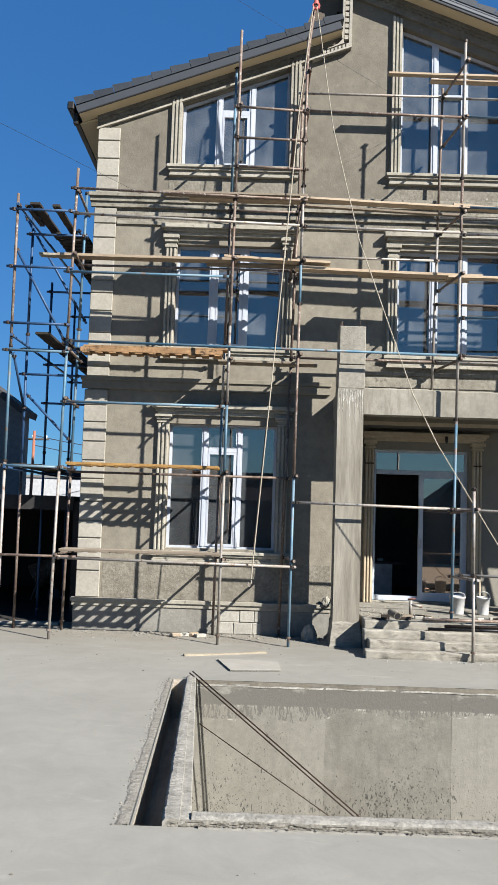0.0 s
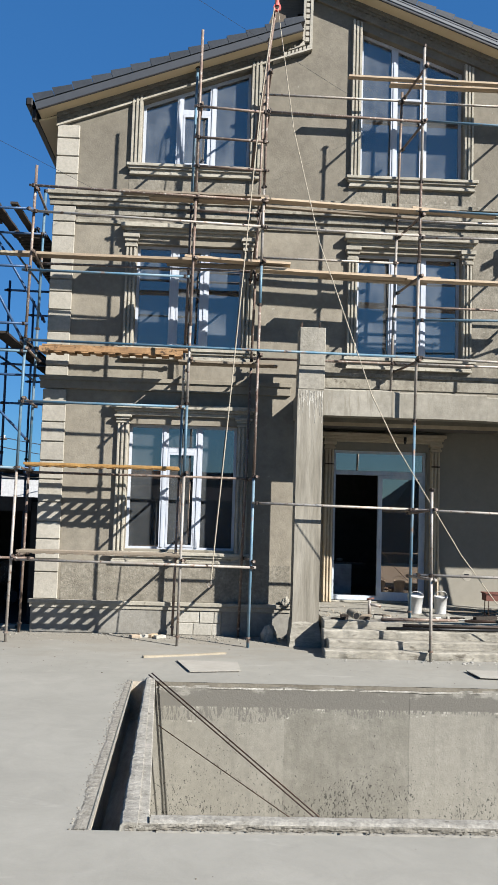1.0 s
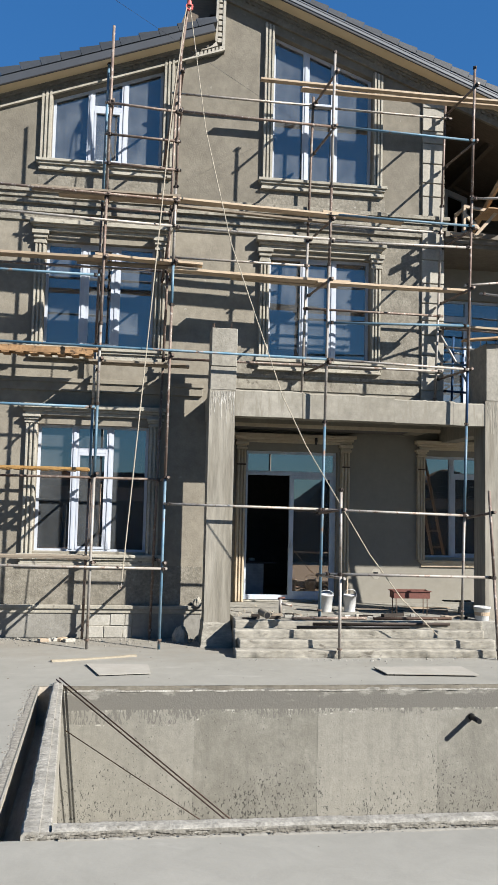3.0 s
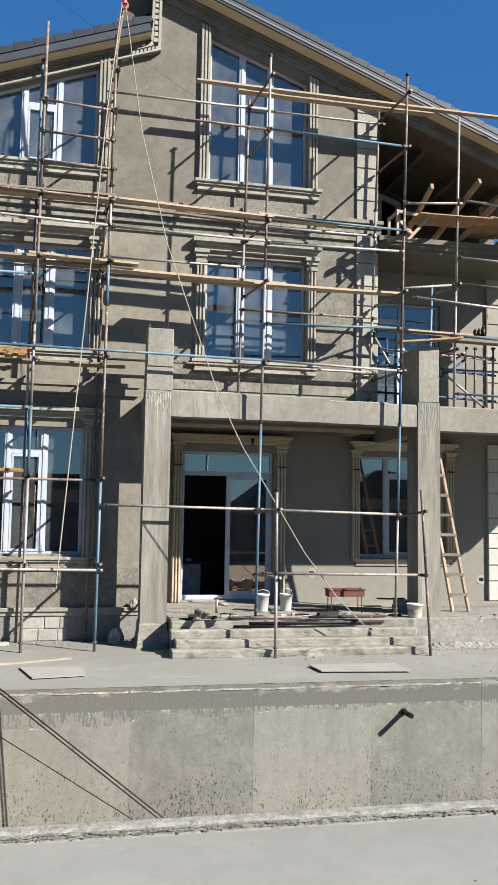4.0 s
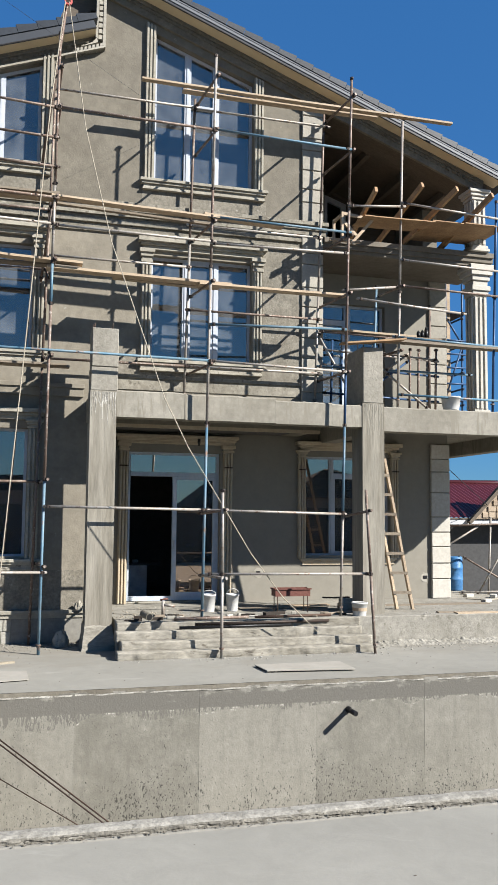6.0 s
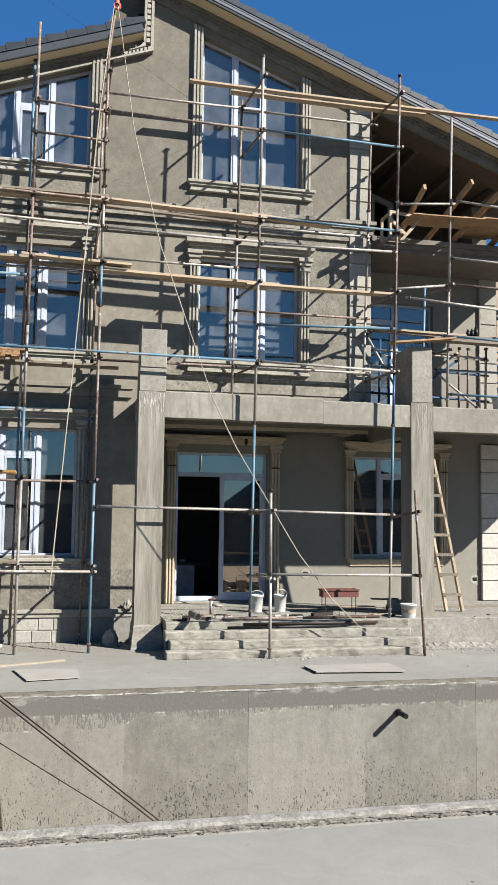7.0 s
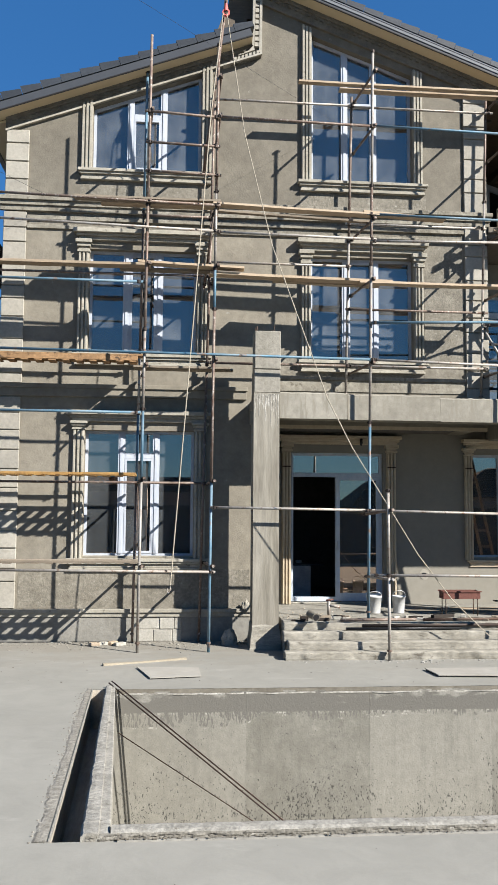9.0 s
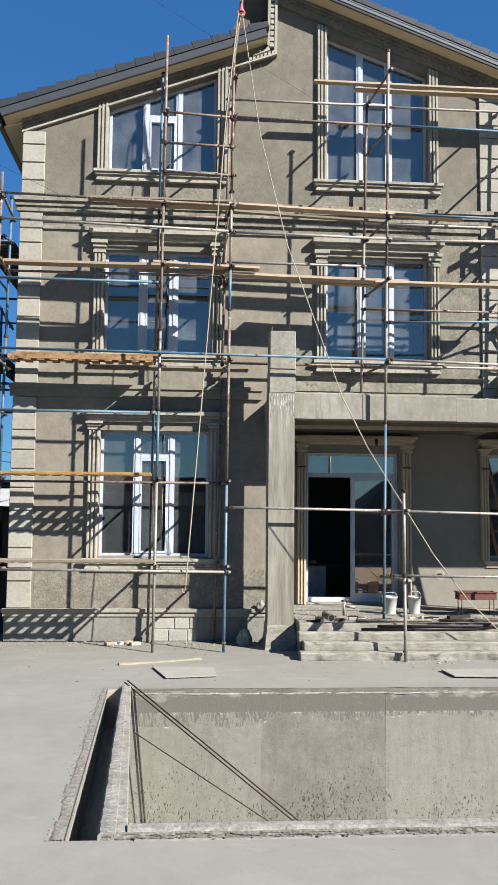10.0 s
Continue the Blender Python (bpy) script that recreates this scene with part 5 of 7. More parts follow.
def build_front_scaffold():
    s = Scaffold("tall tubular steel scaffold in worn blue, grey and rust")
    pipes = {"A": [(2.62, GREYPIPE), (4.65, BLUEPIPE), (7.39, RUST)], "B": [(2.6, GREYPIPE), (3.7, BLUEPIPE), (4.95, GREYPIPE), (6.95, RUST), (9.75, RUST)],
             "C": [(2.6, BLUEPIPE), (5.3, RUST), (5.95, BLUEPIPE), (7.2, GREYPIPE), (9.64, RUST)], "D": [(3.55, BLUEPIPE), (6.1, GREYPIPE), (7.4, RUST), (9.67, GREYPIPE)],
             "E": [(2.15, GREYPIPE), (3.6, BLUEPIPE), (4.5, DARKBLUE), (7.4, RUST), (9.64, RUST)], "F": [(6.05, GREYPIPE), (9.19, GREYPIPE)], "G": [(6.1, DARKBLUE), (7.9, DARKBLUE)]}
    rears = {"A": [(2.7, RUST), (5.0, BLUEPIPE), (7.36, BLUEPIPE)], "B": [(2.6, RUST), (3.75, BLUEPIPE), (4.8, GREYPIPE), (7.2, RUST), (9.67, BLUEPIPE)], "C": [(4.6, RUST), (7.1, RUST), (9.15, RUST)],
             "D": [(6.8, GREYPIPE), (9.4, RUST)], "E": [(6.1, GREYPIPE), (7.6, GREYPIPE), (9.45, RUST)], "F": [(6.3, BLUEPIPE)]}
    for k, (a, b) in POSTS.items():
        y = SY if k in "FG" else FY
        s.post((a[0], y, a[1]), (b[0], y, b[1]), pipes[k])
    for k, (a, b) in REARS.items():
        s.post((a[0], BY, a[1]), (b[0], BY, b[1]), rears[k])
    yf = FY - 0.05
    for x0, x1, z0, z1, m in ((-4.0, -2.4, 1.26, 1.26, RUST), (-2.75, 0.97, 1.24, 1.21, GREYPIPE), (-2.75, -0.2, 3.645, 3.64, BLUEPIPE), (-2.7, 3.5, 4.60, 4.545, BLUEPIPE), (-2.8, -0.2, 5.70, 5.69, BLUEPIPE),
                              (-2.7, 0.98, 6.64, 6.54, GREYPIPE), (-2.75, 1.0, 7.05, 6.96, RUST), (-0.2, 0.98, 7.95, 7.92, RUST), (-0.2, 1.0, 7.48, 7.45, RUST), (-0.22, 0.98, 8.46, 8.40, RUST),
                              (0.88, 3.45, 2.195, 2.165, GREYPIPE), (3.25, 5.75, 2.165, 2.12, GREYPIPE), (0.9, 3.5, 8.42, 8.375, RUST), (3.4, 5.86, 8.39, 8.345, BLUEPIPE), (3.4, 5.76, 4.545, 4.49, GREYPIPE),
                              (3.4, 5.76, 5.14, 5.21, BLUEPIPE), (3.35, 5.85, 6.915, 6.885, BLUEPIPE), (0.9, 3.5, 6.53, 6.50, GREYPIPE), (3.4, 5.8, 6.47, 6.52, GREYPIPE), (5.8, 6.86, 7.35, 7.45, GREYPIPE)):
        s.bar("ledger", (x0, yf, z0), (x1, yf, z1), m)
    for x0, x1, z0, z1, m in ((6.95, 9.13, 7.66, 7.55, GREYPIPE), (6.91, 9.13, 6.62, 6.57, GREYPIPE), (6.91, 9.13, 6.15, 6.1, RUST), (6.1, 8.21, 5.86, 5.73, GREYPIPE), (6.76, 9.13, 5.23, 5.16, BLUEPIPE), (6.87, 9.13, 4.21, 4.18, BLUEPIPE)):
        s.bar("ledger", (x0, SY - 0.05, z0), (x1, SY - 0.05, z1), m)
    for x, y, z1 in ((6.05, 13.45, 5.35), (6.3, 13.6, 5.2), (7.71, 13.6, 5.3), (7.9, 13.62, 5.3), (8.13, 13.6, 6.2), (8.26, 13.6, 5.32)):
        s.post((x, y, 3.98), (x + 0.03, y, z1), [(z1, DARKBLUE if x < 7 else RUST)])
    for z in (4.35, 4.85, 5.15):
        s.bar("ledger", (5.85, 13.42, z), (8.4, 13.72, z - 0.03), DARKBLUE if z < 5 else GREYPIPE)
    s.bar("brace", (6.3, 13.5, 4.05), (7.75, 13.66, 5.1), DARKBLUE)
    s.bar("ledger", (5.65, 12.98, 5.39), (8.2, 12.98, 5.33), RUST)
    s.bar("ledger", (6.8, 12.9, 5.04), (7.95, 12.9, 4.975), GREYPIPE)
    yb = BY - 0.05
    for x0, x1, z, m in ((-2.8, 0.9, 2.6, RUST), (-2.8, -0.3, 4.66, BLUEPIPE), (-2.8, 0.9, 6.1, RUST), (-0.3, 0.95, 7.12, RUST), (0.85, 3.4, 9.22, GREYPIPE), (3.25, 5.85, 9.2, GREYPIPE), (0.9, 3.3, 6.35, GREYPIPE),
                         (3.2, 5.7, 7.1, GREYPIPE), (3.2, 5.7, 5.6, RUST), (3.2, 5.7, 4.62, GREYPIPE), (5.6, 8.7, 4.75, BLUEPIPE), (0.85, 3.3, 4.62, RUST)):
        s.bar("ledger", (x0, yb, z), (x1, yb, z), m)
    for k, zs in {"A": (1.29, 2.63, 3.7, 4.47, 6.0, 7.0), "B": (1.29, 2.63, 4.4, 6.0, 7.0, 8.5), "C": (1.3, 2.6, 4.5, 6.0, 7.0, 8.45, 9.1), "D": (4.5, 5.86, 6.85, 8.4, 9.33), "E": (4.5, 5.85, 6.86, 8.35, 9.33), "F": (5.0, 6.15)}.items():
        for z in zs:
            xa, xb = px(*POSTS[k], z), px(*REARS[k], z)
            s.bar("transom", (xa + 0.045, (SY if k == "F" else FY) - 0.09, z), (xb + 0.045, BY + 0.09, z - 0.01), RUST)
    # long diagonals between the rows
    s.bar("brace", (0.9, FY + 0.04, 6.9), (0.78, BY - 0.04, 5.9), RUST)
    s.bar("brace", (5.72, FY + 0.03, 5.9), (6.95, SY + 0.03, 6.15), GREYPIPE)
    s.bar("brace", (5.62, BY + 0.03, 5.4), (6.4, BY + 0.03, 4.1), GREYPIPE)
    s.bar("brace", (6.87, 12.9, 4.7), (7.36, 12.9, 5.07), GREYPIPE)
    s.bar("brace", (6.87, 12.86, 4.7), (7.75, 12.86, 4.04), GREYPIPE)
    low = Scaffold("low tubular scaffold frame standing before the porch steps")
    low.post((3.46, 11.12, 0.0), (3.45, 11.12, 2.45), [(1.22, GREYPIPE), (2.45, GREYPIPE)])
    low.post((5.85, 11.03, 0.0), (5.73, 11.09, 2.5), [(1.2, RUST), (2.5, RUST)])
    low.bar("ledger", (3.2, 11.16, 1.22), (5.84, 11.14, 1.2), GREYPIPE)
    low.bar("transom", (3.5, 11.02, 2.17), (3.31, 12.1, 2.1), RUST)
    low.bar("transom", (5.78, 10.98, 2.18), (5.76, 12.1, 2.08), RUST)
    low.bar("transom", (3.51, 11.06, 1.16), (3.32, 12.1, 1.14), GREYPIPE)
    side = Scaffold("blue tubular scaffold along the side of the house")
    for x, y, z1, ms in ((-3.57, 12.0, 6.95, [(2.7, GREYPIPE), (4.5, BLUEPIPE), (6.95, RUST)]), (-3.6, 13.05, 6.95, [(2.7, RUST), (4.9, DARKBLUE), (6.95, DARKBLUE)]), (-3.6, 14.55, 6.2, [(3.0, DARKBLUE), (6.2, DARKBLUE)]),
                         (-2.8, 14.55, 6.4, [(3.0, DARKBLUE), (6.4, DARKBLUE)]), (-3.6, 16.6, 6.3, [(3.0, DARKBLUE), (6.3, DARKBLUE)]), (-2.8, 16.6, 6.3, [(3.0, DARKBLUE), (6.3, DARKBLUE)])):
        side.post((x, y, 0.0), (x - 0.02, y, z1), ms)
    for y, zs in ((FY, (6.67, 5.75, 4.85, 4.42, 2.62)), (BY, (6.6, 4.62, 2.66, 4.2)), (14.55, (6.0, 4.62, 3.9, 2.6)), (16.6, (6.0, 4.6, 2.6))):
        for z in zs:
            side.bar("ledger", (-3.7, y - 0.05, z + 0.01), (-2.66, y - 0.05, z), BLUEPIPE if z in (4.42, 2.62) else DARKBLUE)
    for z in (6.75, 4.66, 2.6):
        side.bar("transom", (-3.56, 11.9, z), (-3.56, 16.8, z), DARKBLUE)
        side.bar("transom", (-2.86, 13.1, z), (-2.86, 16.8, z), DARKBLUE)
    side.bar("brace", (-3.78, BY + 0.1, 6.98), (-2.65, BY + 0.1, 5.13), DARKBLUE)
    side.bar("brace", (-3.62, FY + 0.06, 6.12), (-2.74, FY + 0.06, 4.58), DARKBLUE)
    side.bar("brace", (-3.55, FY + 0.05, 4.4), (-3.6, BY, 3.6), DARKBLUE)
    side.bar("brace", (-3.6, BY + 0.05, 3.9), (-2.8, BY + 0.05, 3.1), DARKBLUE)


def plank(label, x0, x1, y0, y1, z, m, thick=0.04, z_end=None, group="scaffold boards", bow=0.006, name="scaffold_board"):
    """A sawn board lying along x (or y) with slightly worn edges; its end may lie higher or lower."""
    bm = bmesh.new()
    n = 12
    thick *= 0.8
    along_x = (x1 - x0) >= (y1 - y0)
    z_end = z if z_end is None else z_end
    rnd = random.Random(int((x0 * 7 + y0 * 13 + z * 31) * 100))
    rings = []
    for i in range(n + 1):
        t = i / n
        zz = z + (z_end - z) * t - bow * math.sin(math.pi * t) + rnd.uniform(-0.002, 0.002)
        w = rnd.uniform(-0.003, 0.003)
        if along_x:
            x = x0 + (x1 - x0) * t
            ring = [(x, y0 + w, zz), (x, y1 + w, zz), (x, y1 + w, zz + thick), (x, y0 + w, zz + thick)]
        else:
            y = y0 + (y1 - y0) * t
            ring = [(x1 + w, y, zz), (x0 + w, y, zz), (x0 + w, y, zz + thick), (x1 + w, y, zz + thick)]
        rings.append([bm.verts.new(c) for c in ring])
    for a, b in zip(rings, rings[1:]):
        for j in range(4):
            bm.faces.new((a[j], b[j], b[(j + 1) % 4], a[(j + 1) % 4]))
    bm.faces.new(rings[0])
    bm.faces.new(rings[-1])
    bmesh.ops.recalc_face_normals(bm, faces=bm.faces)
    return tagged(part(name, bm, m), label, "board", group=group)


def deck_panel(label, x0, x1, y0, y1, z0, z1, m):
    """A slatted scaffold deck: long stringers with cross slats and open gaps between."""
    d = empty("deck_panel", (x0, y0, z0), label=label, category="deck", group="slatted deck panels")
    lx, ly, h = x1 - x0, y1 - y0, z1 - z0
    for k in range(3):
        y = (ly - 0.05) * k / 2
        part("stringer", box(0, lx, y, y + 0.05, h * 0.42, h, 0.004), m, d)
    n = int(lx / 0.2)
    seed = part("slat", box(0, 0.12, -0.005, ly + 0.02, h * 0.24, h * 0.4, 0.004), m, d)
    for i in range(n):
        o = seed if i == 0 else shared(seed, "slat", (0, 0, 0), d)
        o.location = (0.03 + (lx - 0.16) * i / (n - 1), 0, 0)
    return d


def build_boards():
    new_pine, old = "fresh pine board on the scaffold", "grey weathered scaffold board"
    deck_panel("orange slatted timber deck panel on the scaffold", -2.7, -0.28, 12.27, 12.7, 2.66, 2.73, YELLOWBEAM)
    deck_panel("orange-brown slatted timber deck panel on the scaffold", -2.6, -0.29, 12.5, 12.75, 4.49, 4.62, DECK_OLD)
    deck_panel("pale slatted timber deck panel low on the scaffold", -2.66, -0.2, 11.9, 12.3, 1.315, 1.385, GREYWOOD)
    plank(old, -2.55, -0.2, 12.5, 12.75, 4.625, DECK_OLD, 0.035)
    plank(old, -0.35, 1.2, 12.42, 12.58, 4.43, GREYWOOD)
    plank(old, -0.35, 1.26, 12.6, 12.76, 4.43, GREYWOOD)
    plank(new_pine, -2.97, -0.1, 12.18, 12.4, 6.03, PINE, 0.05, 6.03)
    plank(old, -0.6, 0.95, 12.42, 12.6, 6.03, GREYWOOD)
    plank(new_pine, -0.3, 1.4, 12.2, 12.4, 6.085, PINE, 0.045, 6.03)
    plank(new_pine, 0.85, 3.85, 12.28, 12.5, 5.95, PINE, 0.05, 5.9)
    plank(new_pine, 1.9, 3.7, 12.52, 12.64, 5.93, PINE, 0.045, 5.89)
    plank(new_pine, 3.3, 5.9, 12.27, 12.46, 5.88, PINE, 0.045, 5.88)
    plank(old, -1.3, 1.0, 11.93, 12.13, 7.02, GREYWOOD, 0.04, 7.02)
    plank(new_pine, -0.9, 1.0, 12.15, 12.34, 7.02, PINE, 0.04)
    plank(new_pine, 0.88, 3.55, 11.93, 12.12, 6.985, PINE, 0.038, 6.9)
    plank(old, 0.9, 3.5, 12.24, 12.33, 6.98, GREYWOOD, 0.04, 6.88)
    plank(new_pine, 3.3, 4.65, 11.95, 12.13, 6.945, PINE, 0.045, 6.87)
    plank(new_pine, 2.32, 8.1, 12.5, 12.61, 9.37, PINE, 0.04, 9.36, name="long_board")
    plank(new_pine, 3.05, 6.65, 12.65, 12.78, 9.345, PINE, 0.04)
    plank(old, 6.6, 8.97, 12.24, 12.46, 5.14, GREYWOOD, 0.05, 5.11)
    plank(new_pine, 6.76, 9.02, 12.5, 12.7, 5.19, PINE, 0.045, 5.17)
    plank(new_pine, 5.69, 7.55, 12.93, 13.1, 5.43, PINE, 0.045, 5.39)
    plank(old, 7.4, 8.15, 12.95, 13.12, 5.37, GREYWOOD, 0.04, 5.38)
    plank("dusty pinkish board laid on the column stub", 5.73, 6.9, 12.02, 12.22, 4.99, DECK, 0.035, 5.13)
    # Side boards and decks take the darkened wood, shade included in its colour.
    side = "scaffold board along the house side, coloured dark for shade"
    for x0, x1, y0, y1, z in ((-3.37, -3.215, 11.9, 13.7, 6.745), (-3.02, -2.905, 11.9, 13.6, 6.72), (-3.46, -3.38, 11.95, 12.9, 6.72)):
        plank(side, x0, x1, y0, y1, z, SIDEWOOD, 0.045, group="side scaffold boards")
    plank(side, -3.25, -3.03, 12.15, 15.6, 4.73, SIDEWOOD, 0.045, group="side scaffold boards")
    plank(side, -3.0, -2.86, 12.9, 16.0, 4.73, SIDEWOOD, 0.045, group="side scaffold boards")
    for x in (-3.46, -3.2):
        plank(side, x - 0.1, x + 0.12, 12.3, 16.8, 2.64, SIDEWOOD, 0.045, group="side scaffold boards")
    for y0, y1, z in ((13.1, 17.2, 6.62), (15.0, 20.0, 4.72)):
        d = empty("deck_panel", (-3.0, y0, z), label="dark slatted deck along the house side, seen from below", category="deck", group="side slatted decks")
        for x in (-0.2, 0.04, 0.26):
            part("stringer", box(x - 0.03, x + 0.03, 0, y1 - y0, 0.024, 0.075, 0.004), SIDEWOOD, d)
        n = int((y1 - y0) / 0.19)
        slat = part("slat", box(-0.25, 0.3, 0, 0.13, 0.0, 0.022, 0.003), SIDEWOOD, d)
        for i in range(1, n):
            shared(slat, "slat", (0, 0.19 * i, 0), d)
    plank("pale short board end on the scaffold", -3.36, -2.9, 12.55, 12.72, 6.14, PALEWOOD, 0.045)
    # formwork platform jutting out of the loggia
    for x0, x1, y0, y1, z, ze in ((6.24, 7.42, 12.28, 12.86, 7.34, 7.36), (7.2, 7.62, 12.3, 12.7, 7.37, 7.37), (7.58, 8.2, 12.32, 13.38, 7.4, 7.38), (8.22, 8.86, 12.3, 13.34, 7.41, 7.39), (8.3, 9.1, 12.4, 13.1, 7.45, 7.44)):
        plank("brown plywood panel of the loggia formwork", x0, x1, y0, y1, z, DECK, 0.022, z_end=ze, group="loggia formwork", name="plywood_panel")
    for i, (x, zt) in enumerate(((6.31, 7.7), (7.19, 7.88), (7.865, 7.885), (8.57, 7.85))):
        bm = bmesh.new()
        p, q = Vector(((6.39, 6.94, 7.42, 8.24)[i], 13.5, 7.21)), Vector((x, 11.95, zt))
        m = Matrix.Translation((p + q) / 2) @ (q - p).to_track_quat("Z", "Y").to_matrix().to_4x4() @ Matrix.Diagonal((0.05, 0.1, (q - p).length, 1))
        bmesh.ops.create_cube(bm, size=1.0, matrix=m)
        tagged(part("timber_strut", bm, DECK), "raw timber strut sticking out of the loggia", "timber", group="loggia formwork")
    tr = empty("wooden_trestle", (6.2, 12.7, 7.0), label="small pale wooden trestle frame on the scaffold", category="trestle")
    for a, b in (((-0.3, -0.2, 0.02), (-0.3, -0.2, 0.42)), ((-0.3, -0.206, 0.42), (0.28, -0.206, 0.36)), ((0.28, -0.212, 0.36), (-0.12, -0.212, -0.1)), ((-0.3, 0.2, 0.02), (-0.3, 0.2, 0.42)), ((-0.3, -0.192, 0.3), (0.0, -0.192, 0.02)), ((-0.3, -0.2, 0.4), (-0.3, 0.2, 0.4)), ((-0.45, 0.0, 0.0), (0.1, 0.0, 0.0))):
        p, q = Vector(a), Vector(b)
        bm = bmesh.new()
        bmesh.ops.create_cube(bm, size=1.0, matrix=Matrix.Translation((p + q) / 2) @ (q - p).to_track_quat("Z", "Y").to_matrix().to_4x4() @ Matrix.Diagonal((0.04, 0.05, (q - p).length + 0.03, 1)))
        part("slat", bm, PINE, tr)


# ---- ropes, cables, rods ----
def chain(name, pts, r, m, label="", category="", parent=None, segs=6, sag=0.0):
    bm = bmesh.new()
    fine = []
    for p, q in zip(pts, pts[1:]):
        p, q = Vector(p), Vector(q)
        for i in range(8):
            t = i / 8
            v = p.lerp(q, t)
            v.z -= sag * 4 * t * (1 - t)
            fine.append(v)
    fine.append(Vector(pts[-1]))
    for p, q in zip(fine, fine[1:]):
        add_tube(bm, p, q, r, segs)
    ob = part(name, bm, m, parent)
    return tagged(ob, label, category) if label else ob


def build_ropes():
    h = empty("pulley", (1.05, 11.9, 10.13), label="small red pulley block hanging on a slanted pole", category="pulley")
    bm = bmesh.new()
    bmesh.ops.create_cone(bm, cap_ends=True, segments=16, radius1=0.062, radius2=0.062, depth=0.04, matrix=Matrix.Rotation(radians(90), 4, "X"))
    bmesh.ops.create_cone(bm, cap_ends=True, segments=10, radius1=0.045, radius2=0.015, depth=0.14, matrix=Matrix.Translation((0, 0, 0.09)))
    housing = part("block", bm, HOOKRED, h, "red cast pulley housing")
    bm = bmesh.new()
    bmesh.ops.create_cone(bm, cap_ends=True, segments=14, radius1=0.032, radius2=0.032, depth=0.05, matrix=Matrix.Rotation(radians(90), 4, "X"))
    part("wheel", bm, COUPLER, housing)
    tube("hanger", (0, 0, 0.14), (0.0, 0.1, 0.42), 0.008, COUPLER, h)
    pole = tube("hoist_pole", (0.74, 12.5, 7.7), (1.08, 11.9, 10.62), 0.028, RUST)
    tagged(pole, "rusty slanted hoist pole lashed to the scaffold", "pole")
    chain("rope", [(1.0, 11.86, 10.1), (0.82, 11.86, 8.36), (0.56, 11.86, 4.7), (0.29, 11.86, 1.02)], 0.009, ROPE, "pale hoist rope hanging down the scaffold", "rope")
    hk = empty("rope_hook", (0.29, 11.86, 1.0), label="small steel hook on the rope's end", category="hook")
    chain("hook_bend", [(0, 0, 0), (0, 0, -0.06), (-0.03, 0, -0.1), (-0.05, 0, -0.07), (-0.045, 0, -0.03)], 0.008, GREYPIPE, parent=hk)
    chain("rope", [(1.06, 11.86, 10.1), (1.344, 11.62, 7.998), (1.759, 11.42, 6.166), (2.563, 11.17, 3.803), (2.907, 11.08, 3.08), (3.9, 11.15, 1.518), (4.45, 11.25, 0.84), (5.05, 11.4, 0.302)], 0.0075, ROPE, "pale hoist rope slanting down to the steps", "rope")
    chain("overhead_cable", [(3.14, 13.19, 8.97), (-0.11, 9.01, 8.40), (-13.10, -7.71, 6.12)], 0.002, WIRE, "thin black overhead cable fixed to the house", "cable")
    chain("overhead_cable", [(-1.70, 13.19, 7.39), (-3.32, 10.04, 7.20), (-11.43, -5.69, 6.25)], 0.003, WIRE, "thin black overhead cable fixed to the house", "cable")
    # hoses and rods hanging into the pool corner
    a = Vector((-0.418, 9.34, 0.07))
    b = Vector((0.570, 8.64, -0.551))
    for i in range(2):
        off = Vector((0.035 * i, 0.0, 0.02 * i))
        end = a + (b - a) * 3.35
        tagged(tube("steel_rod", a + off, end + off, 0.0085, ROD_RED if i == 0 else REBAR, segs=7), "long rusty reinforcing rod leaning into the pool", "rod", group="rods in the pool")
    c, d = Vector((-0.279, 9.2, -0.486)), Vector((0.58, 8.6, -0.874))
    tagged(tube("steel_rod", c, c + (d - c) * 2.9, 0.006, REBAR, segs=7), "thin rod slanting down the pool wall", "rod", group="rods in the pool")
    p = empty("pipe_stub", (4.7, FAR_Y - 0.01, -0.395), label="black plastic pipe stub standing out of the pool wall", category="pipe")
    tube("pipe", (0, 0.02, 0), (0.0, -0.26, 0.0), 0.032, BLACKPIPE, p, segs=14)
    tube("collar", (0, 0.0, 0), (0.0, -0.03, 0.0), 0.042, BLACKPIPE, p, segs=14)


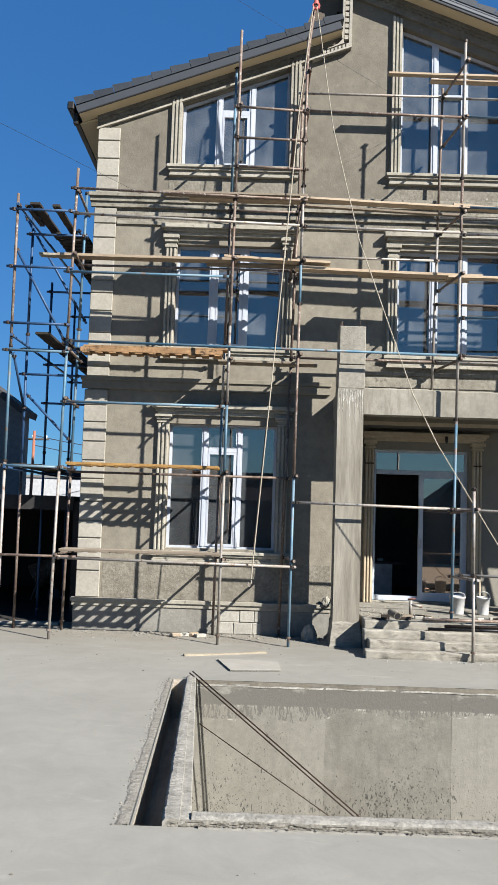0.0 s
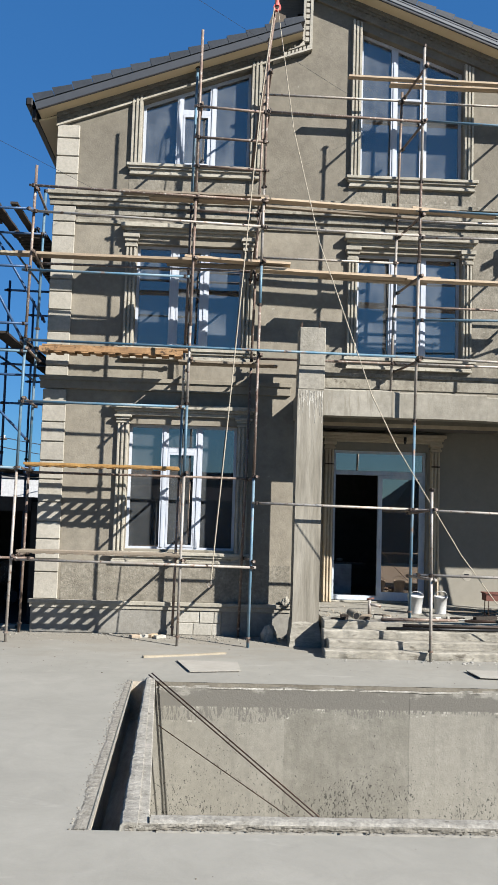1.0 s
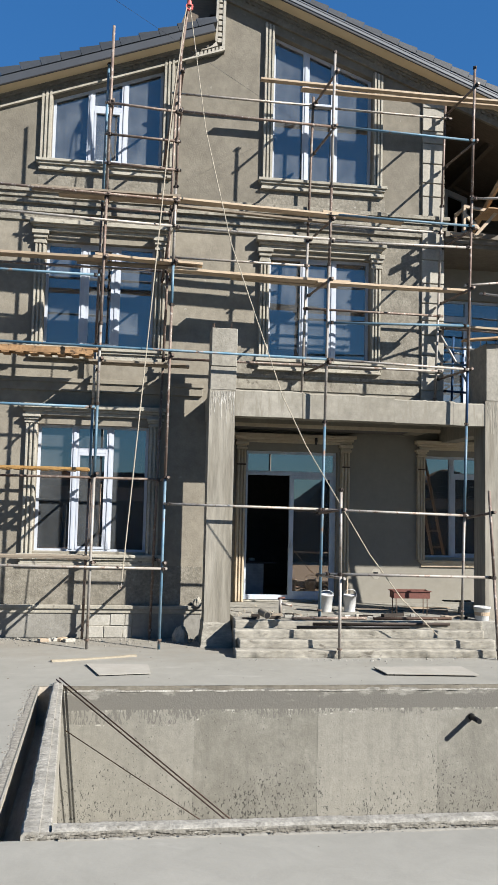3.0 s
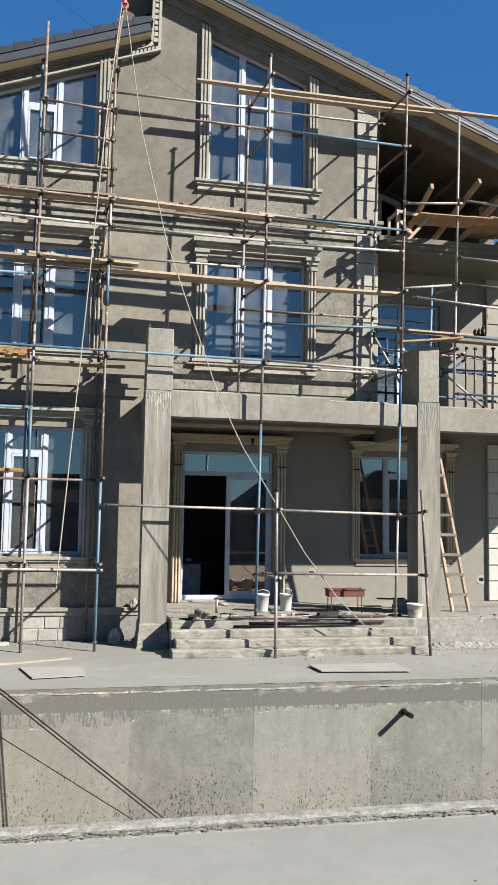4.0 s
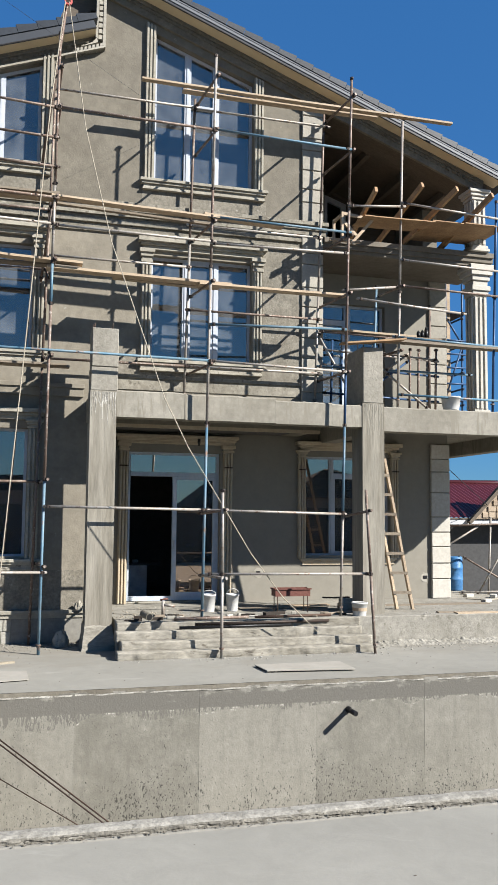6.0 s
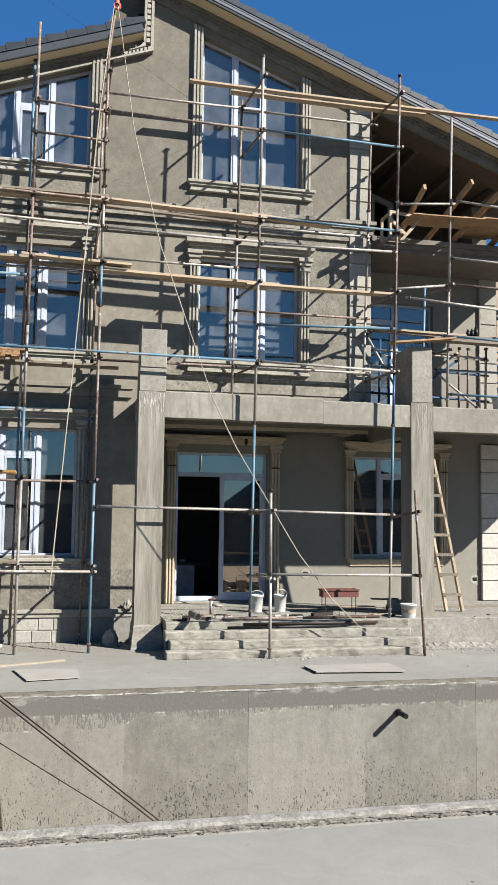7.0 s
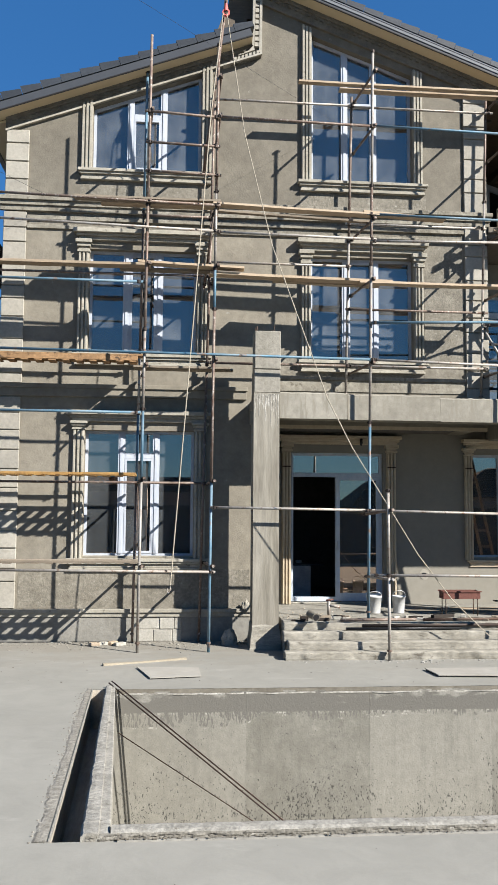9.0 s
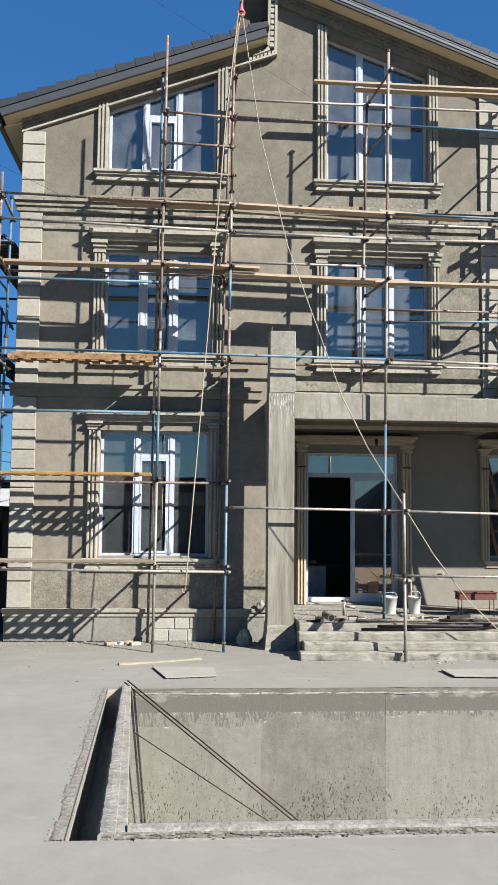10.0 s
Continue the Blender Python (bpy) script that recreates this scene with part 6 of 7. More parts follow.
# ---- loose things ----
def bucket(label, x, y, z, r, h, lid=False, stripe=None, handle=0.0):
    b = empty("bucket", (x, y, z), label=label, category="bucket", group="buckets on site")
    bm = bmesh.new()
    segs = 24
    prof = [(r * 0.0, 0.0), (r * 0.8, 0.0), (r * 0.82, 0.01), (r, h - 0.03), (r * 1.06, h - 0.028), (r * 1.06, h), (r * 0.96, h), (r * 0.93, h - 0.05), (r * 0.76, 0.03), (0.0, 0.03)]
    rings = [[bm.verts.new((q * math.cos(2 * math.pi * i / segs), q * math.sin(2 * math.pi * i / segs), zz)) for i in range(segs)] for q, zz in prof]
    for p, q in zip(rings, rings[1:]):
        for i in range(segs):
            bm.faces.new((p[i], p[(i + 1) % segs], q[(i + 1) % segs], q[i]))
    bmesh.ops.remove_doubles(bm, verts=bm.verts, dist=0.0005)
    bmesh.ops.recalc_face_normals(bm, faces=bm.faces)
    body = part("body", bm, PLASTIC_W, b, smooth=True)
    pts = []
    for i in range(11):
        a = math.pi * i / 10
        pts.append((r * 1.05 * math.cos(a), -handle * math.sin(a) * 0.5, h - 0.02 + handle * math.sin(a)))
    chain("handle", pts, 0.006, PLASTIC_W, parent=body)
    if stripe:
        bm = bmesh.new()
        bmesh.ops.create_cone(bm, cap_ends=False, segments=24, radius1=r * 0.905, radius2=r * 0.955, depth=h * 0.3, matrix=Matrix.Translation((0, 0, h * 0.52)))
        part("printed_band", bm, stripe, body, "printed paper band")
    return b


def build_things():
    bucket("white plastic bucket with its handle up on the porch", 3.69, 13.05, FLOOR, 0.125, 0.29, handle=0.09)
    bucket("white plastic bucket with a dark smear on the porch", 4.11, 13.05, FLOOR, 0.11, 0.29, handle=0.11)
    bucket("small off-white paint bucket with a printed band", 6.0, 11.99, FLOOR, 0.13, 0.22, stripe=PINE, handle=0.02)
    bucket("grey plastic tub on the balcony edge", 7.95, 12.42, 3.985, 0.17, 0.24, handle=0.01)
    # brazier
    g = empty("brazier", (5.05, 12.72, FLOOR), label="rust-red metal brazier box on four thin legs", category="brazier")
    part("tray", boxes([(-0.36, 0.36, -0.13, -0.115, 0.26, 0.38), (-0.36, 0.36, 0.115, 0.13, 0.26, 0.38), (-0.36, -0.345, -0.115, 0.115, 0.26, 0.38), (0.345, 0.36, -0.115, 0.115, 0.26, 0.38), (-0.345, 0.345, -0.115, 0.115, 0.26, 0.27)]), REDPAINT, g)
    for x in (-0.31, 0.31):
        for y in (-0.11, 0.11):
            tube("leg", (x, y, 0.0), (x, y, 0.27), 0.009, REBAR, g)
    part("rim", boxes([(-0.38, 0.38, -0.15, -0.13, 0.365, 0.385), (-0.38, 0.38, 0.13, 0.15, 0.365, 0.385)]), REDPAINT, g)
    g.scale = (0.86, 0.9, 1.05)
    # ladder leaning on the cross beam
    ld = empty("wooden_ladder", (7.298, 12.686, FLOOR), label="homemade pale wooden ladder leaning against the beam behind the column", category="ladder")
    top = Vector((-0.62, -0.045, 2.98))
    across = Vector((-0.28, 0.05, 0))
    for k in (0.0, 1.0):
        p, q = across * k, top + across * k * 0.85
        bm = bmesh.new()
        bmesh.ops.create_cube(bm, size=1.0, matrix=Matrix.Translation((p + q) / 2) @ (q - p).to_track_quat("Z", "Y").to_matrix().to_4x4() @ Matrix.Diagonal((0.06, 0.05, (q - p).length, 1)))
        bmesh.ops.bevel(bm, geom=bm.edges[:], offset=0.005, segments=1, affect="EDGES")
        part("rail", bm, PINE, ld)
    for i in range(8):
        t = 0.1 + 0.115 * i
        p = top * t
        q = p + across * (1 - 0.15 * t)
        bm = bmesh.new()
        d = q - p
        ang = math.atan2(d.y, d.x)
        bmesh.ops.create_cube(bm, size=1.0, matrix=Matrix.Translation((p + q) / 2 + Vector((0.0, -0.03, 0))) @ Matrix.Rotation(ang, 4, "Z") @ Matrix.Diagonal((d.length + 0.05, 0.025, 0.05, 1)))
        # Darker wood than the rails, to carry the shade on the rungs.
        part("rung", bm, GREYWOOD, ld, "board rung, toned dark for shade")
    # pipe stub at the head of the steps
    ps = empty("drain_pipe", (2.47, 11.62, 0.53), label="grey plastic drain pipe sticking out at the step's top", category="pipe")
    bm = bmesh.new()
    add_tube(bm, (0.0, 0.0, 0.03), (-0.06, 0.24, 0.06), 0.056, 18)
    part("pipe", bm, MOULD_DARK, ps, smooth=False)
    # The pipe end is closed; this black disc paints the dark hollow.
    tube("bore", (0.001, -0.004, 0.0295), (-0.004, 0.016, 0.032), 0.047, BLACKPIPE, ps, segs=18)
    tap = empty("standpipe_tap", (2.84, 12.6, FLOOR), label="short standpipe tap on the porch floor", category="tap")
    tube("riser", (0, 0, 0), (0, 0, 0.16), 0.018, GREYPIPE, tap)
    tube("spout", (0, 0, 0.12), (0.12, -0.03, 0.1), 0.016, GREYPIPE, tap)
    tube("lever", (-0.03, 0, 0.17), (0.05, 0, 0.18), 0.01, REDPAINT, tap)
    tap.scale = (1.5, 1.5, 1.5)
    # bars lying on the top step
    for i, (x0, x1, y, z, m, r) in enumerate(((2.95, 4.75, 11.76, 0.37, BLACKPIPE, 0.024), (3.2, 5.4, 11.77, 0.417, COUPLER, 0.023), (2.9, 4.1, 11.92, FLOOR + 0.024, RUST, 0.024), (4.2, 5.5, 11.95, FLOOR + 0.024, REBAR, 0.022))):
        tagged(tube("steel_pipe", (x0, y, z), (x1, y + 0.06, z), r, m), "loose rusty pipe lying on the porch steps", "pipe", group="loose pipes")
    # scraps of timber and broken brick strewn over the top of the steps
    rnd = random.Random(31)
    for i in range(26):
        x, y = rnd.uniform(2.2, 6.0), rnd.uniform(11.92, 12.5)
        lx, ly = rnd.uniform(0.06, 0.42), rnd.uniform(0.03, 0.09)
        m = (SIDEWOOD, GREYWOOD, WHITE_STONE, SIDEWOOD, BLOCK)[i % 5]
        if m in (WHITE_STONE, BLOCK):
            lx = min(lx, 0.13)
        o = part("scrap_piece", box(-lx / 2, lx / 2, -ly / 2, ly / 2, 0, rnd.uniform(0.02, 0.05), 0.005), m)
        o.location, o.rotation_euler = (x, y, FLOOR), (0, 0, rnd.uniform(-0.6, 0.6))
        tagged(o, "dirty timber offcut lying on the porch edge" if m in (SIDEWOOD, GREYWOOD) else "pale broken stone lying on the porch edge", "offcut", group="scraps on the porch")
    # boards lying on the porch
    for x0, x1, y0, y1, z, m in ((7.75, 8.55, 11.9, 12.05, FLOOR, PINE), (7.5, 8.3, 12.1, 12.2, FLOOR, GREYWOOD), (4.3, 5.9, 13.2, 13.4, FLOOR, GREYWOOD), (4.9, 6.1, 13.6, 13.75, FLOOR, PINE), (6.8, 9.2, 13.3, 13.5, FLOOR, GREYWOOD), (5.72, 6.2, 12.9, 13.0, 0.66, SIDEWOOD)):
        plank("loose board lying on the porch floor", x0, x1, y0, y1, z, m, 0.025, group="loose boards", name="loose_board")
    tagged(part("brick_stack", boxes([(6.02, 6.27, 12.85, 13.05, FLOOR, FLOOR + 0.1), (6.04, 6.28, 12.86, 13.04, FLOOR + 0.1, FLOOR + 0.199)], 0.006), BLOCK), "two blocks stacked under a loose board", "blocks")
    # sheets and batten on the yard
    bm = prism_xy([[(-0.14, 10.67), (0.06, 9.88), (0.71, 9.99), (0.69, 10.6)]], 0.014, 0.024)
    tagged(part("metal_sheet", bm, SHEET), "dusty flat board lying on the yard by the pool", "sheet", group="sheets on the yard")
    # Black strip added under the sheet, drawing its dark left and front edge.
    tagged(part("sheet_support", prism_xy([[(-0.13, 10.66), (0.065, 9.89), (0.4, 9.95), (0.38, 9.99), (0.12, 9.98), (-0.07, 10.66)]], 0.0, 0.014), BLACKPIPE), "black strip under the sheet edge", "batten")
    bm = prism_xy([[(3.74, 10.34), (3.78, 9.86), (5.0, 9.74), (5.0, 10.36)]], 0.02, 0.032)
    tagged(part("metal_sheet", bm, SHEET), "pale flat board lying on the yard before the steps", "sheet", group="sheets on the yard")
    # Added black strip again, on the left edge only.
    tagged(part("sheet_support", prism_xy([[(3.75, 10.3), (3.8, 9.88), (3.9, 9.88), (3.85, 10.3)]], 0.0, 0.02), BLACKPIPE), "black strip under the sheet edge", "batten")
    b = plank("pale batten lying on the yard", -0.62, 0.62, -0.03, 0.03, 0.0, PALEWOOD, 0.035, group="loose boards", name="batten")
    b.rotation_euler, b.location = (0, 0, math.atan2(0.47, 1.15)), (-0.04, 11.14, 0)
    for x, y, a, m in ((-0.78, 12.75, 0.3, BLOCK), (-0.62, 12.8, 1.0, PINE), (-0.9, 12.7, 0.1, SANDSTONE), (-0.5, 12.7, 0.6, BLOCK)):
        o = part("brick_piece", box(-0.09, 0.09, -0.05, 0.05, 0, 0.055, 0.008), m)
        o.location, o.rotation_euler = (x, y, 0.0), (0, 0, a)
        tagged(o, "broken brick lying at the foot of the house", "brick", group="broken bricks")
    # lump by the column and plaster heap
    for label, x, y, s in (("grey sack-like lump of hardened mortar by the column", 1.25, 12.75, (0.13, 0.1, 0.17)), ("tan heap of plaster debris at the column", 2.4, 12.6, (0.5, 0.3, 0.095)), ("hardened mortar clump stuck on the plinth corner", 1.54, 13.1, (0.07, 0.06, 0.1))):
        bm = bmesh.new()
        bmesh.ops.create_icosphere(bm, subdivisions=4, radius=1.0)
        for v in bm.verts:
            v.co *= 1 + 0.3 * noise.noise(v.co * 1.4 + Vector((x, y, 0))) + 0.16 * noise.noise(v.co * 4.0 + Vector((y, 0, x)))
            v.co = Vector((v.co.x * s[0], v.co.y * s[1], max(v.co.z, -0.35) * s[2] + s[2] * 0.34))
        o = part("mortar_lump", bm, HEAP if s[2] < 0.1 else ROUGH_CONC)
        o.location = (x, y, 0.52 if y > 13 else 0.0 if y > 12.5 else FLOOR)
        tagged(o, label, "debris", group="debris")
    # grit at the foot of the house, on the steps and under the platform
    rnd = random.Random(11)
    for label, count, place, m in (("crumbs of mortar and grit along the foot of the house", 2000, lambda: (rnd.uniform(-2.9, 1.6), 13.13 - abs(rnd.gauss(0, 0.4)), 0.0), AGGREGATE),
                                   ("crumbs of mortar scattered on porch and steps", 420, lambda: (rnd.uniform(2.1, 8.8), rnd.uniform(11.95, 14.0), FLOOR), SCREED),
                                   ("pale plaster crumbs heaped by the door threshold", 380, lambda: (rnd.uniform(2.05, 3.3), 12.2 + abs(rnd.gauss(0, 0.6)), FLOOR), HEAP),
                                   ("rubble bank along the platform's foot", 1300, lambda: (rnd.uniform(6.0, 10.2), 11.86 - abs(rnd.gauss(0, 0.22)), 0.0), ROUGH_CONC),
                                   ("grit before the lowest step", 350, lambda: (rnd.uniform(2.0, 6.2), 11.17 - abs(rnd.gauss(0, 0.15)), 0.0), SCREED)):
        bm = bmesh.new()
        for i in range(count):
            x, y, z = place()
            r = min(0.003 + rnd.expovariate(260), 0.026)
            bmesh.ops.create_icosphere(bm, subdivisions=1, radius=r, matrix=Matrix.Translation((x, y, z + r * 0.25)) @ Matrix.Rotation(rnd.uniform(0, 3), 4, "Z") @ Matrix.Diagonal((1, rnd.uniform(0.6, 1.5), 0.6, 1)))
        tagged(part("grit", bm, m), label, "rubble", kind="stuff")
    bm = bmesh.new()
    for i in range(160):
        x, y = rnd.uniform(-3, 9), rnd.uniform(9.5, 11.6) if i % 3 else rnd.uniform(1.5, 4.4)
        r = 0.003 + min(rnd.expovariate(350), 0.012)
        bmesh.ops.create_icosphere(bm, subdivisions=1, radius=r, matrix=Matrix.Translation((x, y, r * 0.3)) @ Matrix.Diagonal((rnd.uniform(0.8, 1.8), 1, 0.6, 1)))
    tagged(part("grit", bm, SOIL), "dark crumbs scattered over the yard", "rubble", kind="stuff")
    bm = bmesh.new()
    n = 230
    rows = []
    for i in range(n + 1):
        x = 5.95 + 4.6 * i / n
        h = 0.05 + 0.04 * noise.noise(Vector((x * 1.7, 0, 0)))
        w = 0.26 + 0.14 * noise.noise(Vector((x * 2.1, 5, 0))) + 0.05 * noise.noise(Vector((x * 10, 9, 0)))
        row = []
        for j in range(15):
            q = j / 14
            y = 11.87 - w * q
            lump = abs(noise.noise(Vector((x * 13, y * 16, 3)))) * 0.05 + abs(noise.noise(Vector((x * 31, y * 34, 5)))) * 0.022
            row.append(bm.verts.new((x, y, max(0.003, h * (1 - q) ** 1.4 + lump * (1 - q * 0.75) - 0.012 * q))))
        rows.append(row)
    for a, b in zip(rows, rows[1:]):
        for j in range(14):
            bm.faces.new((a[j], a[j + 1], b[j + 1], b[j]))
    bmesh.ops.recalc_face_normals(bm, faces=bm.faces)
    tagged(part("rubble_bank", bm, PORCH_CONC), "spilled concrete bank at the platform's foot", "rubble", kind="stuff")
    # inside the door
    cb = empty("cabinet", (2.85, 16.1, FLOOR), label="pale cabinet with a dark worktop inside the doorway", category="cabinet")
    part("body", box(-0.3, 0.22, -0.25, 0.25, 0, 0.62, 0.01), WHITEWALL, cb)
    part("worktop", box(-0.32, 0.5, -0.28, 0.28, 0.62, 0.66, 0.006), DARKWALL, cb)
    part("cup", box(-0.05, 0.07, -0.05, 0.05, 0.662, 0.72, 0.015), PLASTIC_W, cb)
    # odds and ends on the far end of the porch
    chain("hose", [(9.2, 14.2, FLOOR + 0.012), (9.6, 13.9, FLOOR + 0.012), (9.9, 14.1, FLOOR + 0.012), (10.3, 13.7, FLOOR + 0.012)], 0.011, ROPE, "pale plastic hose lying on the porch floor", "hose")
    for x, y, a in ((9.25, 13.5, 0.4), (9.7, 13.3, 1.2), (9.5, 14.6, 0.2), (9.95, 14.4, 0.9), (10.1, 13.2, 2.0)):
        o = part("brick_piece", box(-0.1, 0.1, -0.06, 0.06, 0, 0.07, 0.01), WHITE_STONE)
        o.location, o.rotation_euler = (x, y, FLOOR), (0, 0, a)
        tagged(o, "pale stone offcut lying on the porch floor", "stone", group="stone offcuts")
    # lamp holder under the door cornice, dark clamps on the pilasters
    lp = empty("porch_lamp", (3.76, RY - 0.2, 3.5), label="bare dark lamp holder hanging under the door cornice", category="lamp")
    tube("holder", (0, 0, 0), (0, 0, -0.07), 0.028, BLACKPIPE, lp, segs=12)
    tube("bulb", (0, 0, -0.07), (0, 0, -0.13), 0.03, DARKWALL, lp, segs=12, r2=0.015)
    for x in (2.39, 4.36, 5.85, 7.8):
        cl = empty("wall_clamp", (x, RY - 0.08, 2.98), label="small dark steel clamp on the pilaster", category="clamp", group="pilaster clamps")
        part("strap", box(-0.08, 0.08, -0.02, 0.0, -0.012, 0.012, 0.003), REBAR, cl)
        tube("bolt", (0.02, -0.05, 0), (0.02, -0.005, 0), 0.012, REBAR, cl, segs=6)
    # flasks standing on the board before the balcony, timber on the far scaffold
    for x, h in ((7.63, 0.13), (7.71, 0.15), (7.79, 0.22)):
        fl = empty("bottle", (x, 13.03, 5.41), label="dark bottle standing on the scaffold board", category="bottle", group="bottles on the scaffold")
        tube("body", (0, 0, 0), (0, 0, h * 0.7), 0.036, BLACKPIPE, fl, segs=12)
        tube("neck", (0, 0, h * 0.7), (0, 0, h), 0.03, BLACKPIPE, fl, segs=12, r2=0.012)
    # socket boxes in the porch wall
    for x, z in ((4.98, 1.0), (8.47, 0.88)):
        so = empty("socket_box", (x, RY, z), label="open socket box with a white plaster smear in the porch wall", category="socket")
        bm = bmesh.new()
        bmesh.ops.create_cone(bm, cap_ends=True, segments=16, radius1=0.1, radius2=0.1, depth=0.006, matrix=Matrix.Rotation(radians(90), 4, "X"))
        roughen(bm, 0.03, 9.0, x)
        for v in bm.verts:
            v.co.y = max(min(v.co.y, 0.002), -0.006)
        part("plaster_smear", bm, QUOIN, so)
        part("box", box(-0.045, 0.045, -0.012, 0.0, -0.035, 0.035, 0.004), BLACKPIPE, so)


# ---- surroundings ----
def corrugated(x0, x1, y0, z0, y1, z1, m, parent, name="roof_sheet", pitch=0.18):
    bm = bmesh.new()
    n = int((x1 - x0) / pitch) * 4
    a, b = [], []
    for i in range(n + 1):
        x = x0 + (x1 - x0) * i / n
        h = 0.012 * math.sin(2 * math.pi * i / 4)
        a.append(bm.verts.new((x, y0, z0 + h)))
        b.append(bm.verts.new((x, y1, z1 + h)))
    for i in range(n):
        bm.faces.new((a[i], a[i + 1], b[i + 1], b[i]))
    return part(name, bm, m, parent)


def build_surroundings():
    # right: neighbour with a maroon roof and a stone gable, grey wall, white beam
    h = empty("neighbour_house", (12.0, 19.5, 0), label="neighbour house with a maroon metal roof and pale stone gable", category="house")
    part("wall", box(-1.6, 9.0, 0.0, 6.0, 0, 2.05), DARKWALL, h)
    corrugated(-1.9, 9.4, -0.25, 2.08, 2.6, 3.14, MAROON, h, pitch=0.14)
    tube("ridge_cap", (-1.9, 2.6, 3.14), (9.4, 2.6, 3.14), 0.07, MAROON, h)
    part("gable", prism_xz([[(0.2, 2.05), (3.8, 2.05), (2.0, 3.85)]], -0.55, -0.3), SANDSTONE, h, "pale rubble stone gable")
    rnd = random.Random(4)
    for r in range(10):
        z = 2.08 + 0.16 * r
        xa, xb = 0.25 + (z + 0.15 - 2.05), 3.75 - (z + 0.15 - 2.05)
        x = xa
        while x < xb - 0.12:
            w = rnd.uniform(0.14, 0.34)
            part("stone", box(x, min(x + w, xb) - 0.02, -0.575 - rnd.uniform(0, 0.02), -0.551, z, z + 0.142, 0.008), SANDSTONE, h)
            x += w
    for s in (-1, 1):
        p, q = Vector((2.0 + s * 2.0, -0.62, 1.95)), Vector((2.0, -0.62, 3.95))
        bm = bmesh.new()
        bmesh.ops.create_cube(bm, size=1.0, matrix=Matrix.Translation((p + q) / 2) @ (q - p).to_track_quat("Z", "Y").to_matrix().to_4x4() @ Matrix.Diagonal((0.14, 0.09, (q - p).length, 1)))
        part("barge_board", bm, UNDERROOF, h)
    part("fascia_beam", box(-1.9, 9.0, -0.5, -0.3, 1.9, 2.03), WHITEWALL, h, "white painted beam")
    part("fascia_strip", box(-1.9, 9.0, -0.52, -0.28, 2.034, 2.07), UNDERROOF, h)
    b = empty("barrel", (10.02, 16.12, FLOOR), label="blue plastic drum standing beside the house", category="barrel")
    bm = bmesh.new()
    segs = 24
    prof = [(0, 0), (0.24, 0), (0.27, 0.03), (0.275, 0.27), (0.29, 0.29), (0.275, 0.31), (0.275, 0.56), (0.29, 0.58), (0.275, 0.6), (0.265, 0.84), (0.24, 0.87), (0, 0.87)]
    rings = [[bm.verts.new((q * math.cos(2 * math.pi * i / segs), q * math.sin(2 * math.pi * i / segs), z)) for i in range(segs)] for q, z in prof]
    for p, q in zip(rings, rings[1:]):
        for i in range(segs):
            bm.faces.new((p[i], p[(i + 1) % segs], q[(i + 1) % segs], q[i]))
    bmesh.ops.remove_doubles(bm, verts=bm.verts, dist=0.0005)
    drum = part("drum", bm, BARREL, b, smooth=True)
    bm = bmesh.new()
    add_tube(bm, (0.12, -0.1, 0.868), (0.12, -0.1, 0.895), 0.04, 12)
    part("bung", bm, BLACKPIPE, drum)
    b.scale = (0.68, 0.68, 0.86)
    tr = Scaffold("grey steel trestle frame beside the house")
    for x in (10.3, 11.35):
        tr.post((x, 15.2, 0.0), (x - 0.12 if x > 11 else x + 0.1, 15.2, 2.1), [(2.1, GREYPIPE)])
    tr.bar("ledger", (9.6, 15.15, 0.5), (11.4, 15.15, 0.52), GREYPIPE)
    tr.bar("brace", (10.0, 15.15, 0.4), (10.9, 15.15, 1.75), GREYPIPE)
    tr.bar("brace", (9.7, 15.15, 1.25), (11.2, 15.15, 0.45), RUST)
    tr.bar("ledger", (9.3, 15.15, 1.9), (11.4, 15.15, 1.98), RUST)
    tr.bar("brace", (9.2, 15.2, 1.4), (10.2, 15.2, 1.95), GREYPIPE)
    for z, dz in ((3.25, 0.02), (3.05, -0.03)):
        chain("overhead_cable", [(9.0, 24.0, z), (40.0, 24.0, z + dz * 30)], 0.012, WIRE, "black overhead cable beyond the house", "cable", sag=0.1)
    chain("overhead_cable", [(8.985, 14.9, 3.3), (12.6, 18.93, 2.4)], 0.008, WIRE, "slack black cable by the neighbour's gable", "cable")
    # right: side railing scaffold seen through the balcony
    rs = Scaffold("blue tubular scaffold on the far side of the house")
    for x, y in ((9.35, 15.2), (9.75, 15.2), (9.75, 17.2), (9.3, 17.2)):
        rs.post((x, y, 3.98), (x + 0.03, y, 7.4), [(5.6, DARKBLUE), (7.4, DARKBLUE)])
    for z in (4.25, 4.6, 4.95, 5.3, 5.6, 5.9, 6.5):
        rs.bar("ledger", (9.2, 15.15, z), (9.95, 15.15, z), DARKBLUE)
        rs.bar("transom", (9.75, 15.1, z - 0.1), (9.75, 17.3, z - 0.1), DARKBLUE)
    rs.bar("brace", (9.35, 15.15, 4.7), (9.75, 15.15, 5.8), DARKBLUE)
    rs.bar("brace", (9.75, 15.15, 5.8), (9.35, 15.15, 6.4), DARKBLUE)
    tm = part("timber_post", box(9.44, 9.53, 15.28, 15.36, 4.665, 7.2, 0.005), PINE)
    tagged(tm, "pale timber post lashed to the far scaffold", "timber")
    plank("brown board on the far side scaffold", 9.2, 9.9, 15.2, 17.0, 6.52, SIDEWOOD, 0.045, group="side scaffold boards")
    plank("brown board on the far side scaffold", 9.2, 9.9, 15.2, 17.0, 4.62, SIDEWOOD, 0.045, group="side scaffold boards")
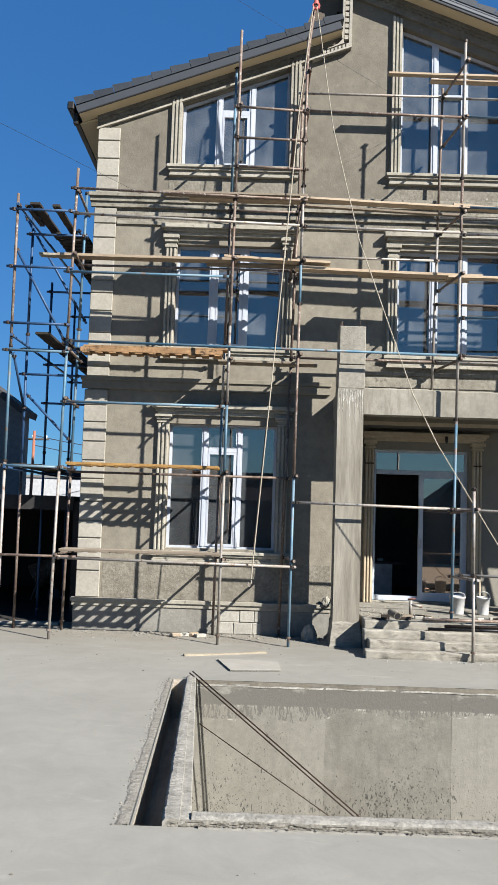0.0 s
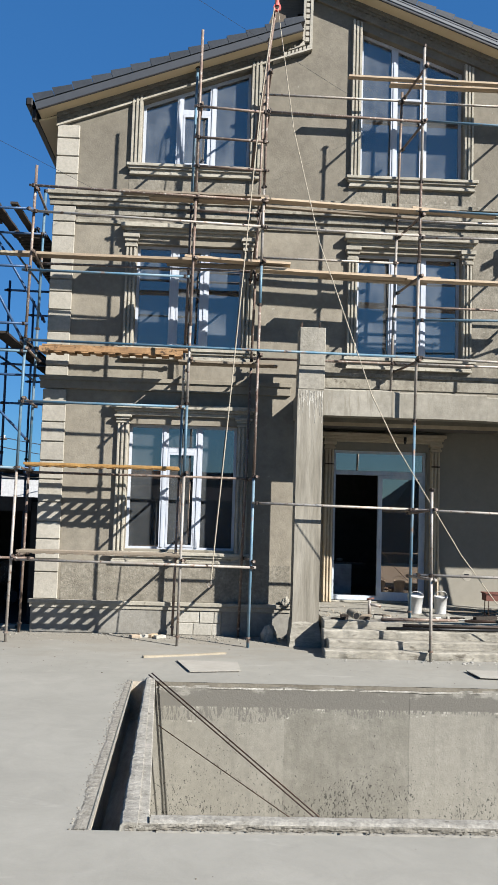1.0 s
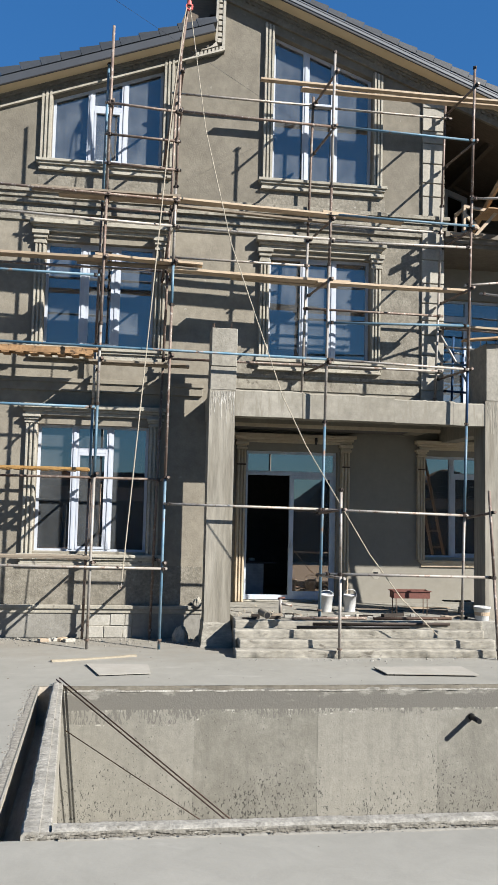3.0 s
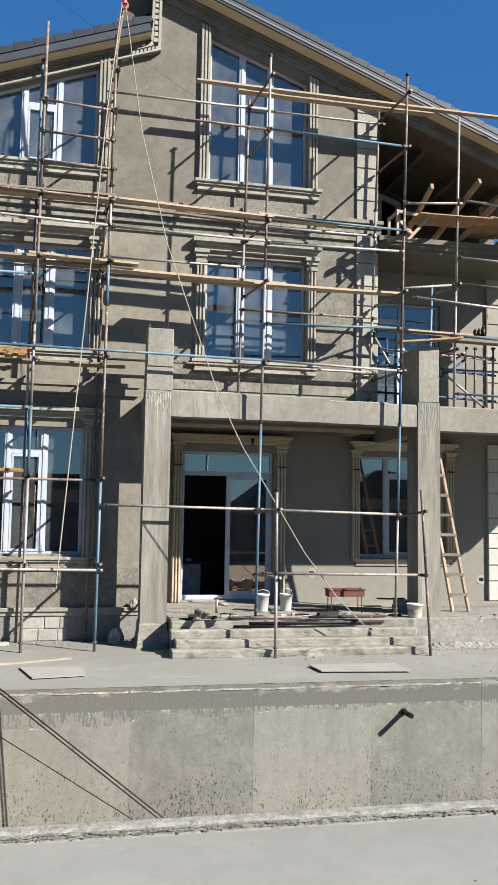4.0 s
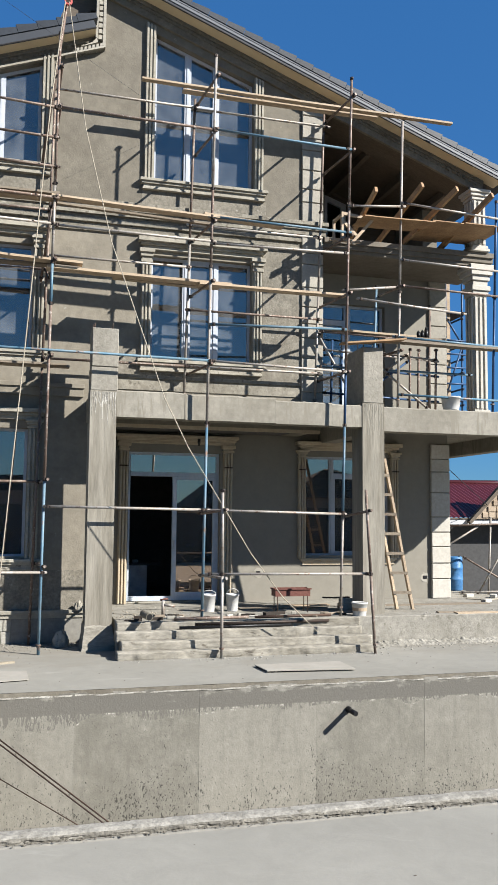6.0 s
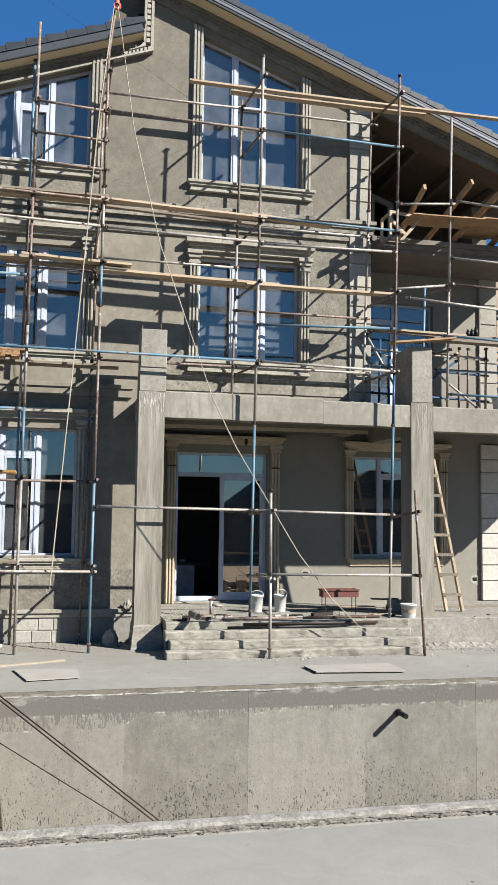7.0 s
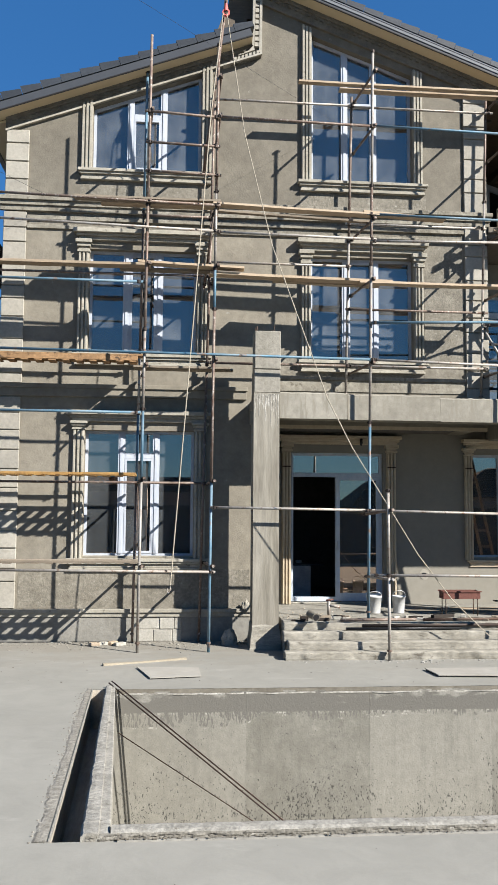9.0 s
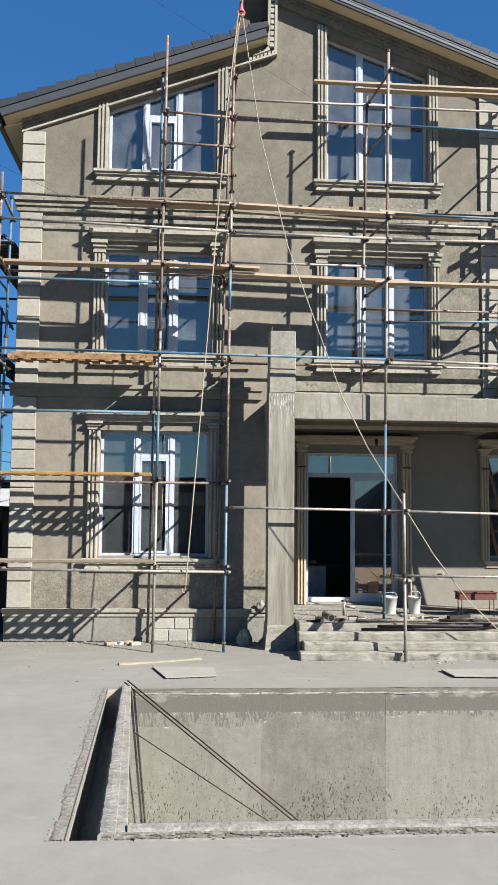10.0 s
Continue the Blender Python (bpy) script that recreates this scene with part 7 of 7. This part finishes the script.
    # left: grey neighbour house, white fence, pole, shed
    n = empty("neighbour_house", (-9.72, 24.0, 0), label="tall grey neighbour house with a dark eave", category="house")
    part("wall", box(-5.0, 3.05, 0.0, 0.8, 0, 4.73), NEIGHBOUR, n)
    part("eave", prism_xz([[(-3.0, 9.08), (3.2, 4.6), (3.25, 4.78), (-3.0, 9.33)]], -0.3, 1.0), DARKWALL, n)
    part("gable", prism_xz([[(-5.0, 4.73), (3.05, 4.73), (-3.0, 9.08), (-5.0, 9.08)]], 0.01, 0.3), NEIGHBOUR, n)
    f = empty("fence", (-6.0, 33.0, 0), label="white rendered boundary wall", category="fence")
    part("panel", box(-30, 6, 0, 0.2, 0, 3.1), WHITEWALL, f)
    part("cap", box(-30, 6, -0.05, 0.25, 3.1, 3.2), NEIGHBOUR, f)
    up = empty("utility_pole", (-7.9, 30.0, 0), label="rust-red utility pole with a crossarm", category="pole")
    tube("pole", (0, 0, 0), (0.05, 0, 4.72), 0.065, POLE_RED, up, segs=12, r2=0.05)
    tube("crossarm", (-0.5, 0, 4.4), (0.6, 0, 4.42), 0.04, DARKWALL, up)
    for x in (-0.45, 0.0, 0.5):
        tube("insulator", (x, 0, 4.42), (x, 0, 4.56), 0.035, PLASTIC_W, up)
    for dz in (4.56, 4.2):
        chain("overhead_cable", [(-7.9, 30.0, dz), (0.0, 34.0, dz - 0.4)], 0.015, WIRE, "black overhead cable from the utility pole", "cable", sag=0.25)
    # Roof, walls and floor all coloured near black, as the opening's deep shade.
    s = empty("shed", (-5.2, 14.0, 0), label="dark open lean-to shed beside the house", category="shed")
    part("roof", box(-4.0, 2.3, 0.0, 6.0, 2.12, 2.2), SHED_SHADE, s)
    part("back_wall", box(-4.0, 2.3, 6.0, 6.2, 0.0, 2.12), SHED_SHADE, s)
    part("side_wall", box(2.3, 2.5, 0.0, 6.2, 0, 2.12), SHED_SHADE, s)
    part("side_wall", box(-4.2, -4.0, 0.0, 6.2, 0, 2.12), SHED_SHADE, s)
    part("front_fascia", box(-4.0, 2.3, -0.04, 0.0, 1.95, 2.2), SHED_SHADE, s)
    part("floor", box(-4.0, 2.3, 0.0, 6.0, 0.001, 0.02), SHED_SHADE, s)
    mx = empty("concrete_mixer", (-4.1, 17.2, 0.02), label="small grey concrete mixer in the dark shed", category="mixer")
    bm = bmesh.new()
    bmesh.ops.create_cone(bm, cap_ends=True, segments=18, radius1=0.3, radius2=0.16, depth=0.5, matrix=Matrix.Translation((0, 0, 0.62)) @ Matrix.Rotation(radians(55), 4, "Y"))
    part("drum", bm, RUST, mx)
    for x, y in ((-0.25, -0.2), (0.25, -0.2), (-0.25, 0.2), (0.25, 0.2)):
        tube("leg", (x, y, 0), (x * 0.4, y * 0.5, 0.5), 0.025, RUST, mx)
    bm = bmesh.new()
    bmesh.ops.create_cone(bm, cap_ends=True, segments=18, radius1=0.14, radius2=0.14, depth=0.06, matrix=Matrix.Translation((0.25, -0.26, 0.14)) @ Matrix.Rotation(radians(90), 4, "X"))
    part("wheel", bm, BLACKPIPE, mx)
    tagged(part("kerb", boxes([(-6.5, -2.95, 13.42, 13.55, 0, 0.05)], 0.01), ROUGH_CONC), "low pale kerb before the dark shed", "kerb", kind="structure")
    # behind the camera: boundary wall and two low tiled houses
    tagged(part("boundary_wall", box(-45, 45, -6.9, -6.5, 0, 2.45), DARKWALL), "grey boundary wall closing the yard", "wall", kind="structure")
    for x0, x1, xr0, xr1, zr_, zw in ((10.2, 16.2, 12.8, 13.6, 4.65, 2.2), (16.3, 24.6, 20.1, 20.7, 5.17, 3.2), (-9.5, 3.6, -8.3, 2.6, 4.25, 3.3)):
        hh = empty("neighbour_house", ((x0 + x1) / 2, -22.0, 0), label="low house with a dark tiled hip roof across the yard", category="house")
        cx = (x0 + x1) / 2
        part("wall", box(x0 - cx + 0.5, x1 - cx - 0.5, -3.5, 3.5, 0, zw + 0.1), NEIGHBOUR, hh)
        bm = bmesh.new()
        base = [bm.verts.new(c) for c in ((x0 - cx, -4, zw), (x1 - cx, -4, zw), (x1 - cx, 4, zw), (x0 - cx, 4, zw))]
        rid = [bm.verts.new(c) for c in ((xr0 - cx, 0, zr_), (xr1 - cx, 0, zr_))]
        for fc in ((base[0], base[1], rid[1], rid[0]), (base[2], base[3], rid[0], rid[1]), (base[1], base[2], rid[1]), (base[3], base[0], rid[0]), tuple(reversed(base))):
            bm.faces.new(fc)
        bmesh.ops.recalc_face_normals(bm, faces=bm.faces)
        part("roof", bm, ROOFTILE_FAR, hh)
        n_rows = 16
        for i in range(n_rows):
            t = i / n_rows
            y = 4 * (1 - t)
            z = zw + (zr_ - zw) * t
            xa, xb = x0 - cx + (xr0 - x0) * t, x1 - cx + (xr1 - x1) * t
            part("tile_row", box(xa, xb, y - 0.12, y + 0.02, z - 0.0, z + 0.055), ROOFTILE_FAR, hh)


build_front_scaffold()
build_boards()
build_ropes()
build_things()
build_surroundings()
